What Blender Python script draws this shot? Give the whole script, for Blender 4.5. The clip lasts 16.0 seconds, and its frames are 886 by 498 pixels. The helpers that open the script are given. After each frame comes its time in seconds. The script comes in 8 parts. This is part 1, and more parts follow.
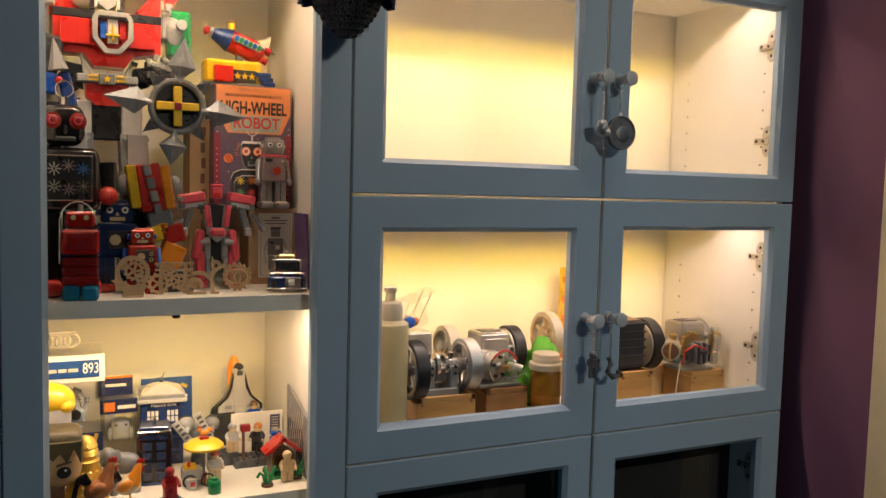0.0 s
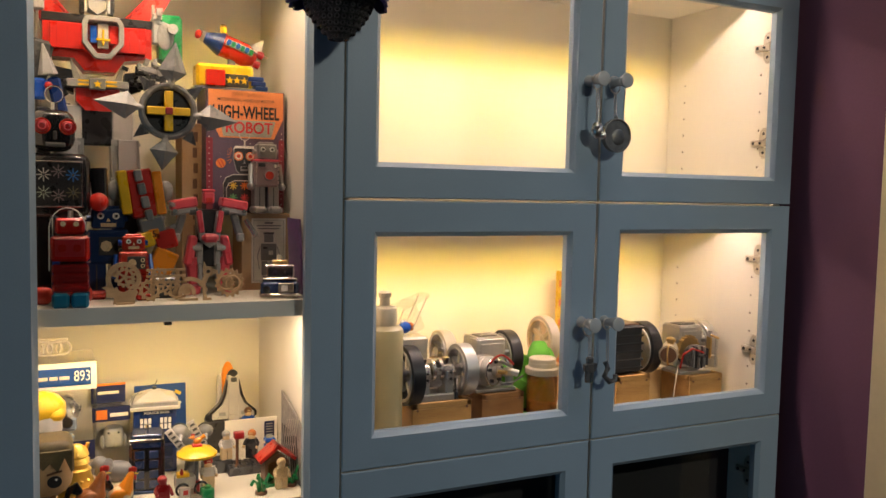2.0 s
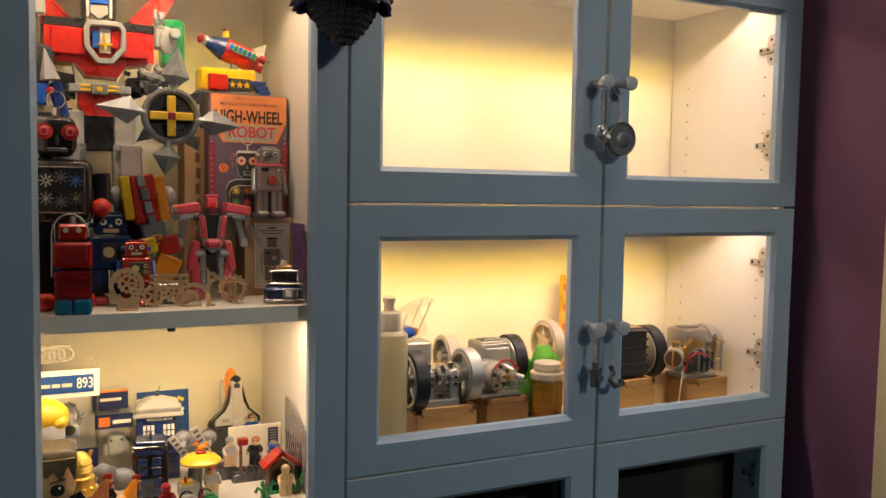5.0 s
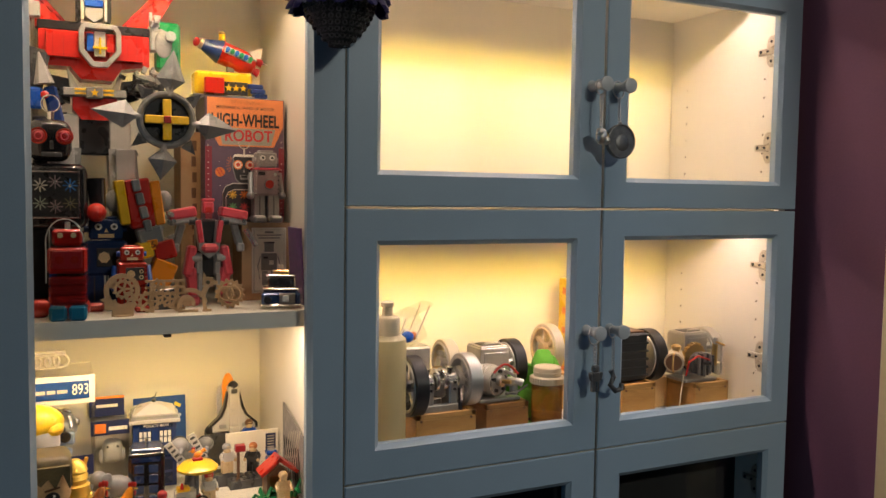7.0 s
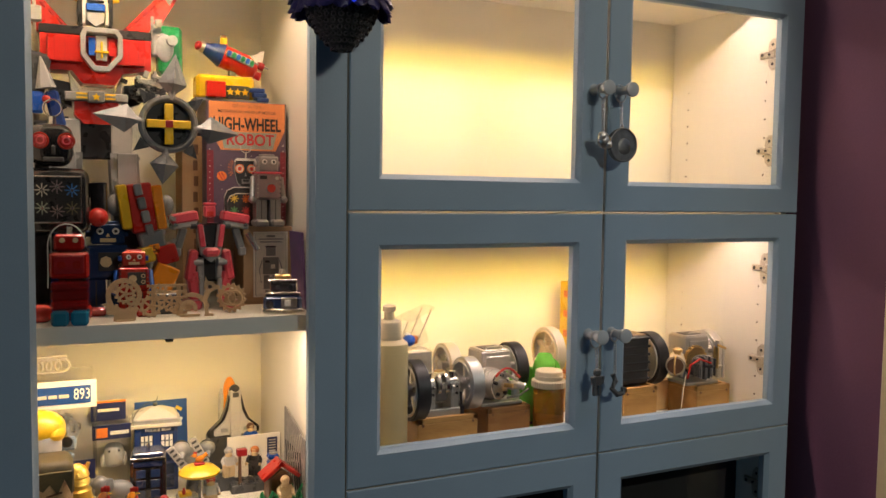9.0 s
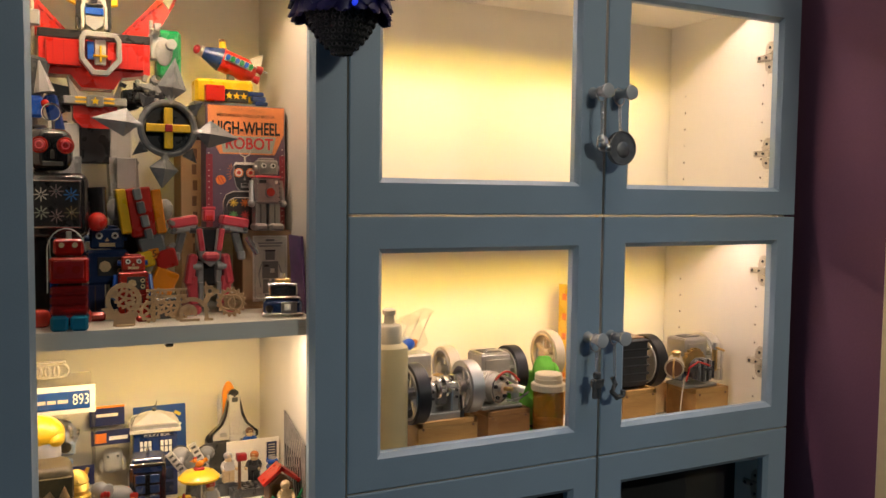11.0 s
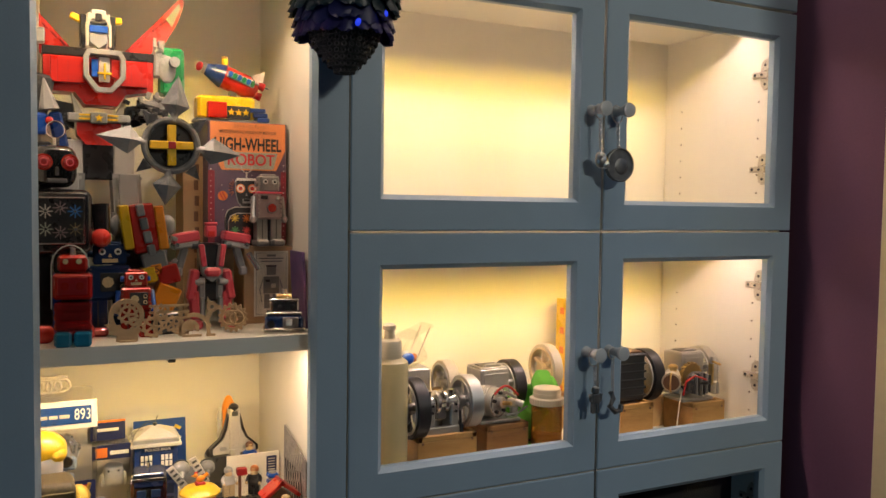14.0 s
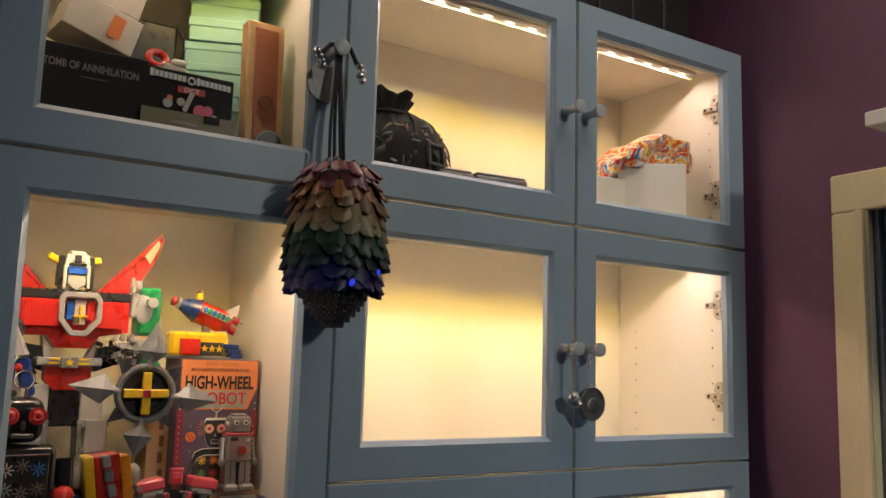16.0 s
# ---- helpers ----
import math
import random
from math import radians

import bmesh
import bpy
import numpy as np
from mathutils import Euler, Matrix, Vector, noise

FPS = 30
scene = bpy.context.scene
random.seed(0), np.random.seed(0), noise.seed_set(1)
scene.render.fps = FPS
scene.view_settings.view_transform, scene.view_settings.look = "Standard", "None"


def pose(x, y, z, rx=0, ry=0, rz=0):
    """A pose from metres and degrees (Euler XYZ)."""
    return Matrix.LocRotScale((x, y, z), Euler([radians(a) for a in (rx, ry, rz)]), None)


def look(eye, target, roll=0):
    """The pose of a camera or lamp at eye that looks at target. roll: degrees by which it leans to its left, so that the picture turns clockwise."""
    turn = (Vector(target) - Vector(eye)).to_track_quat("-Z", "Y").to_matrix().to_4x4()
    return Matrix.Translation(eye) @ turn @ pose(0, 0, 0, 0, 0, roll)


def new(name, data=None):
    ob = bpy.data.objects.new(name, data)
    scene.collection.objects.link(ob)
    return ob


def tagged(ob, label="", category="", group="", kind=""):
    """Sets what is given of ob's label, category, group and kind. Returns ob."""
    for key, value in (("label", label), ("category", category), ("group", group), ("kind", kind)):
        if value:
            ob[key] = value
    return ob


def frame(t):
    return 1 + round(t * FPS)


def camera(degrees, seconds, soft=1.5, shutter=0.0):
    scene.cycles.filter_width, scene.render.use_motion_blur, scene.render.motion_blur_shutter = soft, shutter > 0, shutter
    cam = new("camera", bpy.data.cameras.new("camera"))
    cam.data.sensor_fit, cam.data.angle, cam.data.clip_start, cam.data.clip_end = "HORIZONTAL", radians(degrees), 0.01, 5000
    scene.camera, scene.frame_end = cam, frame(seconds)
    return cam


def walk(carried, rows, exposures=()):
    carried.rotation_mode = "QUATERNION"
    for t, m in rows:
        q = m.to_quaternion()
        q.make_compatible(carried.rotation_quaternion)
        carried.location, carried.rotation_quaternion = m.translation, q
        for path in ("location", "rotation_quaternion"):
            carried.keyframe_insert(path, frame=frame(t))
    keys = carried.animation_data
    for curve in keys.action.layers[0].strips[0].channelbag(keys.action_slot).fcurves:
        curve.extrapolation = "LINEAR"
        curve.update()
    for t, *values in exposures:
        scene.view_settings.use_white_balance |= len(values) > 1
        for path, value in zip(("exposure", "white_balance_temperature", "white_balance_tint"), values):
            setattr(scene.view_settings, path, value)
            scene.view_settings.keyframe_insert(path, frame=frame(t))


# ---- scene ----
cam = camera(55.9, 16.0)
PATH = [
    (0, (-0.365, -1.034, 1.68), (0.503, 0.762, 1.53), 1.5),
    (0.5, (-0.36, -1.033, 1.679), (0.506, 0.763, 1.533), 1.4),
    (1, (-0.358, -1.029, 1.677), (0.51, 0.767, 1.534), 1.2),
    (1.5, (-0.357, -1.027, 1.676), (0.513, 0.768, 1.534), 1.2),
    (2, (-0.355, -1.028, 1.681), (0.515, 0.768, 1.539), 1.2),
    (2.5, (-0.352, -1.029, 1.68), (0.516, 0.768, 1.544), 1.0),
    (3, (-0.356, -1.024, 1.683), (0.513, 0.772, 1.542), 1.0),
    (3.5, (-0.36, -1.023, 1.682), (0.512, 0.771, 1.543), 1.0),
    (4, (-0.36, -1.022, 1.682), (0.511, 0.773, 1.545), 1.0),
    (6.5, (-0.355, -1.012, 1.685), (0.52, 0.782, 1.552), 0.9),
    (7, (-0.354, -1.01, 1.684), (0.52, 0.784, 1.555), 0.8),
    (7.5, (-0.353, -1.007, 1.685), (0.523, 0.786, 1.554), 0.8),
    (8, (-0.352, -1.008, 1.684), (0.522, 0.786, 1.556), 0.8),
    (8.5, (-0.353, -1.006, 1.686), (0.523, 0.788, 1.557), 0.8),
    (9, (-0.357, -1.007, 1.69), (0.519, 0.786, 1.56), 0.8),
    (11.5, (-0.366, -1.002, 1.691), (0.527, 0.784, 1.57), 0.7),
    (12, (-0.368, -1.006, 1.694), (0.525, 0.78, 1.575), 0.8),
    (12.5, (-0.368, -1.01, 1.692), (0.524, 0.776, 1.578), 0.7),
    (13, (-0.37, -1.005, 1.697), (0.53, 0.777, 1.575), 0.8),
    (13.5, (-0.372, -1.007, 1.697), (0.529, 0.775, 1.581), 0.8),
    (14, (-0.376, -1.007, 1.701), (0.527, 0.775, 1.599), 0.8),
    (14.5, (-0.386, -0.999, 1.719), (0.53, 0.777, 1.647), 0.9),
    (15, (-0.402, -0.982, 1.75), (0.548, 0.777, 1.74), 1.5),
    (15.2, (-0.410, -0.980, 1.768), (0.562, 0.767, 1.782), 1.6),
    (15.5, (-0.432, -0.974, 1.782), (0.581, 0.746, 1.909), 1.6),
    (15.8, (-0.446, -0.963, 1.814), (0.608, 0.726, 2.006), 1.8),
    (16, (-0.451, -0.969, 1.819), (0.604, 0.709, 2.089), 1.7),
]
walk(cam, [(t, look(eye, target, roll)) for t, eye, target, roll in PATH], [(0, 0.0), (9, 0.0), (12, -0.06), (14.5, -0.08), (15.2, -0.16), (16, -0.16)])

# ---- world, light ----
world = bpy.data.worlds.new("world")
scene.world = world
world.use_nodes = True
world.node_tree.nodes["Background"].inputs[0].default_value = (0.05, 0.07, 0.12, 1)
world.node_tree.nodes["Background"].inputs[1].default_value = 0.3
scene.view_settings.exposure = 0.0


def area_lamp(name, m, size_x, size_y, watts, rgb, spread=180):
    d = bpy.data.lights.new(name, "AREA")
    d.shape, d.size, d.size_y, d.energy, d.color, d.spread = "RECTANGLE", size_x, size_y, watts, rgb, radians(spread)
    ob = new(name, d)
    ob.matrix_world = m
    return ob


WARM, PALE, AMBER_EDGE = (1.0, 0.74, 0.55), (1.0, 0.755, 0.655), (1.0, 0.64, 0.09)
STRIP_Y, LIP_BACK, LIP_DROP = 0.082, 0.0040, 0.0023
# cabinet light strips: centre x, depth, height, length, watts, share of the added amber lamp, drop of the lip added
# behind to cut the light off upwards
STRIPS = (
    (0.395, STRIP_Y, 2.021, 0.72, 1.85, 0.27, LIP_DROP), (0.395, STRIP_Y, 1.648, 0.72, 1.75, 0.30, LIP_DROP), (0.395, STRIP_Y, 2.372, 0.72, 1.55, 0.27, LIP_DROP),
    (-0.20, 0.036, 2.021, 0.30, 1.42, 0.13, LIP_DROP), (-0.20, 0.075, 1.5065, 0.30, 0.92, 0.15, 0.0004), (-0.20, STRIP_Y, 2.372, 0.30, 0.52, 0.2, LIP_DROP),
)
for x, y, z, length, watts, amber, drop in STRIPS:
    if x > 0 and z > 2.3:
        for k in range(16):
            area_lamp("strip_lamp", pose(0.0575 + 0.045 * k, y, z, 12, 0, 0), 0.014, 0.0014, watts / 16, PALE)
    else:
        area_lamp("strip_lamp", pose(x, y, z, 12 if x > 0 else 4, 0, 0), length, 0.0012, watts, PALE if x > 0 else WARM)
    # Second lamp added to each strip for the amber band on the back wall
    area_lamp("strip_lamp", pose(x, y - 0.0027, z, 56, 0, 0), length, 0.0012, watts * amber * 0.95, AMBER_EDGE, 68)
# added fill lamps, all unseen: grazing from the left, blue left, front, overhead, hall
area_lamp("window_glow", look((-1.64, 0.11, 1.80), (0.82, -0.36, 1.80)), 0.17, 0.6, 0.55, (1.0, 0.76, 0.80), 50)
area_lamp("room_window", look((-1.64, -1.0, 1.15), (0.0, 0.0, 1.3)), 0.9, 0.9, 2.5, (0.16, 0.58, 1.0))
area_lamp("room_lamp", look((0.60, -2.50, 2.70), (0.80, 0.0, 1.25)), 0.2, 0.1, 4.6, (1.0, 0.97, 0.84), 92)
area_lamp("ceiling_light", look((0.50, -0.45, 2.735), (0.50, -0.45, 0.0)), 0.4, 0.3, 2.4, (1.0, 0.90, 0.76))
area_lamp("hall_lamp", look((1.6, -0.9, 2.4), (1.6, -0.9, 0.0)), 0.5, 0.5, 6.0, (0.45, 0.65, 1.0))

# ---- materials ----


def material(name, rgb, rough=0.5, metal=0.0, vary=0.12, scale=40.0, bump=0.0, rgb2=None, clear=0.0, through_light=0.0, coat=0.0, fine=None, stretch=(1, 1, 1)):
    m = bpy.data.materials.new(name)
    m.use_nodes = True
    t = m.node_tree
    b = t.nodes["Principled BSDF"]
    co = t.nodes.new("ShaderNodeTexCoord")
    mp = t.nodes.new("ShaderNodeMapping")
    mp.inputs["Scale"].default_value = stretch
    t.links.new(co.outputs["Object"], mp.inputs[0])
    n1 = t.nodes.new("ShaderNodeTexNoise")
    n1.inputs["Scale"].default_value, n1.inputs["Detail"].default_value = scale, 4
    n2 = t.nodes.new("ShaderNodeTexNoise")
    n2.inputs["Scale"].default_value, n2.inputs["Detail"].default_value = fine or scale * 9, 3
    for n in (n1, n2):
        t.links.new(mp.outputs[0], n.inputs["Vector"])
    mean = t.nodes.new("ShaderNodeMix")
    mean.data_type = "FLOAT"
    mean.inputs[0].default_value = 0.4
    t.links.new(n1.outputs[0], mean.inputs[2])
    t.links.new(n2.outputs[0], mean.inputs[3])
    ramp = t.nodes.new("ShaderNodeValToRGB")
    other = rgb2 or tuple(min(1, c * (1 + vary)) for c in rgb)
    base = rgb if rgb2 else tuple(c * (1 - vary) for c in rgb)
    ramp.color_ramp.elements[0].position, ramp.color_ramp.elements[1].position = 0.32, 0.68
    ramp.color_ramp.elements[0].color, ramp.color_ramp.elements[1].color = (*base, 1), (*other, 1)
    t.links.new(mean.outputs[0], ramp.inputs[0])
    t.links.new(ramp.outputs[0], b.inputs["Base Color"])
    rr = t.nodes.new("ShaderNodeMapRange")
    rr.inputs[3].default_value, rr.inputs[4].default_value = max(0, rough - 0.07), min(1, rough + 0.08)
    t.links.new(n1.outputs[0], rr.inputs[0])
    t.links.new(rr.outputs[0], b.inputs["Roughness"])
    b.inputs["Metallic"].default_value = metal
    b.inputs["Coat Weight"].default_value = coat
    b.inputs["Coat Roughness"].default_value = 0.08
    b.inputs["Transmission Weight"].default_value = max(clear, through_light)
    if bump:
        bp = t.nodes.new("ShaderNodeBump")
        bp.inputs["Strength"].default_value, bp.inputs["Distance"].default_value = bump, 0.001
        t.links.new(n2.outputs[0], bp.inputs["Height"])
        t.links.new(bp.outputs[0], b.inputs["Normal"])
    return m


def glass(name, tint=(1, 1, 1), gloss=0.09, rough=0.02):
    """Thin clear sheet: straight view through it, with a mirror sheen that grows at grazing angles."""
    m = bpy.data.materials.new(name)
    m.use_nodes = True
    t = m.node_tree
    t.nodes.clear()
    out = t.nodes.new("ShaderNodeOutputMaterial")
    mix = t.nodes.new("ShaderNodeMixShader")
    see = t.nodes.new("ShaderNodeBsdfTransparent")
    see.inputs[0].default_value = (*tint, 1)
    shine = t.nodes.new("ShaderNodeBsdfGlossy")
    shine.inputs["Roughness"].default_value = rough
    lw = t.nodes.new("ShaderNodeLayerWeight")
    pw = t.nodes.new("ShaderNodeMath")
    pw.operation = "POWER"
    pw.inputs[1].default_value = 4.0
    t.links.new(lw.outputs["Facing"], pw.inputs[0])
    ad = t.nodes.new("ShaderNodeMath")
    ad.operation = "MULTIPLY_ADD"
    ad.inputs[1].default_value, ad.inputs[2].default_value = 0.30, gloss * 0.22
    t.links.new(pw.outputs[0], ad.inputs[0])
    t.links.new(ad.outputs[0], mix.inputs[0])
    t.links.new(see.outputs[0], mix.inputs[1])
    t.links.new(shine.outputs[0], mix.inputs[2])
    t.links.new(mix.outputs[0], out.inputs[0])
    return m


def glow(name, rgb, power):
    m = bpy.data.materials.new(name)
    m.use_nodes = True
    b = m.node_tree.nodes["Principled BSDF"]
    b.inputs["Base Color"].default_value = (*rgb, 1)
    b.inputs["Emission Color"].default_value = (*rgb, 1)
    b.inputs["Emission Strength"].default_value = power
    return m


def wood(name, dark, light, scale=14.0):
    return material(name, dark, 0.55, rgb2=light, scale=scale, bump=0.25, stretch=(1, 6, 6), fine=90)


BLUE_PAINT = material("slate_blue_paint", (0.262, 0.347, 0.422), 0.42, vary=0.05, scale=9, bump=0.12, fine=420)
WHITE_BOARD = material("white_melamine", (0.77, 0.73, 0.625), 0.42, vary=0.025, scale=6, bump=0.03)
EDGE_BOARD = material("white_edge_band", (0.66, 0.64, 0.58), 0.5, vary=0.05, scale=30)
PURPLE_WALL = material("plum_wall_paint", (0.148, 0.060, 0.106), 0.75, vary=0.06, scale=5, bump=0.35, fine=260)
CREAM_TRIM = material("cream_trim_paint", (0.66, 0.56, 0.33), 0.4, vary=0.05, scale=12, bump=0.08)
ROOM_PAINT = material("grey_room_paint", (0.10, 0.095, 0.095), 0.8, vary=0.06, scale=4)
FLOOR_WOOD = wood("floor_boards", (0.12, 0.07, 0.04), (0.20, 0.12, 0.07), 3.0)
CEILING_PAINT = material("dim_ceiling_paint", (0.30, 0.29, 0.28), 0.9, vary=0.04, scale=5)
PANE = glass("door_glass", (0.985, 0.99, 0.985), 0.09)
HAZE_CLEAR = glass("scuffed_clear_plastic", (0.95, 0.955, 0.94), 0.14, 0.2)
STEEL = material("brushed_steel", (0.62, 0.60, 0.57), 0.32, 1.0, vary=0.10, scale=60, bump=0.08)
CHROME = material("polished_chrome", (0.66, 0.65, 0.63), 0.22, 1.0, vary=0.08, scale=30)
ALU = material("machined_aluminium", (0.46, 0.45, 0.42), 0.45, 0.85, vary=0.12, scale=80, bump=0.1, stretch=(1, 5, 1))
NICKEL = material("satin_nickel", (0.52, 0.47, 0.37), 0.46, 0.6, vary=0.08, scale=60)
DULL_METAL = material("dark_pewter", (0.16, 0.16, 0.155), 0.42, 0.8, vary=0.3, scale=90, bump=0.3)
BRASS = material("worn_brass", (0.72, 0.50, 0.20), 0.3, 1.0, vary=0.18, scale=70)
GOLD = material("gold_plating", (0.95, 0.64, 0.13), 0.34, 0.75, vary=0.12, scale=80)
BLACK_METAL = material("blackened_steel", (0.035, 0.035, 0.037), 0.38, 0.5, vary=0.3, scale=60, bump=0.1)
KNOB_PAINT = material("grey_knob_enamel", (0.40, 0.42, 0.43), 0.35, vary=0.06, scale=50)
PINE = wood("oiled_pine_block", (0.36, 0.18, 0.05), (0.54, 0.31, 0.10), 10)
DARK_PINE = wood("stained_pine_block", (0.20, 0.09, 0.025), (0.32, 0.155, 0.045), 10)
RUSSET = material("russet_glaze", (0.20, 0.055, 0.016), 0.35, rgb2=(0.42, 0.15, 0.04), scale=90)
CAMO_HAIR = material("olive_brown_vinyl", (0.045, 0.035, 0.015), 0.5, rgb2=(0.15, 0.11, 0.045), scale=55)
PALE_PINE = wood("pale_pine_block", (0.55, 0.34, 0.14), (0.68, 0.45, 0.21), 10)
GEAR_WOOD = wood("laser_cut_plywood", (0.42, 0.27, 0.14), (0.55, 0.38, 0.21), 30)
CEDAR = wood("red_cedar_lid", (0.26, 0.070, 0.022), (0.37, 0.120, 0.040), 12)
OAK = wood("pale_oak_frame", (0.48, 0.29, 0.11), (0.60, 0.39, 0.17), 14)
CARDBOARD = material("brown_cardboard", (0.40, 0.25, 0.13), 0.8, vary=0.08, scale=40, bump=0.1)
RUBBER = material("black_rubber", (0.03, 0.03, 0.03), 0.6, vary=0.3)
# Dark tone of the pin hole discs stands in for the shade inside the holes
HOLE = material("drilled_hole_shadow_board", (0.10, 0.08, 0.05), 0.9, vary=0.2)


def plastic(name, rgb, rough=0.28, coat=0.25):
    return material(name, rgb, rough, vary=0.06, scale=50, coat=coat, bump=0.02)


RED = plastic("red_brick_plastic", (0.47, 0.020, 0.013))
DARK_RED = plastic("dark_red_plastic", (0.30, 0.012, 0.015))
WHITE = plastic("white_brick_plastic", (0.50, 0.485, 0.455))
LIGHT_GREY = plastic("light_grey_plastic", (0.30, 0.30, 0.295))
MID_GREY = plastic("mid_grey_plastic", (0.18, 0.185, 0.185))
DARK_GREY = plastic("dark_grey_plastic", (0.05, 0.052, 0.055))
BLACK = plastic("black_plastic", (0.018, 0.018, 0.02))
YELLOW = plastic("yellow_plastic", (0.80, 0.50, 0.02))
ORANGE = plastic("amber_orange_plastic", (0.78, 0.26, 0.015))
BLUE = plastic("blue_plastic", (0.015, 0.085, 0.42))
DEEP_BLUE = plastic("deep_blue_plastic", (0.012, 0.035, 0.15))
NAVY = plastic("navy_enamel", (0.012, 0.025, 0.075), 0.25)
GREEN = plastic("green_plastic", (0.012, 0.20, 0.06))
PINK = plastic("rose_plastic", (0.62, 0.075, 0.10))
TAN = plastic("tan_plastic", (0.62, 0.46, 0.26))
SKIN = plastic("doll_vinyl", (0.52, 0.34, 0.17), 0.45, 0.0)
BROWN = plastic("brown_plastic", (0.14, 0.065, 0.03), 0.4)
COPPER_HAIR = plastic("copper_plastic", (0.46, 0.15, 0.03), 0.4)
BLACK_TIN = material("black_lacquered_tin", (0.012, 0.012, 0.013), 0.12, 0.0, vary=0.3, coat=0.8)
RED_TIN = material("red_lacquered_tin", (0.42, 0.03, 0.02), 0.2, 0.25, vary=0.1, coat=0.6)
BLUE_TIN = material("blue_lacquered_tin", (0.02, 0.045, 0.13), 0.22, 0.3, vary=0.15, coat=0.6)
GREY_TIN = material("grey_lithographed_tin", (0.28, 0.265, 0.255), 0.3, 0.55, vary=0.1, scale=60)
ROSE_TIN = material("rose_grey_tin", (0.30, 0.22, 0.215), 0.32, 0.45, vary=0.1, scale=60)
RED_CLEAR = material("red_clear_plastic", (0.55, 0.02, 0.015), 0.12, vary=0.1, through_light=0.45)
SMOKE_RED = material("smoked_red_clear_plastic", (0.42, 0.03, 0.03), 0.1, vary=0.1, through_light=0.6)
AQUA_CLEAR = material("aqua_clear_plastic", (0.03, 0.30, 0.50), 0.12, vary=0.1, through_light=0.5)
AMBER = material("amber_bottle_plastic", (0.62, 0.26, 0.03), 0.15, vary=0.05, through_light=0.7)
MILKY = material("milky_bottle_plastic", (0.66, 0.57, 0.33), 0.45, vary=0.12, scale=22, through_light=0.35)
CAP_WHITE = plastic("white_cap_plastic", (0.53, 0.46, 0.33), 0.4)
LIME_FELT = material("lime_felt", (0.13, 0.42, 0.045), 0.95, vary=0.2, scale=60, bump=0.5)
DARK_CLOTH = material("dark_cloth", (0.025, 0.028, 0.026), 0.9, vary=0.4, scale=60, bump=0.5)
PAPER = material("off_white_paper", (0.76, 0.71, 0.62), 0.75, vary=0.04, scale=20)
WHITE_CARD = material("white_card", (0.76, 0.72, 0.64), 0.6, vary=0.03, scale=20)
ORANGE_CARD = material("orange_printed_card", (0.72, 0.24, 0.08), 0.5, vary=0.06, scale=25)
NIGHT_CARD = material("night_blue_printed_card", (0.075, 0.05, 0.085), 0.5, rgb2=(0.12, 0.075, 0.11), scale=18)
BLUE_CARD = material("blue_printed_card", (0.008, 0.040, 0.19), 0.4, rgb2=(0.014, 0.075, 0.27), scale=22)
NAVY_CARD = material("navy_printed_card", (0.015, 0.022, 0.08), 0.4, vary=0.2, scale=40)
# Black of the printed boxes, also of the shade sheet behind the lower panes
BLACK_CARD = material("black_card_and_shade", (0.006, 0.006, 0.007), 0.85, rgb2=(0.014, 0.016, 0.015), scale=25)
OLIVE_CARD = material("olive_printed_card", (0.16, 0.14, 0.07), 0.5, vary=0.1, scale=30)
MINT_CARD = material("mint_card", (0.28, 0.54, 0.50), 0.6, vary=0.05, scale=20)
GREY_CARD = material("worn_grey_card", (0.48, 0.44, 0.38), 0.7, rgb2=(0.60, 0.56, 0.48), scale=30)
INK = material("black_ink", (0.015, 0.014, 0.014), 0.5)
ROSE_PRINT = material("rose_printed_card", (0.75, 0.10, 0.20), 0.5)
RED_CLARET = material("claret_printed_card", (0.22, 0.022, 0.035), 0.5)
RED_INK = material("red_ink", (0.50, 0.03, 0.03), 0.5)
WHITE_INK = material("white_ink", (0.72, 0.70, 0.66), 0.5)
GREY_INK = material("grey_ink", (0.22, 0.21, 0.20), 0.5)
TEAL_INK = material("grey_green_ink", (0.30, 0.33, 0.26), 0.5)
ORANGE_INK = material("orange_ink", (0.75, 0.20, 0.03), 0.5)
YELLOW_INK = material("yellow_ink", (0.78, 0.52, 0.05), 0.5)
GREEN_INK = material("green_ink", (0.10, 0.32, 0.10), 0.5)
BLUE_INK = material("blue_ink", (0.03, 0.16, 0.45), 0.5)
PHOTO = material("grey_photo_print", (0.10, 0.095, 0.09), 0.35, rgb2=(0.34, 0.32, 0.30), scale=45, fine=150)
GALAXY = material("violet_star_print", (0.035, 0.03, 0.12), 0.35, rgb2=(0.22, 0.10, 0.26), scale=60)
LEATHER_CORD = material("black_cord", (0.012, 0.012, 0.012), 0.7, vary=0.3)
DIODE = glow("strip_diode", (1.0, 0.86, 0.62), 7.0)

# ---- mesh helpers ----


def box(bm, c, s, bevel=0.0, rot=None):
    r = bmesh.ops.create_cube(bm, size=1)
    vs = r["verts"]
    bmesh.ops.scale(bm, vec=s, verts=vs)
    if bevel:
        es = list({e for v in vs for e in v.link_edges})
        g = bmesh.ops.bevel(bm, geom=es, offset=bevel, segments=1 if bevel < 0.0045 else 4, affect="EDGES", profile=0.5)
        vs = list({v for f in g["faces"] for v in f.verts} | {v for v in vs if v.is_valid})
    if rot:
        bmesh.ops.rotate(bm, verts=vs, matrix=Euler([radians(a) for a in rot]).to_matrix())
    bmesh.ops.translate(bm, vec=c, verts=vs)
    return bm


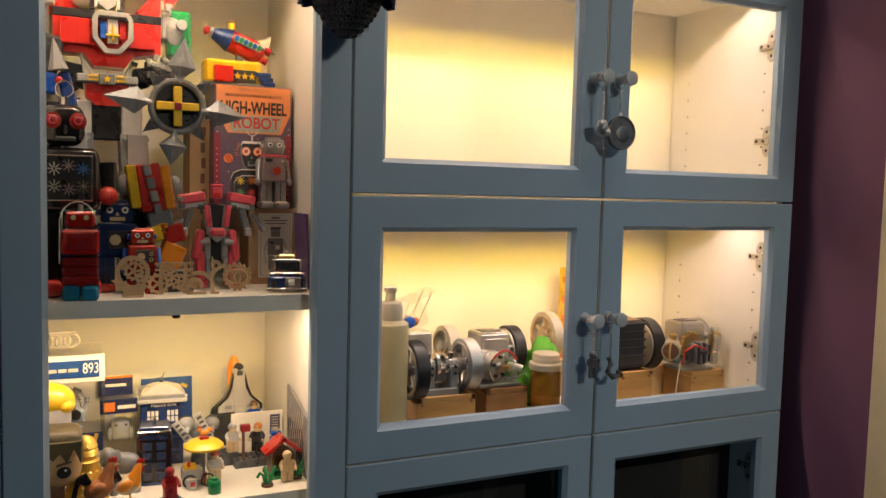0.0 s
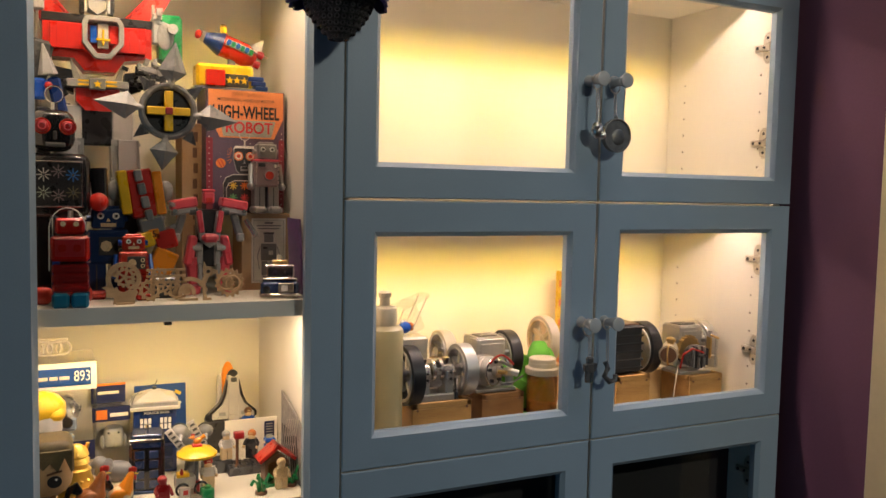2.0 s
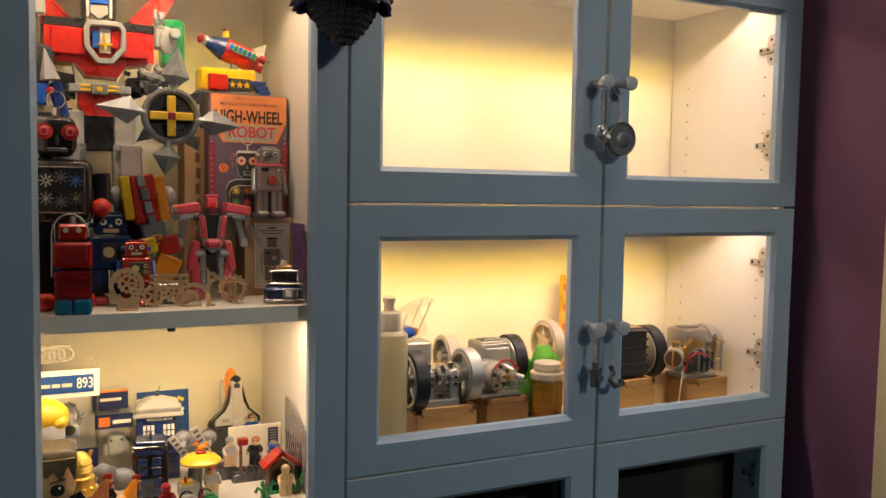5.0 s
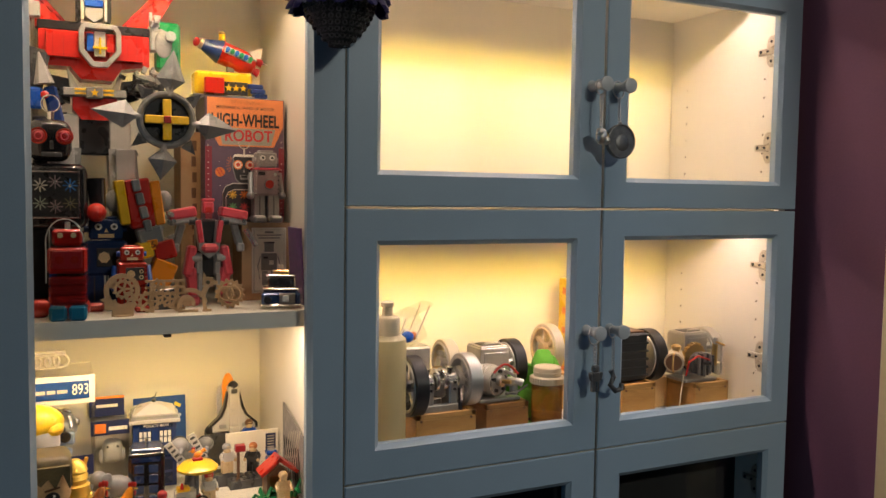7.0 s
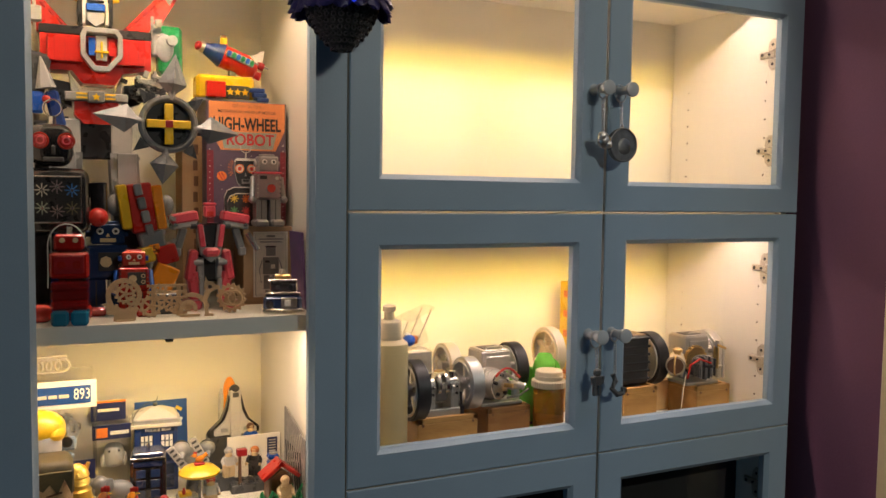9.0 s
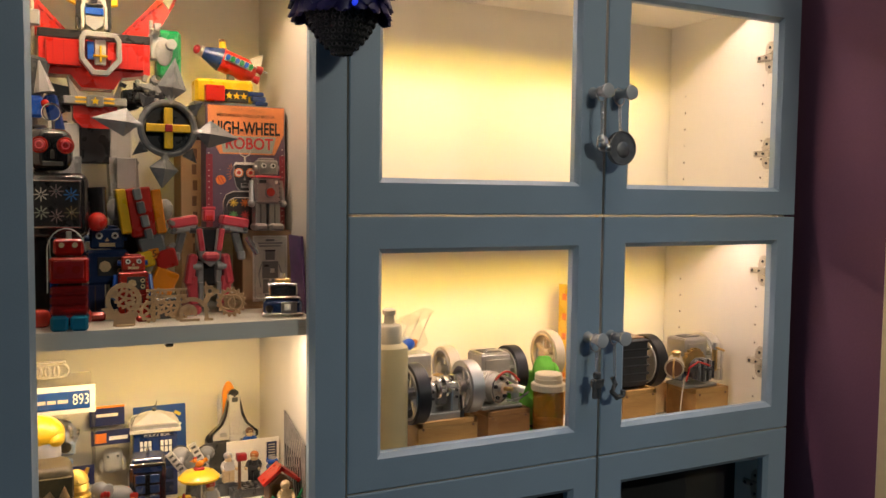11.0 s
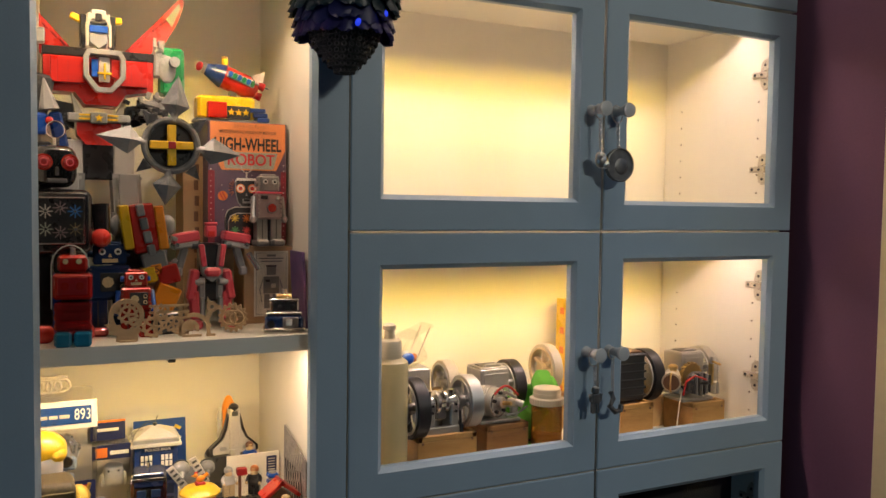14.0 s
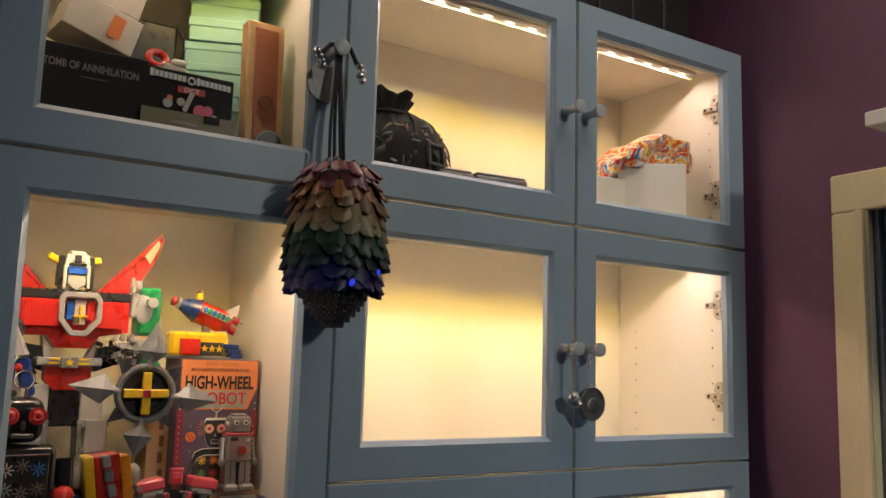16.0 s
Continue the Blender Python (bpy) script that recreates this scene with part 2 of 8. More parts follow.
def cyl(bm, a, b, r0, r1=None, n=20, caps=True):
    a, b = Vector(a), Vector(b)
    d = b - a
    r = bmesh.ops.create_cone(bm, cap_ends=caps, segments=n, radius1=r0, radius2=r0 if r1 is None else r1, depth=d.length)
    m = Matrix.Translation((a + b) / 2) @ d.to_track_quat("Z", "Y").to_matrix().to_4x4()
    bmesh.ops.transform(bm, matrix=m, verts=r["verts"])
    return bm


def ball(bm, c, s, n=14, rot=None):
    r = bmesh.ops.create_uvsphere(bm, u_segments=n, v_segments=max(6, n * 2 // 3), radius=1)
    s = (s, s, s) if isinstance(s, (int, float)) else s
    bmesh.ops.scale(bm, vec=s, verts=r["verts"])
    if rot:
        bmesh.ops.rotate(bm, verts=r["verts"], matrix=Euler([radians(a) for a in rot]).to_matrix())
    bmesh.ops.translate(bm, vec=c, verts=r["verts"])
    return bm


def prism(bm, pts, y0, y1):
    """A flat outline in x and z, given depth from y0 to y1."""
    a = [bm.verts.new((x, y0, z)) for x, z in pts]
    b = [bm.verts.new((x, y1, z)) for x, z in pts]
    k = len(pts)
    bm.faces.new(a)
    bm.faces.new(b[::-1])
    for i in range(k):
        bm.faces.new((a[i], b[i], b[(i + 1) % k], a[(i + 1) % k]))
    bmesh.ops.recalc_face_normals(bm, faces=bm.faces[:])
    return bm


def tube(bm, pts, r, n=8):
    pts = [Vector(p) for p in pts]
    rings = []
    for i, p in enumerate(pts):
        d = (pts[min(i + 1, len(pts) - 1)] - pts[max(i - 1, 0)]).normalized()
        q = d.to_track_quat("Z", "Y")
        rings.append([bm.verts.new(p + q @ Vector((r * math.cos(2 * math.pi * k / n), r * math.sin(2 * math.pi * k / n), 0))) for k in range(n)])
    for a, b in zip(rings, rings[1:]):
        for k in range(n):
            bm.faces.new((a[k], a[(k + 1) % n], b[(k + 1) % n], b[k]))
    bm.faces.new(rings[0][::-1])
    bm.faces.new(rings[-1])
    return bm


def lathe(bm, c, prof, n=24):
    """Turned form about the upright through c: prof holds radius and height pairs, bottom to top."""
    rings = [[bm.verts.new((c[0] + r * math.cos(2 * math.pi * k / n), c[1] + r * math.sin(2 * math.pi * k / n), c[2] + z)) for k in range(n)] for r, z in prof]
    for a, b in zip(rings, rings[1:]):
        for k in range(n):
            bm.faces.new((a[k], a[(k + 1) % n], b[(k + 1) % n], b[k]))
    bm.faces.new(rings[0][::-1])
    bm.faces.new(rings[-1])
    return bm


def ring(bm, c, r, t, axis="y", n=28, m=8):
    r = bmesh_torus(bm, r, t, n, m)
    turn = {"y": Euler((radians(90), 0, 0)), "x": Euler((0, radians(90), 0)), "z": Euler((0, 0, 0))}[axis] if isinstance(axis, str) else Euler([radians(a) for a in axis])
    bmesh.ops.rotate(bm, verts=r, matrix=turn.to_matrix())
    bmesh.ops.translate(bm, vec=c, verts=r)
    return bm


def bmesh_torus(bm, R, t, n, m):
    g = [[bm.verts.new(((R + t * math.cos(2 * math.pi * j / m)) * math.cos(2 * math.pi * i / n), (R + t * math.cos(2 * math.pi * j / m)) * math.sin(2 * math.pi * i / n), t * math.sin(2 * math.pi * j / m))) for j in range(m)] for i in range(n)]
    for i in range(n):
        for j in range(m):
            bm.faces.new((g[i][j], g[(i + 1) % n][j], g[(i + 1) % n][(j + 1) % m], g[i][(j + 1) % m]))
    return [v for row in g for v in row]


def finish(name, bm, smooth=True):
    me = bpy.data.meshes.new(name)
    bmesh.ops.recalc_face_normals(bm, faces=bm.faces[:])
    if smooth:
        for f in bm.faces:
            f.smooth = True
        for e in bm.edges:
            e.smooth = not (len(e.link_faces) == 2 and e.calc_face_angle(0) > 0.6)
    bm.to_mesh(me)
    bm.free()
    return me


def part(name, bm, mat, parent=None, label=""):
    me = finish(name, bm)
    me.materials.append(mat)
    ob = new(name, me)
    if parent:
        ob.parent = parent
    return tagged(ob, label) if label else ob


def many(name, pieces, parent=None):
    """One mesh of several (bmesh, material) pieces."""
    bm, mats = bmesh.new(), []
    for b, m in pieces:
        for f in b.faces:
            f.material_index = len(mats)
        tmp = finish("tmp", b)
        bm.from_mesh(tmp)
        bpy.data.meshes.remove(tmp)
        mats.append(m)
    for e in bm.edges:
        e.smooth = not (len(e.link_faces) == 2 and e.calc_face_angle(0) > 0.6)
    me = bpy.data.meshes.new(name)
    bm.to_mesh(me)
    bm.free()
    for m in mats:
        me.materials.append(m)
    ob = new(name, me)
    if parent:
        ob.parent = parent
    return ob


def thing(name, label, category, loc=(0, 0, 0), rot=(0, 0, 0), group="", kind=""):
    ob = new(name)
    ob.empty_display_size = 0.02
    ob.matrix_world = pose(*loc, *rot)
    return tagged(ob, label, category, group, kind)


def B():
    return bmesh.new()


def bx(c, s, bevel=0.0, rot=None):
    return box(bmesh.new(), c, s, bevel, rot)


def cy(a, b, r0, r1=None, n=20):
    return cyl(bmesh.new(), a, b, r0, r1, n)


def bl(c, s, n=14, rot=None):
    return ball(bmesh.new(), c, s, n, rot)


def lettering(text, size, mat, parent, m, wide=1.0, name="lettering", fit_width=None, thick=0.0002, bold=0.0):
    """Raised print; m is the pose of its plane (text runs along x, up along y), centred."""
    cu = bpy.data.curves.new("text", "FONT")
    cu.body, cu.size, cu.align_x, cu.align_y, cu.extrude = text, size, "CENTER", "CENTER", thick
    cu.offset = size * bold
    tmp = new("text", cu)
    bpy.context.view_layer.update()
    me = bpy.data.meshes.new_from_object(tmp.evaluated_get(bpy.context.evaluated_depsgraph_get()))
    bpy.data.objects.remove(tmp)
    if fit_width and len(me.vertices):
        xs = [v.co.x for v in me.vertices]
        wide = fit_width / max(1e-6, max(xs) - min(xs))
    me.transform(m @ Matrix.Diagonal((wide, 1, 1, 1)))
    me.materials.append(mat)
    ob = new(name, me)
    ob.parent = parent
    return ob


FRONT = lambda x, y, z: pose(x, y, z, 90, 0, 0)

# ---- room ----


def slab(name, c, s, mat, kind="structure", label="", category=""):
    return tagged(part(name, bx(c, s), mat), label, category, kind=kind)


slab("floor", (-1.0, -1.4, -0.05), (4.6, 4.4, 0.1), FLOOR_WOOD, label="dark wooden floor", category="floor")
slab("ceiling", (-0.7, -1.4, 2.80), (5.6, 4.4, 0.1), CEILING_PAINT, label="dim painted ceiling", category="ceiling")
slab("wall_north", (-1.0, 0.43, 1.375), (4.0, 0.1, 2.75), PURPLE_WALL, label="plum painted wall behind the cabinets", category="wall")
slab("wall_south", (-1.0, -3.35, 1.375), (4.6, 0.1, 2.75), ROOM_PAINT, label="plain grey room wall", category="wall")
slab("wall_west", (-1.72, -1.45, 1.375), (0.1, 3.7, 2.75), ROOM_PAINT, label="plain grey room wall", category="wall")
WX = 0.828
bm = B()
box(bm, (WX + 0.06, 0.09, 1.375), (0.12, 0.62, 2.75))
box(bm, (WX + 0.06, -0.61, 2.415), (0.12, 0.78, 0.67))
box(bm, (WX + 0.06, -2.15, 1.375), (0.12, 2.3, 2.75))
tagged(part("wall_east", bm, PURPLE_WALL), "plum painted wall with a doorway", "wall", kind="structure")
# hall beyond the doorway
bm = B()
box(bm, (2.1, -0.9, 1.375), (0.1, 2.6, 2.75))
box(bm, (1.5, 0.35, 1.375), (1.1, 0.1, 2.75))
box(bm, (1.5, -2.15, 1.375), (1.1, 0.1, 2.75))
box(bm, (1.5, -0.9, -0.05), (1.1, 2.6, 0.1))
tagged(part("wall_hall", bm, ROOM_PAINT), "pale hall walls in bluish light", "wall", kind="structure")
# door casing
bm = B()
for y in (-0.192, -1.03):
    box(bm, (WX - 0.009, y, 1.04), (0.018, 0.062, 2.08), 0.003)
    box(bm, (WX - 0.021, y - 0.02 if y > -0.5 else y + 0.02, 1.04), (0.006, 0.016, 2.08), 0.002)
box(bm, (WX - 0.009, -0.611, 2.112), (0.018, 0.90, 0.064), 0.003)
tagged(part("trim", bm, CREAM_TRIM), "cream painted door casing", "trim", kind="structure")
bm = B()
box(bm, (WX + 0.06, -0.2245, 1.04), (0.116, 0.012, 2.08), 0.001)
box(bm, (WX + 0.03, -0.236, 1.04), (0.03, 0.011, 2.08), 0.002)
tagged(part("door_jamb", bm, MID_GREY), "grey door jamb with a stop strip", "door jamb", kind="structure")
ob = thing("wall_shelf", "white floating shelf above the doorway", "shelf", (WX, -0.75, 2.18))
part("board", bx((-0.064, 0, 0.011), (0.128, 0.92, 0.022), 0.002), WHITE_CARD, ob)

# ---- cabinets ----
BACK_R, BACK_L = 0.300, 0.333


def door_frame(x0, x1, z0, z1, w=0.0485):
    """Frame with a bevelled inner moulding, mitred at its corners; front at y = 0, back at y = 0.02."""
    bm = B()
    prof = [(0.0, 0.020), (0.0, 0.0015), (0.0015, 0.0), (w - 0.0065, 0.0), (w - 0.0058, 0.0010), (w - 0.0010, 0.0050), (w, 0.0062), (w, 0.017)]
    rings = []
    for d, y in prof:
        rings.append([bm.verts.new(v) for v in ((x0 + d, y, z0 + d), (x1 - d, y, z0 + d), (x1 - d, y, z1 - d), (x0 + d, y, z1 - d))])
    rings.append(rings[0])
    for a, b in zip(rings, rings[1:]):
        for k in range(4):
            f = bm.faces.new((a[k], b[k], b[(k + 1) % 4], a[(k + 1) % 4]))
            f.material_index = 1 if a is rings[0] or b is rings[0] else 0
    return bm


def knob(x, z, parent):
    bm = B()
    prof = [(0.0085, 0.0), (0.0070, 0.003), (0.0062, 0.012), (0.0068, 0.022), (0.0095, 0.030), (0.0108, 0.0345), (0.0104, 0.0370), (0.0070, 0.0382)]
    lathe(bm, (0, 0, 0), prof, 24)
    bmesh.ops.transform(bm, matrix=pose(x, 0, z, 90, 0, 0), verts=bm.verts[:])
    return part("knob", bm, KNOB_PAINT, parent, "grey enamelled round knob")


def hinge(x, z, side, parent):
    """Concealed hinge: two winged cups on the door side, an arm, and a slotted mounting plate on the cabinet's side."""
    s = side
    h = new("hinge")
    h.parent = parent
    tagged(h, "nickel concealed hinge")
    bm = B()
    for dz in (-1, 1):
        cyl(bm, (x - s * 0.0040, 0.047, z + dz * 0.0165), (x, 0.047, z + dz * 0.0165), 0.0088, n=18)
        box(bm, (x - s * 0.0016, 0.043, z + dz * 0.0225), (0.0030, 0.018, 0.0085), 0.0008)
        box(bm, (x - s * 0.0018, 0.053, z + dz * 0.0100), (0.0034, 0.010, 0.0090), 0.0008)
    part("cup_plate", bm, NICKEL, h)
    bm = bx((x - s * 0.0030, 0.055, z), (0.0060, 0.040, 0.0105), 0.0012)
    box(bm, (x - s * 0.0050, 0.062, z), (0.0060, 0.018, 0.0075), 0.0010)
    cyl(bm, (x - s * 0.0064, 0.040, z - 0.006), (x - s * 0.0064, 0.040, z + 0.006), 0.0024, n=10)
    part("arm", bm, NICKEL, h)
    for y, dz, r in ((0.047, -0.0165, 0.0026), (0.047, 0.0165, 0.0026), (0.066, 0.0, 0.0030), (0.052, 0.0, 0.0020)):
        part("screw", cy((x - s * (0.0084 if dz == 0 else 0.0046), y, z + dz), (x - s * 0.001, y, z + dz), r, n=12), BLACK_METAL, h)
    return h


def door(cab, x0, x1, z0, z1, knob_x=None, knob_z=None, hinge_x=None, side=1, hinge_z=(), w=0.0478):
    fr = part("door", door_frame(x0, x1, z0, z1, w), BLUE_PAINT, cab, "slate blue framed glass door")
    fr.data.materials.append(EDGE_BOARD)
    p = part("pane", bx(((x0 + x1) / 2, 0.0125, (z0 + z1) / 2), (x1 - x0 - 2 * w + 0.004, 0.003, z1 - z0 - 2 * w + 0.004)), PANE, fr, "clear glass pane")
    p.visible_shadow = False
    if knob_x is not None:
        knob(knob_x, knob_z, fr)
    for z in hinge_z:
        hinge(hinge_x, z, side, fr)
    return fr


def pin_holes(x, side, cols, z0, z1, parent):
    bm = B()
    for y in cols:
        z = z0
        while z < z1:
            cyl(bm, (x - side * 0.0004, y, z), (x + side * 0.002, y, z), 0.0019, n=8)
            z += 0.032
    return tagged(part("pin_holes", bm, HOLE, parent, "drilled shelf pin holes"), kind="stuff")


def strip(x, y, z, length, drop, parent):
    """Slim aluminium channel under a shelf, with a lip added along its back edge to cut light off."""
    bm = B()
    box(bm, (x, y + 0.001, z + 0.0052), (length + 0.02, 0.014, 0.0056), 0.0006)
    box(bm, (x, y + LIP_BACK + 0.0003, z + 0.0020 - drop / 2), (length + 0.02, 0.0006, drop + 0.004))
    return part("light_strip", bm, WHITE_CARD, parent, "thin white light strip")


right = thing("display_cabinet", "slate blue display cabinet with lit white interior and glass doors", "cabinet")
for name, c, s in (
    ("side_panel", (0.009, 0.161, 1.20), (0.014, 0.278, 2.40)), ("side_panel", (0.792, 0.161, 1.20), (0.015, 0.278, 2.40)),
    ("top_panel", (0.4, 0.161, 2.391), (0.768, 0.278, 0.016)), ("shelf", (0.4, 0.166, 2.036), (0.768, 0.268, 0.014)),
    ("shelf", (0.4, 0.166, 1.664), (0.768, 0.268, 0.016)), ("shelf", (0.4, 0.161, 1.306), (0.768, 0.278, 0.018)),
    ("bottom_panel", (0.4, 0.161, 0.06), (0.768, 0.278, 0.02)), ("back_panel", (0.4, 0.306, 1.20), (0.80, 0.010, 2.40)),
):
    part(name, bx(c, s, 0.0008), WHITE_BOARD, right)
pin_holes(0.7845, 1, (0.063, 0.254), 1.70, 1.915, right)
pin_holes(0.7845, 1, (0.063, 0.254), 1.345, 1.56, right)
pin_holes(0.7845, 1, (0.063, 0.254), 2.07, 2.29, right)
ROWS_Z = ((2.0367, 2.401), (1.6680, 2.0323), (1.3045, 1.6648))
for (z0, z1), kz in zip(ROWS_Z, (2.213, 1.845, 1.487)):
    door(right, 0.001, 0.3980, z0, z1, 0.376, kz)
    door(right, 0.4022, 0.8, z0, z1, 0.418, kz, 0.784, 1, (z0 + 0.105, z1 - 0.095), 0.0455)
door(right, 0.001, 0.3980, 0.075, 1.3025, 0.376, 0.9)
door(right, 0.4022, 0.8, 0.075, 1.3025, 0.418, 0.9, 0.784, 1, (1.19, 0.3))
for x, y, z, length, watts, amber, drop in STRIPS[:3]:
    s = strip(x, y, z, length, drop, right)
    if z > 2.3:
        for k in range(16):
            part("diode", bx((0.0575 + 0.045 * k, y, z + 0.0014), (0.013, 0.0025, 0.0012)), DIODE, s, "lit diode")

left = thing("display_cabinet", "narrow slate blue cabinet with a tall glass door and lit shelves", "cabinet")
for name, c, s in (
    ("side_panel", (-0.0165, 0.178, 1.20), (0.027, 0.312, 2.40)), ("side_panel", (-0.387, 0.178, 1.20), (0.03, 0.312, 2.40)),
    ("top_panel", (-0.2, 0.178, 2.391), (0.344, 0.312, 0.016)), ("shelf", (-0.2, 0.178, 2.038), (0.344, 0.312, 0.014)),
    ("shelf", (-0.2, 0.184, 1.5225), (0.342, 0.30, 0.021)), ("shelf", (-0.2, 0.184, 1.258), (0.342, 0.30, 0.020)),
    ("bottom_panel", (-0.2, 0.178, 0.06), (0.344, 0.312, 0.02)), ("back_panel", (-0.2, 0.339, 1.20), (0.40, 0.010, 2.40)),
):
    part(name, bx(c, s, 0.0008), WHITE_BOARD, left)
part("edge_band", bx((-0.2, 0.0325, 1.5225), (0.342, 0.002, 0.0208)), EDGE_BOARD, left)
pin_holes(-0.0295, 1, (0.07, 0.287), 1.57, 2.0, left)
pin_holes(-0.0295, 1, (0.07, 0.287), 1.31, 1.49, left)
door(left, -0.406, -0.0015, 2.0365, 2.401, -0.024, 2.213)
door(left, -0.406, -0.0015, 0.075, 2.0325)
hinge(-0.371, 1.965, -1, left)
part("hinge_cover", bx((-0.3665, 0.046, 1.930), (0.006, 0.016, 0.052), 0.0015, (4, 0, 0)), WHITE_CARD, left, "white plastic hinge cover")
part("filler_strip", bx((-0.436, 0.012, 1.24), (0.056, 0.020, 2.32), 0.0008), BLUE_PAINT, left)
for x, y, z, length, watts, amber, drop in STRIPS[3:]:
    strip(x, y, z, length, drop, left)
# Black sheet added for the unlit shade inside the lower compartment
part("dark_panel", bx((0.4, 0.10, 0.69), (0.766, 0.006, 1.20)), BLACK_CARD, right, "added black sheet for the shade behind the lower panes")
part("cable_clip", bx((-0.213, 0.045, 1.5095), (0.009, 0.012, 0.006), 0.001), BLACK_METAL, left)

# ---- narrow cabinet, upper shelf ----
S1, S2, SA, SC = 1.533, 1.268, 2.045, 1.315


def studs(bm, x0, x1, y, z, n, up=(0, 0, 1), r=0.0024, h=0.0017):
    for k in range(n):
        p = Vector((x0 + (x1 - x0) * (k + 0.5) / n, y, z))
        cyl(bm, p, p + Vector(up) * h, r, n=10)
    return bm


def brick_robot():
    t = thing("brick_robot", "large brick-built toy robot in red, black and white", "toy robot", (-0.283, 0.165, S1))
    P = lambda n, bm, m, par=t, lab="": part(n, bm, m, par, lab)
    # torso
    bm = B()
    prism(bm, [(-0.066, 0.292), (-0.066, 0.336), (0.064, 0.336), (0.064, 0.298), (0.030, 0.292), (0.020, 0.277), (-0.018, 0.277), (-0.030, 0.292)], -0.018, 0.022)
    for x in (-0.038, 0.036):
        box(bm, (x, -0.021, 0.318), (0.040, 0.010, 0.032), 0.001)
    torso = P("torso", bm, RED)
    bm = bx((-0.001, 0.0, 0.342), (0.132, 0.036, 0.011), 0.001)
    studs(bm, -0.064, 0.062, -0.006, 0.3475, 14)
    P("collar", bm, BLACK, torso)
    bm = B()
    octo = [(-0.026, 0.346), (0.018, 0.346), (0.024, 0.338), (0.024, 0.310), (0.006, 0.290), (-0.014, 0.290), (-0.030, 0.310), (-0.030, 0.338)]
    for (x0, z0), (x1, z1) in zip(octo, octo[1:] + octo[:1]):
        a = math.degrees(math.atan2(z1 - z0, x1 - x0))
        box(bm, ((x0 + x1) / 2, -0.030, (z0 + z1) / 2), (math.hypot(x1 - x0, z1 - z0) + 0.003, 0.010, 0.008), 0.001, (0, -a, 0))
    P("chest_frame", bm, LIGHT_GREY, torso)
    P("chest_panel", bx((-0.003, -0.0245, 0.321), (0.016, 0.008, 0.036), 0.0006), WHITE, torso)
    P("chest_stripe", bx((-0.017, -0.025, 0.323), (0.010, 0.006, 0.026), 0.0006), BLUE, torso)
    P("chest_stripe", bx((0.012, -0.025, 0.323), (0.010, 0.006, 0.026), 0.0006), RED, torso)
    bm = bx((-0.003, -0.0305, 0.318), (0.003, 0.005, 0.024), 0.0004)
    box(bm, (-0.003, -0.0305, 0.315), (0.021, 0.005, 0.003), 0.0004)
    P("chest_cross", bm, YELLOW, torso)
    for o in torso.children:
        if o.name.startswith("chest_"):
            o.data.transform(Matrix.Translation((0.004, 0, 0.320)) @ Matrix.Diagonal((0.80, 1, 0.84, 1)) @ Matrix.Translation((0.003, 0, -0.320)))
    bm = B()
    prism(bm, [(-0.034, 0.296), (-0.020, 0.266), (0.018, 0.266), (0.032, 0.296), (0.025, 0.255), (0.012, 0.248), (-0.014, 0.248), (-0.028, 0.255)], -0.010, 0.014)
    P("waist", bm, WHITE).data.transform(Matrix.Translation((0, 0, 0.012)))
    for o in (torso, *torso.children):
        o.data.transform(Matrix.Translation((0, 0, 0.0135)))
    for sx in (-1, 1):
        bm = prism(B(), [(sx * 0.062, 0.297), (sx * 0.032, 0.292), (sx * 0.030, 0.262), (sx * 0.052, 0.270)], -0.004, 0.020)
        studs(bm, sx * 0.034, sx * 0.058, -0.0035, 0.284, 4, (0, -1, 0))
        P("rib", bm, DARK_GREY)
    belt = P("belt", bx((-0.002, -0.012, 0.274 - 0.0), (0.074, 0.026, 0.010), 0.001), LIGHT_GREY)
    P("belt_buckle", bx((-0.003, -0.027, 0.273), (0.020, 0.008, 0.014), 0.001), MID_GREY, belt)
    bm = B()
    pts = []
    for k in range(10):
        r = 0.0052 if k % 2 == 0 else 0.0023
        pts.append((-0.003 + r * math.sin(k * math.pi / 5), 0.273 + r * math.cos(k * math.pi / 5)))
    P("star", prism(bm, pts, -0.0325, -0.0305), YELLOW, belt)
    for dz in (-0.0025, 0.0025):
        P("belt_stripe", bx((-0.003, -0.0255, 0.2745 + dz), (0.046, 0.002, 0.0022)), YELLOW, belt)
    bm = B()
    prism(bm, [(-0.028, 0.268), (0.024, 0.268), (0.024, 0.252), (0.014, 0.240), (-0.018, 0.240), (-0.028, 0.252)], -0.020, 0.012)
    P("hip_plate", bm, RED)
    P("hip_core", bx((-0.003, -0.004, 0.219), (0.036, 0.026, 0.046), 0.002), BLACK)
    # legs
    for sx in (-1, 1):
        leg = P("thigh", bx((-0.003 + sx * 0.031, 0.0, 0.224), (0.026, 0.032, 0.044), 0.0015), WHITE)
        bm = B()
        prism(bm, [(-0.003 + sx * 0.016, 0.204), (-0.003 + sx * 0.050, 0.204), (-0.003 + sx * 0.056, 0.105), (-0.003 + sx * 0.020, 0.105)], -0.020, 0.026)
        shin = P("shin", bm, LIGHT_GREY if sx > 0 else MID_GREY, leg)
        bm = bx((-0.003 + sx * 0.036, -0.023, 0.184), (0.024, 0.006, 0.040), 0.001)
        for dz in (-0.014, 0.014):
            for dx in (-0.0135, 0.0135):
                cyl(bm, (-0.003 + sx * 0.036 + dx, -0.0255, 0.184 + dz), (-0.003 + sx * 0.036 + dx, -0.02, 0.184 + dz), 0.0025, n=10)
        P("shin_plate", bm, LIGHT_GREY, leg)
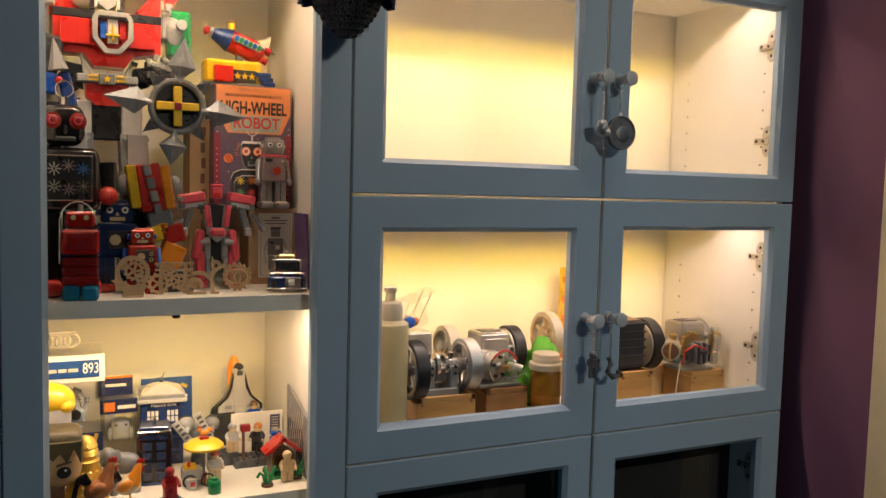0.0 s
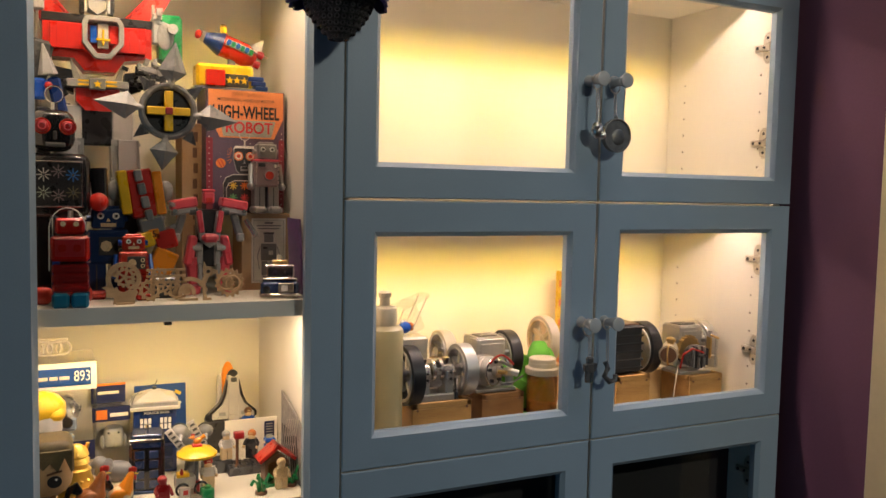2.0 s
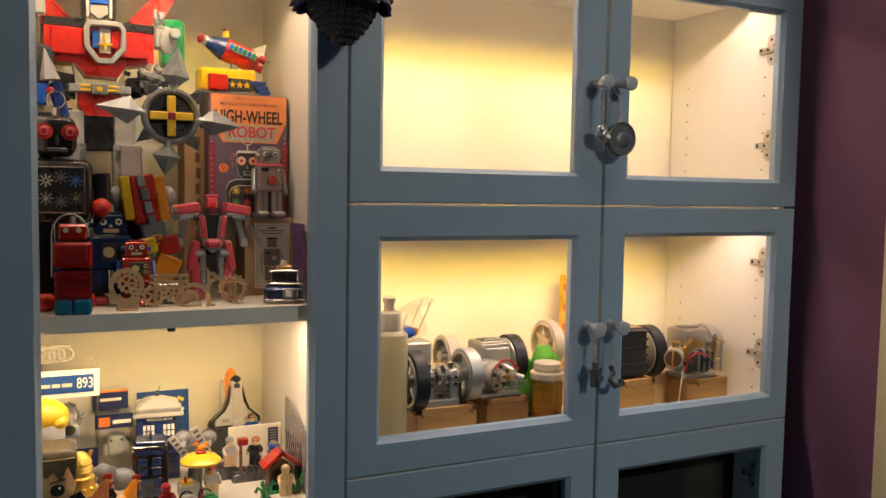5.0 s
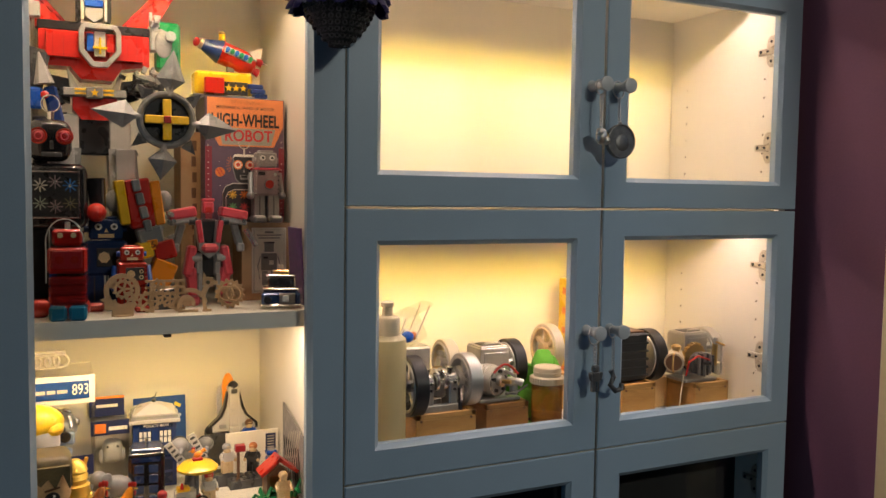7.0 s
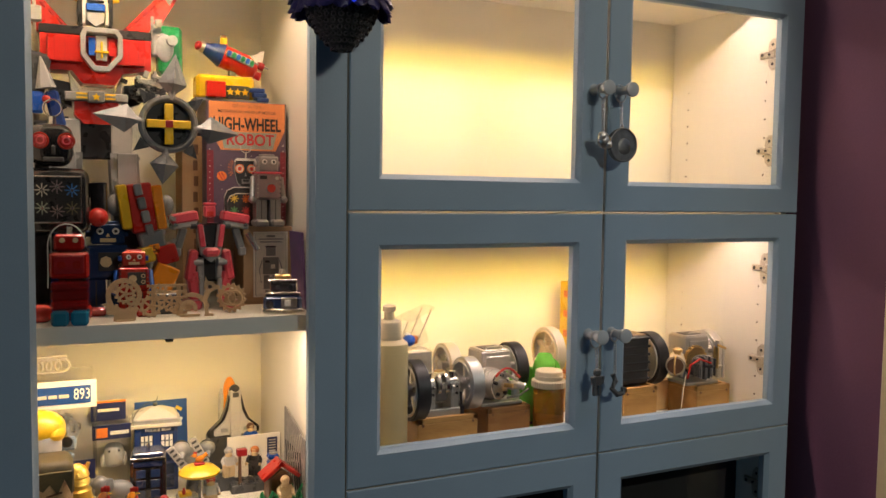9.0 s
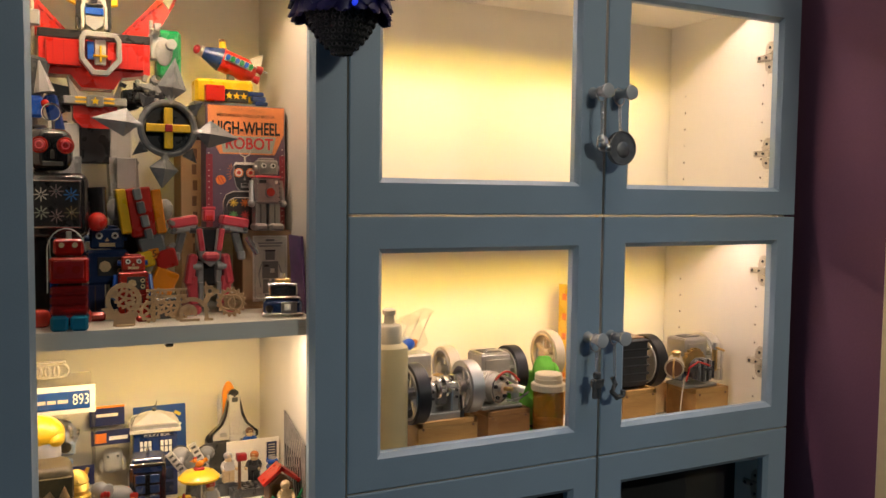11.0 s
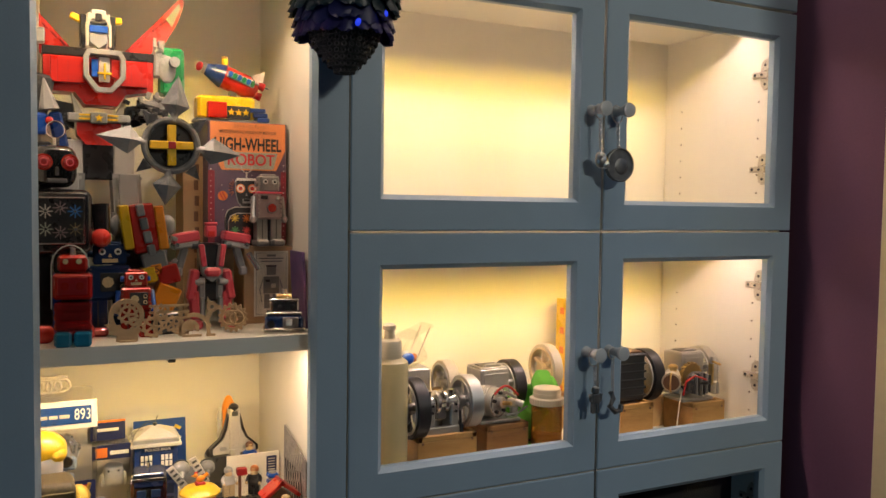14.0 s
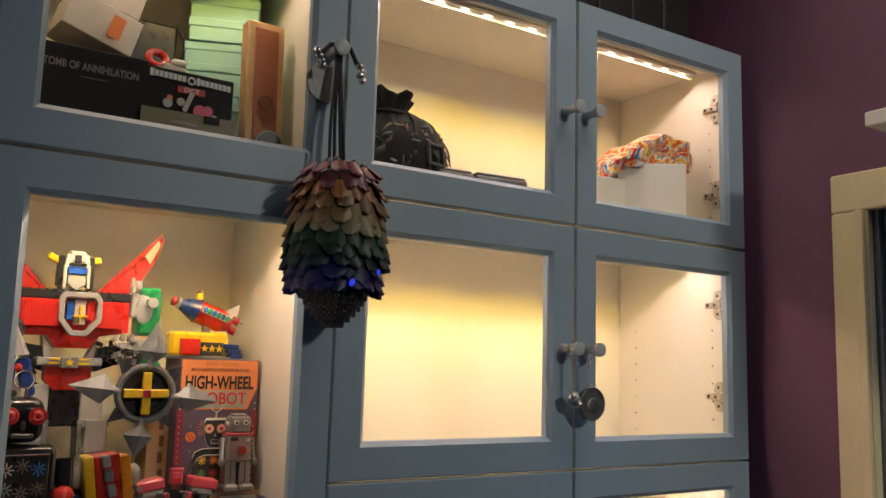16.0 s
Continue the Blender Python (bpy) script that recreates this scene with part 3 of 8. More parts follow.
        P("ankle", bx((-0.003 + sx * 0.036, 0.004, 0.092), (0.034, 0.040, 0.030), 0.002), DARK_GREY, leg)
        P("foot", bx((-0.003 + sx * 0.038, 0.018, 0.038), (0.046, 0.050, 0.076), 0.004), BLUE if sx < 0 else DARK_GREY, leg)
    # animal-head boot in red, yellow and grey
    boot = P("boot", bx((0.047, -0.043, 0.135), (0.030, 0.030, 0.062), 0.002, (0, -8, 0)), RED)
    for dx in (-0.021, 0.021):
        P("boot_side", bx((0.047 + dx, -0.044, 0.136), (0.012, 0.030, 0.056), 0.0015, (0, -8, 0)), YELLOW if dx < 0 else ORANGE, boot)
    for k in range(4):
        P("boot_link", bx((0.042 + 0.0045 * k, -0.061, 0.158 - 0.017 * k), (0.0095, 0.008, 0.0150), 0.0015, (0, -12, 0)), MID_GREY if k % 2 else LIGHT_GREY, boot)
    for dx in (-0.030, 0.032):
        P("boot_ear", bl((0.047 + dx, -0.036, 0.138), (0.010, 0.012, 0.014), 12), LIGHT_GREY, boot)
    P("boot_jaw", bx((0.060, -0.046, 0.090), (0.030, 0.036, 0.030), 0.002, (0, -14, 0)), MID_GREY, boot)
    P("boot_toe", bx((0.076, -0.050, 0.076), (0.026, 0.032, 0.024), 0.002, (0, -14, 0)), RED, boot)
    P("boot_toe", bx((0.052, -0.052, 0.076), (0.018, 0.030, 0.020), 0.002, (0, -14, 0)), YELLOW, boot)
    P("boot_claw", bx((0.072, -0.052, 0.046), (0.030, 0.030, 0.034), 0.002, (0, 24, 0)), ORANGE, boot)
    P("boot_plate", bx((0.061, -0.064, 0.083), (0.013, 0.004, 0.013), 0.0008, (0, -10, 0)), ORANGE, boot)
    lettering("5", 0.012, INK, boot, FRONT(0.061, -0.0665, 0.083))
    P("boot_sole", bx((0.068, -0.046, 0.014), (0.052, 0.050, 0.028), 0.003), DARK_GREY, boot)
    # head
    head = P("head", bx((-0.002, -0.006, 0.389), (0.030, 0.028, 0.040), 0.003), WHITE)
    bm = B()
    for x, z, w, h in ((-0.002, 0.412, 0.034, 0.010), (-0.002, 0.419, 0.022, 0.008), (-0.016, 0.402, 0.008, 0.016), (0.012, 0.402, 0.008, 0.016)):
        box(bm, (x, -0.008, z), (w, 0.030, h), 0.0012)
    studs(bm, -0.012, 0.008, -0.008, 0.423, 3)
    P("helmet", bm, WHITE, head)
    P("crest", bx((-0.002, -0.0235, 0.4105), (0.010, 0.004, 0.012), 0.001), BLACK, head)
    P("brow", bx((-0.002, -0.0235, 0.4015), (0.026, 0.004, 0.004), 0.0008), BLACK, head)
    for x in (-0.024, 0.020):
        bm = bx((x, -0.002, 0.392), (0.009, 0.030, 0.046), 0.001)
        box(bm, (x, -0.012, 0.374), (0.006, 0.020, 0.022), 0.001)
        P("helmet_side", bm, BLACK, head)
    for x in (-0.0195, 0.0155):
        P("cheek", bx((x, -0.021, 0.383), (0.0045, 0.006, 0.036), 0.0008), WHITE, head)
    P("visor", bx((-0.002, -0.022, 0.392), (0.028, 0.006, 0.011), 0.001), BLUE, head)
    bm = B()
    prism(bm, [(-0.015, 0.384), (0.011, 0.384), (0.011, 0.372), (-0.002, 0.362), (-0.015, 0.372)], -0.0235, -0.012)
    P("chin", bm, LIGHT_GREY, head)
    for x, a in ((-0.034, 24), (0.026, -8)):
        P("horn", bx((x, -0.004, 0.411), (0.020, 0.010, 0.011), 0.002, (0, a, 0)), YELLOW, head)
    M = Matrix.Translation((-0.002, 0, 0.360)) @ Matrix.Diagonal((0.78, 0.9, 0.80, 1)) @ Matrix.Translation((0.002, 0, -0.360))
    for o in (head, *head.children):
        o.data.transform(M)
    # wings
    for sx in (-1, 1):
        bm = B()
        prism(bm, [(sx * 0.022, 0.346), (sx * 0.075, 0.400), (sx * 0.114, 0.441), (sx * 0.118, 0.432), (sx * 0.108, 0.404), (sx * 0.076, 0.352), (sx * 0.060, 0.336)], 0.018, 0.026)
        w = P("wing", bm, RED)
        bm = B()
        prism(bm, [(sx * 0.092, 0.408), (sx * 0.110, 0.431), (sx * 0.112, 0.424), (sx * 0.100, 0.398)], 0.0155, 0.019)
        P("wing_tip", bm, WHITE, w)
        bm = B()
        for k in range(5):
            u = 0.2 + 0.15 * k
            box(bm, (sx * (0.030 + 0.06 * u * 1.2), 0.0165, 0.352 + 0.058 * u * 1.1), (0.010, 0.003, 0.004), 0.0006, (0, -sx * 46, 0))
        P("wing_hinge", bm, DARK_RED, w)
        for o in (w, *w.children):
            o.data.transform(Matrix.Translation((0, 0, 0.007)) @ Matrix.Diagonal((0.93, 1, 1, 1)))
    # arm with green shoulder
    arm = P("shoulder", bx((0.088, -0.006, 0.340), (0.030, 0.032, 0.062), 0.004), GREEN)
    P("shoulder_plate", bl((0.081, -0.022, 0.342), (0.011, 0.003, 0.018), 16), LIGHT_GREY, arm)
    P("shoulder_boss", cy((0.089, -0.034, 0.351), (0.089, -0.022, 0.351), 0.0066, n=18), LIGHT_GREY, arm)
    P("upper_arm", bx((0.070, -0.012, 0.352), (0.010, 0.020, 0.040), 0.002), LIGHT_GREY, arm)
    bm = B()
    for k in range(9):
        box(bm, (0.066 + random.uniform(-0.012, 0.016), -0.02 + random.uniform(-0.01, 0.01), 0.300 - 0.004 * k), (0.014, 0.014, 0.008), 0.001, (0, random.uniform(-30, 30), 0))
    P("forearm", bm, LIGHT_GREY, arm)
    P("glove", bx((0.090, -0.01, 0.268), (0.030, 0.026, 0.024), 0.003, (0, 18, 0)), GREEN, arm)
    P("shield_arm", bx((-0.074, -0.012, 0.290), (0.030, 0.030, 0.070), 0.004, (0, 12, 0)), DARK_GREY)
    def clump(name, c, e, n, mat, par):
        bm = B()
        for k in range(n):
            s = random.choice(((0.008, 0.008, 0.005), (0.012, 0.006, 0.004), (0.006, 0.006, 0.009), (0.005, 0.010, 0.005)))
            p = [c[i] + random.uniform(-e[i], e[i]) for i in range(3)]
            box(bm, p, s, 0.0005, (0, random.choice((0, 0, 20, -35, 90)), 0))
            if k % 2:
                cyl(bm, (p[0], p[1] - s[1] / 2 - 0.0015, p[2]), (p[0], p[1], p[2]), 0.0023, n=10)
        return tagged(P(name, bm, mat, par), kind="stuff")

    clump("joint_brick", (0.058, -0.030, 0.292), (0.012, 0.012, 0.014), 16, LIGHT_GREY, arm)
    clump("joint_brick", (0.066, -0.040, 0.276), (0.014, 0.012, 0.010), 10, DARK_GREY, arm)
    clump("joint_brick", (0.072, -0.018, 0.362), (0.006, 0.010, 0.018), 10, LIGHT_GREY, arm)
    clump("hip_brick", (-0.045, -0.010, 0.262), (0.010, 0.010, 0.016), 10, BLACK, torso)
    clump("hip_brick", (0.042, -0.010, 0.285), (0.012, 0.010, 0.012), 10, BLACK, torso)
    clump("ankle_brick", (0.020, -0.026, 0.130), (0.008, 0.010, 0.022), 10, LIGHT_GREY, torso)
    clump("ankle_brick", (0.078, -0.040, 0.105), (0.010, 0.010, 0.020), 9, LIGHT_GREY, torso)
    clump("toe_brick", (0.060, -0.055, 0.050), (0.022, 0.010, 0.012), 9, YELLOW, torso)
    clump("toe_brick", (0.030, -0.050, 0.062), (0.012, 0.010, 0.014), 7, MID_GREY, torso)
    # panel seams across the chest
    for x in (-0.050, -0.038, 0.036, 0.048):
        P("chest_seam", bx((x, -0.0262, 0.3315), (0.0006, 0.0008, 0.032)), DARK_RED, torso)
    # wheel of blades held before the body
    hub = Vector((0.076, -0.085, 0.239))
    w = P("blade_wheel", ring(B(), hub, 0.0318, 0.0042), MID_GREY)
    P("wheel_core", cy(hub + Vector((0, 0.006, 0)), hub + Vector((0, 0.012, 0)), 0.030, n=24), BLACK, w)
    bm = bx(hub + Vector((0, -0.003, 0)), (0.052, 0.008, 0.010), 0.001)
    box(bm, hub + Vector((0, -0.003, 0)), (0.010, 0.008, 0.050), 0.001)
    P("wheel_cross", bm, YELLOW, w)
    P("wheel_hub", bx(hub + Vector((0, -0.008, 0)), (0.009, 0.004, 0.009), 0.001), DARK_RED, w)
    for k in range(4):
        a = math.radians(90 * k - 6)
        d, s = Vector((math.cos(a), 0, math.sin(a))), Vector((-math.sin(a), 0, math.cos(a)))
        bm = B()
        root, mid, tip = hub + d * 0.037, hub + d * 0.050, hub + d * (0.088 if k != 3 else 0.075)
        vs = [bm.verts.new(p) for p in (root + s * 0.004, root - s * 0.004, mid + s * 0.0175, mid - s * 0.0175, tip, mid + Vector((0, -0.011, 0)), root + Vector((0, -0.005, 0)), mid + Vector((0, 0.011, 0)))]
        for f in ((0, 2, 5, 6), (1, 6, 5, 3), (2, 4, 5), (3, 5, 4), (0, 7, 2), (1, 3, 7), (2, 7, 4), (3, 4, 7), (0, 1, 7), (0, 6, 1)):
            bm.faces.new([vs[i] for i in f])
        P("blade", bm, LIGHT_GREY if k == 2 else MID_GREY, w)
        bm = cy(hub + d * 0.030, hub + d * 0.041, 0.0045, n=10)
        P("blade_clip", bm, LIGHT_GREY, w)
        a += math.pi / 4
        d, s = Vector((math.cos(a), 0, math.sin(a))), Vector((-math.sin(a), 0, math.cos(a)))
        bm = B()
        prism(bm, [((hub + d * 0.036 + s * 0.008).x, (hub + d * 0.036 + s * 0.008).z), ((hub + d * 0.036 - s * 0.008).x, (hub + d * 0.036 - s * 0.008).z), ((hub + d * 0.054).x, (hub + d * 0.054).z)], hub.y - 0.003, hub.y + 0.003)
        P("spike", bm, DARK_GREY, w)
    bm = cy(hub + Vector((0, 0.012, 0)), hub + Vector((0, 0.07, 0.02)), 0.006, n=10)
    P("wheel_arm", bm, DARK_GREY, w)
    return t


brick_robot()


def tin_robot_black():
    t = thing("tin_robot", "large glossy black tin robot with round red eyes", "toy robot", (-0.338, 0.096, S1))
    P = lambda n, bm, m, par=t, lab="": part(n, bm, m, par, lab)
    for x in (-0.020, 0.020):
        leg = P("leg", bx((x, 0, 0.060), (0.030, 0.034, 0.090), 0.004), BLACK_TIN)
        P("foot", bx((x * 1.1, -0.004, 0.011), (0.038, 0.052, 0.022), 0.008), RED_TIN, leg)
    body = P("body", bx((0, 0, 0.143), (0.080, 0.050, 0.078), 0.012), BLACK_TIN)
    P("chest_window", bx((0.003, -0.0255, 0.145), (0.052, 0.002, 0.052), 0.0008), BLACK, body)
    bm = B()
    x0, x1, z0, z1 = -0.024, 0.030, 0.118, 0.172
    tube(bm, [(x0, -0.027, z0), (x0, -0.027, z1), (x1, -0.027, z1), (x1, -0.027, z0), (x0, -0.027, z0)], 0.0013)
    P("chest_rim", bm, CHROME, body)
    cols = (GREY_CARD, ROSE_TIN, BLUE_INK, TEAL_INK, ROSE_TIN, OLIVE_CARD)
    for k in range(6):
        cx, cz = -0.012 + 0.016 * (k % 3), 0.156 - 0.021 * (k // 3) + (0.004 if k % 3 == 1 and k < 3 else 0) - (0.004 if k % 3 == 1 and k > 2 else 0)
        bm = B()
        for j in range(4):
            box(bm, (cx, -0.0275, cz), (0.016, 0.001, 0.0012), 0, (0, 45 * j, 0))
        star = P("gear_star", bm, cols[k], body)
        P("gear_hub", cy((cx, -0.0288, cz), (cx, -0.0270, cz), 0.0018, n=10), CHROME, star)
    for x in (-0.050, 0.050):
        arm = P("arm", cy((x, 0, 0.165), (x * 1.04, -0.004, 0.115), 0.0105, 0.009, 16), BLACK_TIN)
        P("hand_knob", bl((x * 0.98, -0.016, 0.124), 0.0115, 16), RED, arm)
    head = P("head", bx((-0.001, 0, 0.209), (0.048, 0.046, 0.050), 0.014), BLACK_TIN)
    for x in (-0.013, 0.015):
        e = P("eye", bl((x, -0.022, 0.2135), (0.0076, 0.004, 0.0076), 16), DARK_RED, head)
        P("eye_ring", ring(B(), (x, -0.0262, 0.2135), 0.0040, 0.0007, n=18, m=6), PINK, head)
        P("eye_rim", ring(B(), (x, -0.0225, 0.2135), 0.0086, 0.0012), RED_TIN, head)
    P("nose", bx((0.001, -0.0235, 0.203), (0.004, 0.004, 0.010), 0.001), BLACK, head)
    P("mouth", bx((0.001, -0.0232, 0.192), (0.022, 0.002, 0.005), 0.001), DARK_GREY, head)
    bm = cy((0.001, 0, 0.233), (0.001, 0, 0.243), 0.004, n=10)
    ring(bm, (0.001, 0, 0.253), 0.010, 0.001)
    P("antenna", bm, CHROME, head)
    return t


tin_robot_black()


def tin_robot(name, label, loc, k, body_m, head_m, leg_m, foot_m, arm_m, plate_m, eye_m=WHITE_INK, broad=1.0, dial=True):
    """Small upright wind-up robot: k is its height over ten centimetres, broad widens body and head."""
    t = thing(name, label, "toy robot", loc)
    S = lambda v: (v[0] * k * broad, v[1] * k, v[2] * k)
    P = lambda n, bm, m, par=t, lab="": part(n, bm, m, par, lab)
    for x in (-0.010, 0.010):
        leg = P("leg", bx(S((x, 0, 0.021)), S((0.016, 0.020, 0.036)), 0.001 * k), leg_m)
        P("foot", bx(S((x * 1.12, -0.006, 0.005)), S((0.019, 0.034, 0.010)), 0.003 * k), foot_m, leg)
        P("leg_seam", bx(S((x, -0.0102, 0.022)), S((0.0010, 0.0008, 0.030))), INK, leg)
    body = P("body", bx(S((0, 0, 0.057)), S((0.036, 0.026, 0.038)), 0.003 * k), body_m)
    if dial:
        P("chest_plate", bx(S((-0.008, -0.0135, 0.069)), S((0.010, 0.002, 0.005)), 0.0004), INK, body)
        P("chest_gauge", cy(S((0.011, -0.0145, 0.068)), S((0.011, -0.012, 0.068)), 0.0026 * k, n=12), CHROME, body)
        P("dial_rim", ring(B(), S((0.003, -0.0135, 0.054)), 0.0068 * k, 0.0011 * k, n=22, m=6), GREY_INK, body)
        P("chest_dial", cy(S((0.003, -0.0150, 0.054)), S((0.003, -0.012, 0.054)), 0.0060 * k, n=18), RED_TIN, body)
        P("shoulder_band", bx(S((0, -0.0005, 0.0755)), S((0.0365, 0.0265, 0.0030)), 0.0006), PINK, body)
    else:
        P("chest_plate", bx(S((0.003, -0.0135, 0.058)), S((0.022, 0.002, 0.020)), 0.0004), INK, body)
        P("plate_print", cy(S((-0.002, -0.0150, 0.058)), S((-0.002, -0.014, 0.058)), 0.0062 * k, n=7), plate_m, body)
        for q in range(2):
            P("plate_print", ring(B(), S((0.0105, -0.0146, 0.053 + 0.009 * q)), 0.0026 * k, 0.0006 * k, n=12, m=4), plate_m, body)
    for sx in (-1, 1):
        for j in range(6):
            P("rivet", cy(S((sx * 0.0160, -0.0138, 0.041 + 0.0062 * j)), S((sx * 0.0165, -0.012, 0.041 + 0.0062 * j)), 0.0011 * k, n=6), CHROME, body)
    for sx in (-1, 1):
        arm = P("arm", cy(S((sx * 0.0205, 0, 0.070)), S((sx * 0.0225, -0.006, 0.042)), 0.0035 * k, n=10), arm_m)
        P("hand_knob", bl(S((sx * 0.0225, -0.008, 0.038)), 0.0055 * k, 10), arm_m, arm)
    head = P("head", bx(S((0, 0, 0.088)), S((0.028, 0.024, 0.022)), 0.002 * k), head_m)
    for sx in (-1, 1):
        P("eye", cy(S((sx * 0.0065, -0.0145, 0.091)), S((sx * 0.0065, -0.011, 0.091)), 0.0036 * k, n=12), eye_m, head)
        P("pupil", cy(S((sx * 0.0065, -0.0152, 0.091)), S((sx * 0.0065, -0.014, 0.091)), 0.0018 * k, n=10), INK, head)
        P("ear", cy(S((sx * 0.0135, 0, 0.088)), S((sx * 0.018, 0, 0.088)), 0.004 * k, n=10), arm_m, head)
    P("mouth", bx(S((0, -0.0122, 0.0812)), S((0.013, 0.002, 0.004)), 0), plate_m, head)
    P("nose", prism(B(), [(-0.0022 * k, 0.0850 * k), (0.0022 * k, 0.0850 * k), (0, 0.0890 * k)], -0.0132 * k, -0.0118 * k), plate_m, head)
    P("crest", bx(S((0, 0, 0.1005)), S((0.020, 0.016, 0.003)), 0.001 * k), head_m, head)
    return t


tin_robot("tin_robot", "dark blue riveted tin robot with white printed face", (-0.276, 0.128, S1), 1.16, BLUE_TIN, BLUE_TIN, BLUE_TIN, RED_TIN, BLUE_TIN, TAN, broad=1.22, dial=False)
tin_robot("tin_robot", "small red tin robot with blue ball hands", (-0.248, 0.098, S1), 0.82, RED_TIN, RED_TIN, RED_TIN, RED_TIN, BLUE, TAN, broad=1.2, dial=False)


def clear_robot():
    t = thing("clear_robot", "red see-through plastic robot with aqua feet and wire loop", "toy robot", (-0.322, 0.048, S1), (0, 0, -6))
    P = lambda n, bm, m, par=t, lab="": part(n, bm, m, par, lab)
    for x in (-0.0105, 0.0105):
        P("foot", bx((x, 0, 0.009), (0.019, 0.032, 0.018), 0.003), AQUA_CLEAR)
    for k in range(3):
        P("leg_block", bx((0, 0, 0.024 + 0.011 * k), (0.040, 0.026, 0.0105), 0.002), SMOKE_RED)
    body = P("body", bx((0, 0, 0.070), (0.042, 0.028, 0.030), 0.003), RED_CLEAR)
    P("chest_plate", bx((0, -0.0145, 0.071), (0.032, 0.002, 0.020), 0.0006), DARK_RED, body)
    for x in (-0.008, 0.008):
        P("chest_dial", cy((x, -0.017, 0.071), (x, -0.0145, 0.071), 0.0045, n=12), RED_TIN, body)
    head = P("head", bx((0, 0, 0.0965), (0.032, 0.024, 0.019), 0.003), RED_CLEAR)
    for x in (-0.007, 0.007):
        P("eye", cy((x, -0.0145, 0.099), (x, -0.011, 0.099), 0.003, n=10), TAN, head)
    P("antenna", cy((0, 0, 0.105), (0, 0, 0.114), 0.003, n=8), STEEL, head)
    pts = [(-0.022, -0.016, 0.045)] + [(-0.002 + 0.020 * math.cos(3.3 - 0.33 * k), -0.015, 0.092 + 0.026 * math.sin(3.3 - 0.33 * k)) for k in range(11)]
    P("wire_loop", tube(B(), pts, 0.0007, 6), WHITE, t)
    return t


clear_robot()


def rose_robot():
    t = thing("folding_robot", "rose and grey folding toy robot with wide shoulders", "toy robot", (-0.146, 0.150, S1))
    P = lambda n, bm, m, par=t, lab="": part(n, bm, m, par, lab)
    for sx in (-1, 1):
        leg = P("shin", bx((sx * 0.021, 0, 0.030), (0.015, 0.022, 0.040), 0.003, (0, sx * 8, 0)), PINK)
        P("foot", bx((sx * 0.024, -0.010, 0.006), (0.020, 0.040, 0.012), 0.003), PINK, leg)
        P("thigh", bx((sx * 0.012, -0.002, 0.052), (0.009, 0.014, 0.034), 0.002), LIGHT_GREY, leg)
        P("knee_guard", bx((sx * 0.024, -0.004, 0.058), (0.012, 0.020, 0.042), 0.003, (0, -sx * 10, 0)), PINK, leg)
        sh = P("shoulder", bx((sx * 0.034, -0.004, 0.122), (0.036, 0.028, 0.013), 0.002, (0, sx * 10, 0)), PINK)
        P("shoulder_base", bx((sx * 0.034, -0.004, 0.112), (0.034, 0.026, 0.008), 0.002, (0, sx * 10, 0)), LIGHT_GREY, sh)
        P("forearm", bx((sx * 0.038, -0.006, 0.094), (0.010, 0.012, 0.030), 0.002, (0, -sx * 16, 0)), MID_GREY, sh)
        P("fist", bx((sx * 0.043, -0.008, 0.076), (0.010, 0.012, 0.012), 0.002), LIGHT_GREY, sh)
    P("core", bx((0, 0.004, 0.086), (0.030, 0.022, 0.056), 0.003), BLACK)
    P("core_lower", bx((0, 0.004, 0.050), (0.036, 0.018, 0.030), 0.003), BLACK)
    for sx in (-1, 1):
        P("hip_joint", cy((sx * 0.010, -0.010, 0.062), (sx * 0.022, -0.010, 0.062), 0.005, n=12), LIGHT_GREY)
        P("shin_strut", bx((sx * 0.012, -0.010, 0.026), (0.006, 0.010, 0.030), 0.001), LIGHT_GREY)
        P("shoulder_joint", cy((sx * 0.016, -0.012, 0.112), (sx * 0.026, -0.012, 0.112), 0.0055, n=12), DARK_GREY)
        P("shoulder_lamp", cy((sx * 0.046, -0.020, 0.112), (sx * 0.046, -0.014, 0.112), 0.003, n=10), CHROME)
    bm = B()
    prism(bm, [(-0.018, 0.112), (-0.010, 0.112), (-0.006, 0.078), (0.006, 0.078), (0.010, 0.112), (0.018, 0.112), (0.013, 0.072), (0.0, 0.062), (-0.013, 0.072)], -0.018, -0.004)
    P("chest_frame", bm, LIGHT_GREY)
    P("belly", bx((0, -0.020, 0.076), (0.022, 0.014, 0.012), 0.004), PINK)
    for sx in (-1, 1):
        P("chest_flap", bx((sx * 0.013, -0.018, 0.098), (0.007, 0.008, 0.030), 0.001, (0, sx * 8, 0)), PINK)
    head = P("head", bx((0, -0.004, 0.130), (0.015, 0.015, 0.016), 0.002), PINK)
    P("face", bx((0, -0.012, 0.127), (0.009, 0.002, 0.007), 0.0005), RED, head)
    P("crest", bx((0, -0.006, 0.140), (0.017, 0.010, 0.004), 0.001), PINK, head)
    P("launcher", cy((0.050, -0.012, 0.10), (0.062, -0.022, 0.078), 0.004, n=10), CHROME)
    return t


rose_robot()


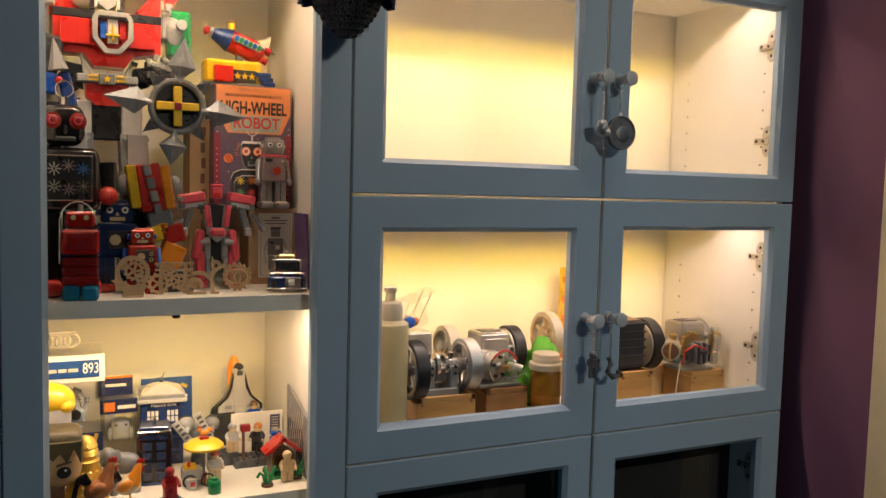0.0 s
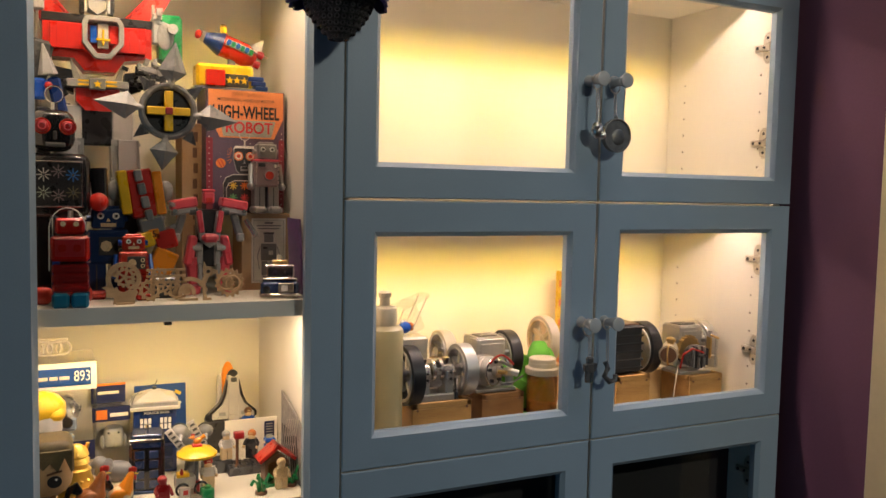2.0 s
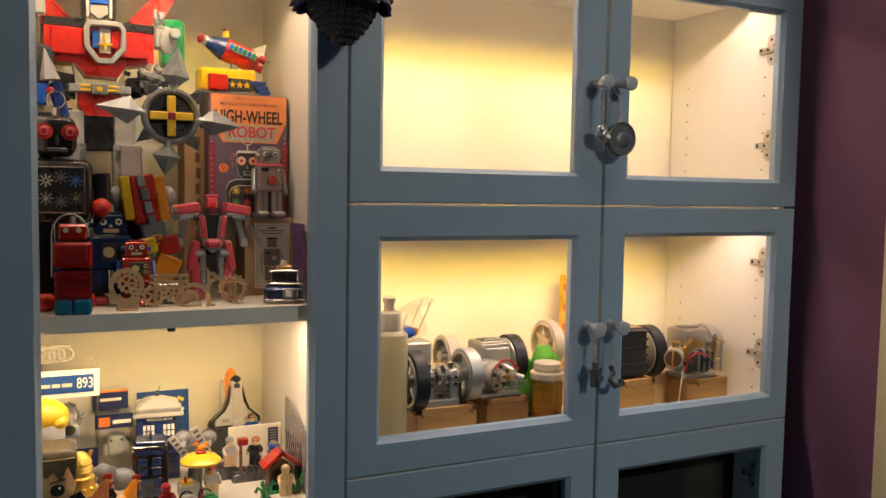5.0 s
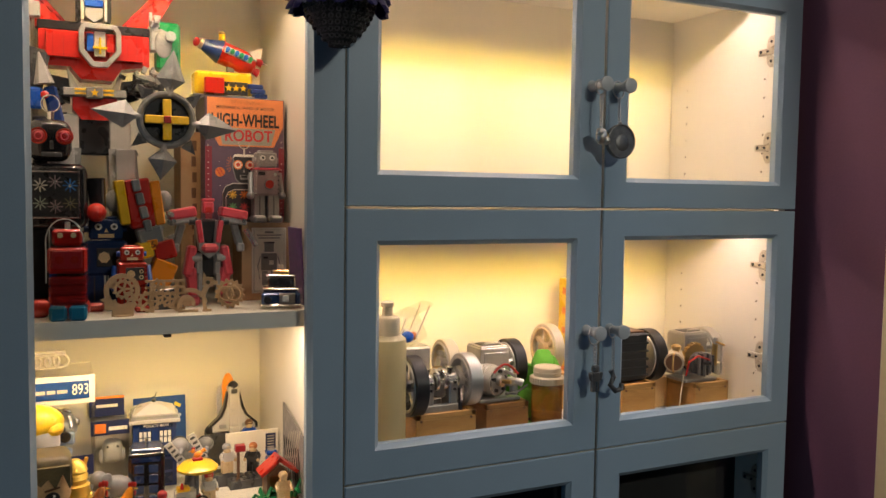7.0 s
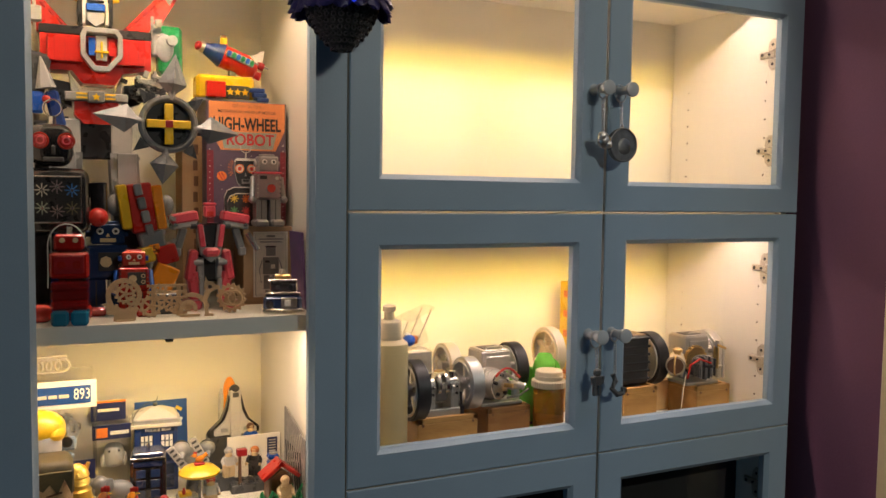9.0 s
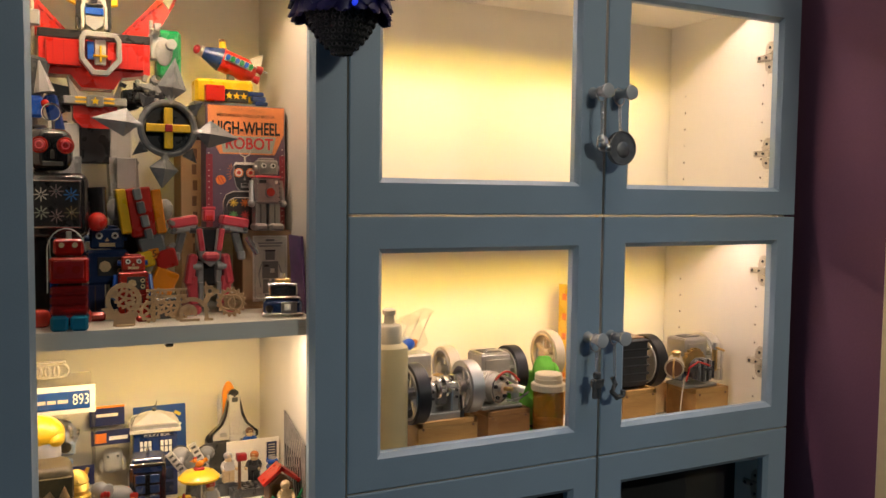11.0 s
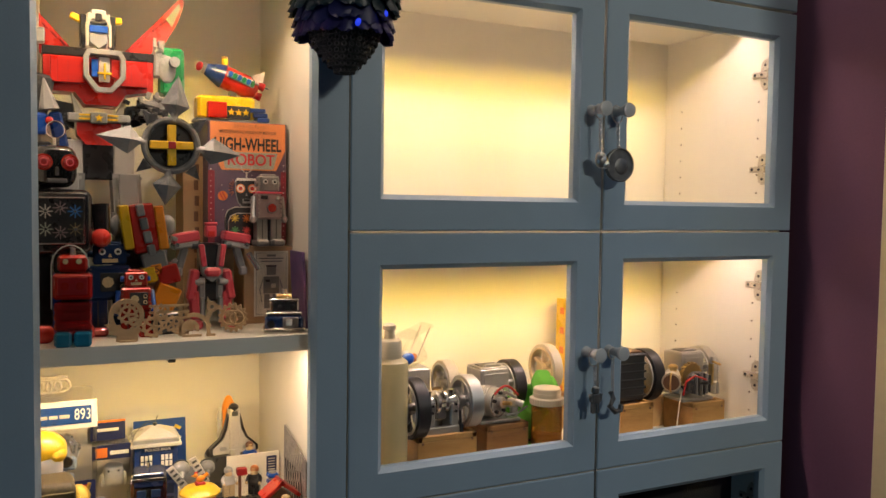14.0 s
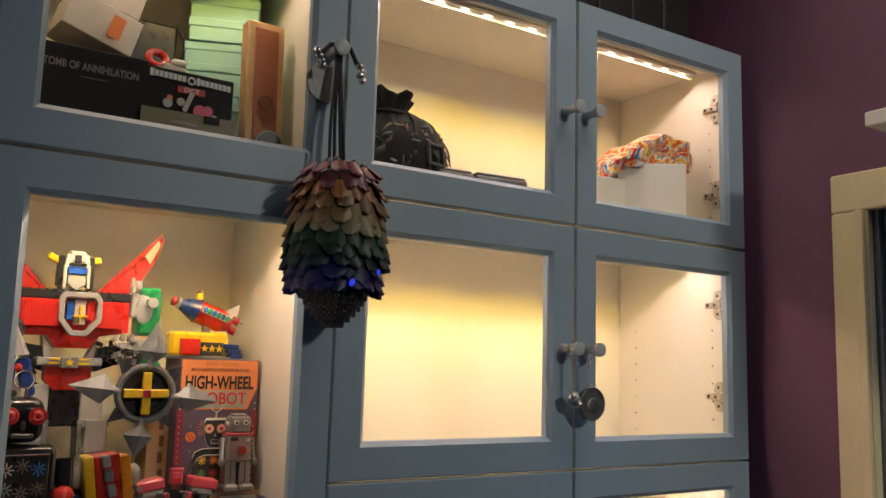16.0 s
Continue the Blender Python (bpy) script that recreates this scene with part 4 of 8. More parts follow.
def gear_puzzle(loc, rz, shape, label):
    """Small laser-cut plywood kit: an openwork outline with toothed wheels, on a foot."""
    t = thing("plywood_model", label, "wooden model", loc, (0, 0, rz), "plywood kits on the shelf")

    def cog(c, r, teeth, y, hole):
        bm, n = B(), teeth * 4
        pts = [(c[0] + (r if (k // 2) % 2 else r * 0.84) * math.cos(2 * math.pi * k / n), c[1] + (r if (k // 2) % 2 else r * 0.84) * math.sin(2 * math.pi * k / n)) for k in range(n)]
        inner = [(c[0] + hole * math.cos(2 * math.pi * k / n), c[1] + hole * math.sin(2 * math.pi * k / n)) for k in range(n)]
        a = [[bm.verts.new((x, yy, z)) for x, z in q] for yy in (y, y + 0.003) for q in (pts, inner)]
        for k in range(n):
            j = (k + 1) % n
            bm.faces.new((a[0][k], a[0][j], a[1][j], a[1][k]))
            bm.faces.new((a[2][k], a[3][k], a[3][j], a[2][j]))
            bm.faces.new((a[0][k], a[2][k], a[2][j], a[0][j]))
            bm.faces.new((a[1][k], a[1][j], a[3][j], a[3][k]))
        for k in range(5):
            b = 2 * math.pi * k / 5
            box(bm, (c[0] + hole * 0.5 * math.cos(b), y + 0.0015, c[1] + hole * 0.5 * math.sin(b)), (hole, 0.003, 0.0026), 0, (0, -math.degrees(b), 0))
        return bm

    def hoop(c, r0, r1, y, a0=0.0, a1=360.0, th=0.003):
        """Flat ring or arc of plywood."""
        bm, n = B(), max(8, int((a1 - a0) / 9))
        full = a1 - a0 >= 360
        rows = []
        for k in range(n if full else n + 1):
            a = radians(a0 + (a1 - a0) * k / n)
            rows.append([bm.verts.new((c[0] + r * math.cos(a), yy, c[1] + r * math.sin(a))) for r, yy in ((r0, y), (r1, y), (r1, y + th), (r0, y + th))])
        pairs = list(zip(rows, rows[1:] + (rows[:1] if full else [])))
        for p, q in pairs:
            for i in range(4):
                bm.faces.new((p[i], p[(i + 1) % 4], q[(i + 1) % 4], q[i]))
        if not full:
            bm.faces.new(rows[0])
            bm.faces.new(rows[-1][::-1])
        return bm

    if shape == "head":
        part("skull", hoop((0.001, 0.031), 0.0150, 0.0205, 0.0, -50, 215), GEAR_WOOD, t)
        part("brain_wheel", cog((0.002, 0.033), 0.0125, 12, -0.004, 0.0080), GEAR_WOOD, t)
        part("small_wheel", cog((-0.010, 0.040), 0.0062, 8, 0.004, 0.0034), GEAR_WOOD, t)
        part("ear", hoop((0.009, 0.024), 0.0022, 0.0058, -0.003), GEAR_WOOD, t)
        part("jaw", prism(B(), [(-0.011, 0.0), (0.014, 0.0), (0.014, 0.007), (0.018, 0.014), (0.015, 0.018), (0.006, 0.0135), (-0.004, 0.0125), (-0.008, 0.017), (-0.013, 0.024), (-0.024, 0.021), (-0.019, 0.017), (-0.019, 0.009), (-0.010, 0.008)], 0.0, 0.003), GEAR_WOOD, t)
        part("cheek", hoop((0.001, 0.022), 0.0075, 0.0105, -0.001, 190, 330), GEAR_WOOD, t)
        for a in (20, 95, 160):
            part("strut", bx((0.001 + 0.0145 * math.cos(radians(a)), 0.0018, 0.031 + 0.0145 * math.sin(radians(a))), (0.009, 0.003, 0.0024), 0, (0, -a, 0)), GEAR_WOOD, t)
        part("foot", bx((0.0015, 0.001, 0.001), (0.020, 0.014, 0.002), 0.0003), GEAR_WOOD, t)
    elif shape == "machine":
        for x, z, r, n in ((-0.016, 0.014, 0.0145, 12), (0.008, 0.016, 0.011, 10), (-0.006, 0.033, 0.010, 10), (0.021, 0.010, 0.0095, 10)):
            part("cog", cog((x, z), r, n, random.uniform(-0.006, 0.004), r * 0.62), GEAR_WOOD, t)
        for z in (0.023, 0.031, 0.039):
            part("rail", bx((0.004, 0.004, z), (0.048, 0.003, 0.003)), GEAR_WOOD, t)
        for x in (-0.012, 0.018):
            part("post", bx((x, 0.007, 0.020), (0.005, 0.003, 0.040)), GEAR_WOOD, t)
    elif shape == "dog":
        part("haunch", hoop((-0.010, 0.011), 0.0060, 0.0108, -0.002, -25, 205), GEAR_WOOD, t)
        part("haunch_wheel", cog((-0.010, 0.012), 0.0062, 8, 0.003, 0.0034), GEAR_WOOD, t)
        part("back", hoop((-0.006, 0.008), 0.0170, 0.0222, -0.001, 10, 110), GEAR_WOOD, t)
        part("tail", hoop((-0.024, 0.012), 0.0060, 0.0085, 0.001, 180, 380), GEAR_WOOD, t)
        part("foreleg", bx((0.012, 0.0, 0.0085), (0.0045, 0.003, 0.017), 0.0003, (0, -8, 0)), GEAR_WOOD, t)
        part("forefoot", bx((0.015, 0.0, 0.0015), (0.011, 0.003, 0.003), 0.0003), GEAR_WOOD, t)
        part("hind_foot", bx((-0.008, 0.0, 0.0015), (0.024, 0.003, 0.003), 0.0003), GEAR_WOOD, t)
        part("neck", bx((0.012, 0.0, 0.026), (0.0065, 0.003, 0.018), 0.0003, (0, 24, 0)), GEAR_WOOD, t)
        part("head", hoop((0.0165, 0.037), 0.0025, 0.0068, -0.001), GEAR_WOOD, t)
        part("snout", prism(B(), [(0.020, 0.033), (0.028, 0.034), (0.028, 0.038), (0.021, 0.041)], -0.001, 0.002), GEAR_WOOD, t)
        part("ear", prism(B(), [(0.010, 0.040), (0.015, 0.043), (0.011, 0.050)], -0.001, 0.002), GEAR_WOOD, t)
    else:
        part("cog", cog((0, 0.020), 0.0195, 16, -0.002, 0.0135), GEAR_WOOD, t)
        part("cog", cog((0.001, 0.020), 0.013, 12, 0.004, 0.006), GEAR_WOOD, t)
        for x in (-0.004, 0.005):
            part("arc", ring(B(), (x, -0.004, 0.020), 0.009, 0.0014, n=20, m=6), GEAR_WOOD, t)
    return t


gear_puzzle((-0.264, 0.055, S1), 4, "head", "laser-cut plywood head profile with a toothed wheel")
gear_puzzle((-0.2145, 0.072, S1), 0, "machine", "laser-cut plywood machine with many toothed wheels")
gear_puzzle((-0.177, 0.064, S1), -4, "dog", "laser-cut plywood crouching shape with cut-outs")
gear_puzzle((-0.130, 0.080, S1), -24, "wheel", "round laser-cut plywood gear model")


def robot_box():
    w, h, d = 0.110, 0.172, 0.075
    t = thing("toy_box", "orange and night blue printed toy robot box", "box", (-0.0905, 0.165, 1.6425), (0, 0, 0))
    P = lambda n, bm, m, par=t, lab="": part(n, bm, m, par, lab)
    P("carton", bx((0, d / 2, h / 2), (w, d, h), 0.0008), NIGHT_CARD)
    bm = B()
    prism(bm, [(-0.052, 0.171), (0.053, 0.171), (0.053, 0.134), (0.046, 0.118), (0.040, 0.105), (-0.036, 0.105), (-0.052, 0.134)], -0.0008, 0)
    panel = P("title_panel", bm, ORANGE_CARD)
    bm = B()
    prism(bm, [(-0.036, 0.130), (0.042, 0.130), (0.036, 0.107), (-0.032, 0.107)], -0.0012, -0.0004)
    P("title_block", bm, TEAL_INK, panel)
    lettering("HIGH-WHEEL", 0.024, INK, panel, FRONT(0.0, -0.0014, 0.1400), fit_width=0.094, bold=0.026)
    lettering("ROBOT", 0.022, RED_INK, panel, FRONT(0.004, -0.0018, 0.1190), fit_width=0.066, bold=0.020)
    lettering("MECHANICAL WIND-UP MOTOR", 0.006, BROWN, panel, FRONT(0.0, -0.0014, 0.1578), fit_width=0.080, bold=0.004)
    lettering("\u30ed\u30dc\u30c3\u30c8\u30fb\u30b3\u30ec\u30af\u30b7\u30e7\u30f3", 0.006, BROWN, panel, FRONT(0.002, -0.0014, 0.1655), fit_width=0.044, bold=0.004)
    for x, w in ((-0.0505, 0.009), (0.0510, 0.008)):
        P("print_border", bx((x, -0.0002, 0.052), (w, 0.0006, 0.104)), RED_CLARET)
    # printed robot
    face = [(-0.016, 0.088), (-0.014, 0.092), (0.010, 0.092), (0.0135, 0.088), (0.0135, 0.076), (0.010, 0.058), (0.006, 0.055), (-0.008, 0.055), (-0.013, 0.060), (-0.017, 0.076)]
    P("print_edge", prism(B(), [(x * 1.07 - 0.0001, 0.0735 + (z - 0.0735) * 1.07) for x, z in face], -0.0007, 0), GREY_INK)
    P("print_head", prism(B(), face, -0.0011, -0.0002), INK)
    P("print_cap", prism(B(), [(-0.0185, 0.088), (-0.015, 0.094), (0.011, 0.094), (0.0155, 0.088), (0.011, 0.0905), (-0.015, 0.0905)], -0.0015, -0.0004), PAPER)
    for x in (-0.0105, 0.0060):
        P("print_eye", cy((x, -0.0016, 0.0795), (x, -0.0002, 0.0795), 0.0064, n=20), ORANGE_CARD)
        P("print_iris", ring(B(), (x, -0.0016, 0.0795), 0.0040, 0.0007, n=18, m=4), PAPER)
        P("print_pupil", cy((x, -0.0019, 0.0795), (x, -0.0012, 0.0795), 0.0022, n=14), RED_INK)
    P("print_nose", prism(B(), [(-0.0040, 0.069), (-0.0005, 0.069), (-0.0022, 0.0745)], -0.0016, -0.0008), GREY_INK)
    P("print_mouth", bx((-0.0020, -0.0013, 0.0620), (0.0115, 0.0010, 0.0065), 0.0003), GREY_INK)
    P("print_lip", bx((-0.0020, -0.0017, 0.0632), (0.0085, 0.0010, 0.0030), 0.0003), INK)
    for k in range(7):
        a = 1.9 + 0.36 * k
        P("print_ray", bx((-0.0185 + 0.0055 * math.cos(a), -0.0005, 0.0795 + 0.010 * math.sin(a)), (0.0060, 0.0006, 0.0005), 0, (0, -math.degrees(a), 0)), ORANGE_INK)
    chest = [(-0.031, 0.000), (-0.032, 0.040), (-0.028, 0.049), (-0.018, 0.0535), (0.012, 0.0535), (0.022, 0.048), (0.026, 0.038), (0.026, 0.000)]
    P("print_body", prism(B(), chest, -0.0010, 0), INK)
    for inset in (0.0, 0.16):
        pts = [(x * (1 - inset) - 0.003 * inset, -0.0012, z * (1 - inset)) for x, z in chest]
        P("print_outline", tube(B(), pts, 0.0007, 4), GREY_CARD)
    bm = ring(B(), (-0.002, -0.001, 0.1095), 0.0076, 0.0006, n=24, m=4)
    box(bm, (-0.002, -0.001, 0.098), (0.0022, 0.001, 0.008))
    P("print_antenna", bm, GREY_CARD)
    for k, m in enumerate((YELLOW_INK, ORANGE_INK, BLUE_INK, GREEN_INK, RED_INK, YELLOW_INK)):
        bm = B()
        for j in range(4):
            box(bm, (-0.018 + 0.016 * (k % 3), -0.0015, 0.038 - 0.017 * (k // 3)), (0.012, 0.0006, 0.0013), 0, (0, 45 * j, 0))
        P("print_gear", bm, m)
    P("print_planet", cy((-0.035, -0.0012, 0.069), (-0.035, 0, 0.069), 0.0066, n=20), ORANGE_INK)
    for dz in (-0.0022, 0.0022):
        P("print_planet_band", bx((-0.035 + dz * 0.8, -0.0014, 0.069 + dz * 0.3), (0.0115, 0.0006, 0.0013), 0, (0, 60, 0)), RED_INK)
    for k in range(4):
        P("print_bar", bx((0.025, -0.0006, 0.097 - 0.0062 * k), (0.020 - 0.003 * (k % 2), 0.0006, 0.0013)), GREY_CARD)
    bm = B()
    for sx in (-0.051, 0.051):
        for k in range(15):
            cyl(bm, (sx, -0.0005, 0.004 + 0.0078 * k), (sx, 0, 0.004 + 0.0078 * k), 0.0009, n=6)
    for k in range(14):
        x, z = random.uniform(-0.045, 0.045), random.uniform(0.01, 0.105)
        cyl(bm, (x, -0.0005, z), (x, 0, z), 0.0006, n=5)
    P("print_dots", bm, PAPER)
    return t


robot_box()
t = thing("toy_box", "tall brown printed box standing behind the orange one", "box", (-0.158, 0.20, S1))
part("carton", bx((0, 0.03, 0.117), (0.030, 0.060, 0.234), 0.0008), CARDBOARD, t)
for k in range(7):
    part("print_bar", bx((0.004 - 0.001 * (k % 2), -0.0004, 0.215 - 0.022 * k), (0.006, 0.0008, 0.014)), BROWN, t)
tin_robot("tin_robot", "grey tin robot with a red chest dial, standing on a box", (-0.0665, 0.150, 1.6425), 0.98, ROSE_TIN, GREY_TIN, GREY_TIN, GREY_TIN, GREY_TIN, GREY_TIN)


def brown_box():
    t = thing("cardboard_box", "brown cardboard box with a pale robot picture label", "box", (-0.065, 0.150, S1), (0, 0, -4))
    P = lambda n, bm, m, par=t, lab="": part(n, bm, m, par, lab)
    P("carton", bx((0, 0.045, 0.0545), (0.068, 0.090, 0.109), 0.001), CARDBOARD)
    lab = P("picture_label", bx((0.004, -0.0004, 0.056), (0.048, 0.0008, 0.092)), PAPER)
    P("label_border", tube(B(), [(-0.017, -0.001, 0.013), (-0.017, -0.001, 0.099), (0.025, -0.001, 0.099), (0.025, -0.001, 0.013), (-0.017, -0.001, 0.013)], 0.0004, 4), GREY_INK, lab)
    for n, c, s, m in (("print_head", (0.004, -0.001, 0.074), (0.013, 0.0008, 0.012), GREY_INK), ("print_hat", (0.004, -0.001, 0.081), (0.015, 0.0008, 0.002), INK),
                       ("print_body", (0.004, -0.001, 0.054), (0.022, 0.0008, 0.024), GREY_INK), ("print_leg", (-0.002, -0.001, 0.031), (0.008, 0.0008, 0.020), GREY_INK),
                       ("print_leg", (0.010, -0.001, 0.031), (0.008, 0.0008, 0.020), GREY_INK), ("print_dial", (0.007, -0.0016, 0.053), (0.006, 0.0006, 0.006), PAPER),
                       ("print_panel", (-0.001, -0.0016, 0.060), (0.006, 0.0006, 0.003), INK)):
        P(n, bx(c, s, 0), m, lab)
    P("print_arm", tube(B(), [(-0.008, -0.001, 0.062), (-0.012, -0.001, 0.048), (-0.009, -0.001, 0.030)], 0.0007, 4), GREY_INK, lab)
    P("print_arm", tube(B(), [(0.016, -0.001, 0.062), (0.020, -0.001, 0.048), (0.017, -0.001, 0.036)], 0.0007, 4), GREY_INK, lab)
    for k, w in enumerate((0.012, 0.034, 0.030)):
        P("print_bar", bx((0.004, -0.001, 0.0955 - 0.004 * k), (w, 0.0006, 0.0016 if k else 0.003)), GREY_INK, lab)
    return t


brown_box()
t = thing("picture_card", "violet star-printed card leaning on the cabinet side", "card", (-0.0345, 0.105, S1), (0, 0, 90))
part("card", bx((0, 0, 0.052), (0.060, 0.003, 0.104), 0.0005, (-3, 0, 0)), GALAXY, t)


def tin_car_robot():
    t = thing("tin_vehicle", "small chrome and blue tin robot on a wheeled block", "toy", (-0.066, 0.068, S1), (0, 0, -14))
    P = lambda n, bm, m, par=t, lab="": part(n, bm, m, par, lab)
    base = P("base", bx((0, 0, 0.013), (0.050, 0.034, 0.020), 0.004), BLUE_TIN)
    P("skirt", bx((0, 0, 0.004), (0.053, 0.037, 0.005), 0.0015), CHROME)
    P("front_panel", bx((0.008, -0.0175, 0.014), (0.020, 0.002, 0.013), 0.0005), GREY_TIN, base)
    P("screen", bx((0.006, -0.019, 0.014), (0.008, 0.002, 0.008), 0.0005), WHITE_INK, base)
    P("headlight", cy((-0.017, -0.020, 0.012), (-0.017, -0.014, 0.012), 0.005, n=12), CHROME, base)
    P("deck", bx((0, 0, 0.025), (0.046, 0.030, 0.004), 0.001), CHROME)
    head = P("head", bx((0.001, 0, 0.034), (0.036, 0.026, 0.014), 0.002), CHROME)
    for x in (-0.006, 0.010):
        P("eye", cy((x, -0.0145, 0.034), (x, -0.012, 0.034), 0.003, n=10), BLACK, head)
    P("roof", bx((0, 0, 0.043), (0.038, 0.028, 0.003), 0.001), CHROME, head)
    P("cap", bx((0, 0, 0.047), (0.020, 0.016, 0.005), 0.001), BRASS, head)
    P("beacon", cy((0, 0, 0.049), (0, 0, 0.056), 0.004, n=10), CAP_WHITE, head)
    return t


tin_car_robot()


def rocket():
    t = thing("brick_rocket", "red and blue brick-built rocket with a yellow-headed pilot", "toy rocket", (-0.108, 0.200, 1.852))
    P = lambda n, bm, m, par=t, lab="": part(n, bm, m, par, lab)
    T = pose(0, 0, 0.025, 0, 20, 0) @ Matrix.Diagonal((0.88, 1.15, 1.22, 1))

    def put(bm):
        bmesh.ops.transform(bm, matrix=T, verts=bm.verts[:])
        return bm

    P("support", bx((0.004, 0, 0.006), (0.010, 0.010, 0.016), 0.001), MID_GREY)
    hull = P("hull", put(cyl(cyl(B(), (-0.012, 0, 0), (0.028, 0, 0), 0.0135, n=16), (0.028, 0, 0), (0.046, 0, 0), 0.0135, 0.008, 16)), RED)
    P("nose", put(cyl(B(), (-0.042, 0, 0), (-0.012, 0, 0), 0.006, 0.0145, 16)), DEEP_BLUE, hull)
    P("nose_band", put(cyl(B(), (-0.046, 0, 0), (-0.041, 0, 0), 0.0065, n=14)), STEEL, hull)
    P("nose_tip", put(ball(B(), (-0.051, 0, 0), 0.0055, 12)), DARK_RED, hull)
    P("side_strip", put(bx((0.014, -0.0135, 0.003), (0.046, 0.003, 0.008), 0.0006)), WHITE, hull)
    for k in range(6):
        P("window_stud", put(cyl(B(), (-0.005 + 0.0076 * k, -0.0172, 0.003), (-0.005 + 0.0076 * k, -0.0148, 0.003), 0.0034, n=12)), (BLUE, GREEN)[k % 2], hull)
    P("fin", put(prism(B(), [(0.026, 0.010), (0.048, 0.026), (0.052, 0.008)], -0.001, 0.001)), WHITE, hull)
    for dz in (-0.006, 0.006):
        P("thruster", put(cyl(B(), (0.044, -0.006, dz), (0.054, -0.006, dz), 0.004, 0.005, 10)), DARK_RED, hull)
    P("tail_rod", put(cyl(B(), (0.036, -0.009, 0.006), (0.062, -0.009, 0.006), 0.001, n=6)), MID_GREY, hull)
    many("pilot", [(bx((-0.007, 0, 0.041), (0.010, 0.008, 0.008), 0.001), RED), (cy((-0.007, 0, 0.044), (-0.007, 0, 0.053), 0.0048, n=14), YELLOW), (bl((-0.007, 0.002, 0.0550), (0.0052, 0.0044, 0.0030), 12), BROWN)], t)
    return t


rocket()


def rocket_stand():
    t = thing("rocket_stand", "yellow and blue brick base with three gold stars", "toy base", (-0.110, 0.195, 1.8145))
    P = lambda n, bm, m, par=t, lab="": part(n, bm, m, par, lab)
    P("plate", bx((0, 0, 0.002), (0.098, 0.040, 0.004), 0.0006), MID_GREY)
    P("hopper", bx((-0.006, 0.002, 0.020), (0.080, 0.032, 0.033), 0.004), YELLOW)
    P("red_block", bx((-0.021, -0.018, 0.016), (0.026, 0.012, 0.022), 0.001), RED)
    P("star_panel", bx((0.009, -0.0155, 0.014), (0.034, 0.004, 0.018), 0.0006), DARK_GREY)
    for k in range(3):
        pts = []
        for j in range(10):
            r = 0.0052 if j % 2 == 0 else 0.0022
            pts.append((-0.001 + 0.0102 * k + r * math.sin(j * math.pi / 5), 0.014 + r * math.cos(j * math.pi / 5)))
        P("star", prism(B(), pts, -0.0195, -0.0172), YELLOW)
    for k in range(3):
        P("step", bx((0.036 + 0.004 * k, -0.010, 0.005 + 0.0065 * (2 - k)), (0.022 - 0.002 * k, 0.022, 0.0062), 0.001), DEEP_BLUE)
    return t


rocket_stand()
t = thing("plastic_rails", "bundle of thin beige plastic rails standing upright", "rails", (-0.354, 0.17, S1), (0, 0, 0))
for k in range(4):
    part("rail", bx((0.0045 * (k % 2) - 0.006 + 0.001 * k, 0.012 * k, 0.222), (0.004, 0.006, 0.444), 0.0008), GREY_CARD, t)
part("clip", bx((0, -0.004, 0.375), (0.016, 0.012, 0.020), 0.002), LIGHT_GREY, t)
t = thing("brick_figure", "small brick figure in blue with a silver blade", "toy", (-0.349, 0.135, S1))
many("figure", [(bx((0, 0, 0.12), (0.016, 0.02, 0.24), 0.002), BLACK), (bx((-0.004, -0.004, 0.262), (0.016, 0.016, 0.026), 0.003), BLUE), (bx((0.016, 0, 0.255), (0.016, 0.012, 0.046), 0.003, (0, -12, 0)), DEEP_BLUE), (cy((0.006, -0.004, 0.28), (0.000, -0.004, 0.318), 0.012, 0.001, 6), LIGHT_GREY), (bl((0.006, -0.012, 0.266), 0.005, 10), RED)], t)

# ---- narrow cabinet, lower shelf ----


def window_box(name, label, loc, w, h, d, band, band_h, toy, rz=0):
    """Toy carton with a clear window front, white or printed frame and a figure inside."""
    t = thing(name, label, "box", loc, (0, 0, rz))
    P = lambda n, bm, m, par=t, lab="": part(n, bm, m, par, lab)
    P("back", bx((0, d - 0.001, h / 2), (w, 0.0012, h)), GREY_CARD)
    P("base", bx((0, d / 2, 0.001), (w - 0.002, d - 0.003, 0.002)), WHITE_CARD)
    P("header", bx((0, 0.0015, h - band_h / 2), (w, 0.003, band_h), 0.0004), band)
    P("lid", bx((0, d / 2 + 0.001, h - 0.0008), (w - 0.001, d - 0.006, 0.0012)), HAZE_CLEAR).visible_shadow = False
    P("window", bx((0, 0.0006, (h - band_h) / 2), (w - 0.002, 0.0008, h - band_h - 0.001)), HAZE_CLEAR).visible_shadow = False
    P("side_window", bx((w / 2 - 0.0006, d / 2, (h - band_h) / 2), (0.0008, d - 0.004, h - band_h - 0.001)), HAZE_CLEAR).visible_shadow = False
    toy(t)
    return t


PALE_BLUE = plastic("pale_blue_vinyl", (0.27, 0.35, 0.46), 0.4)


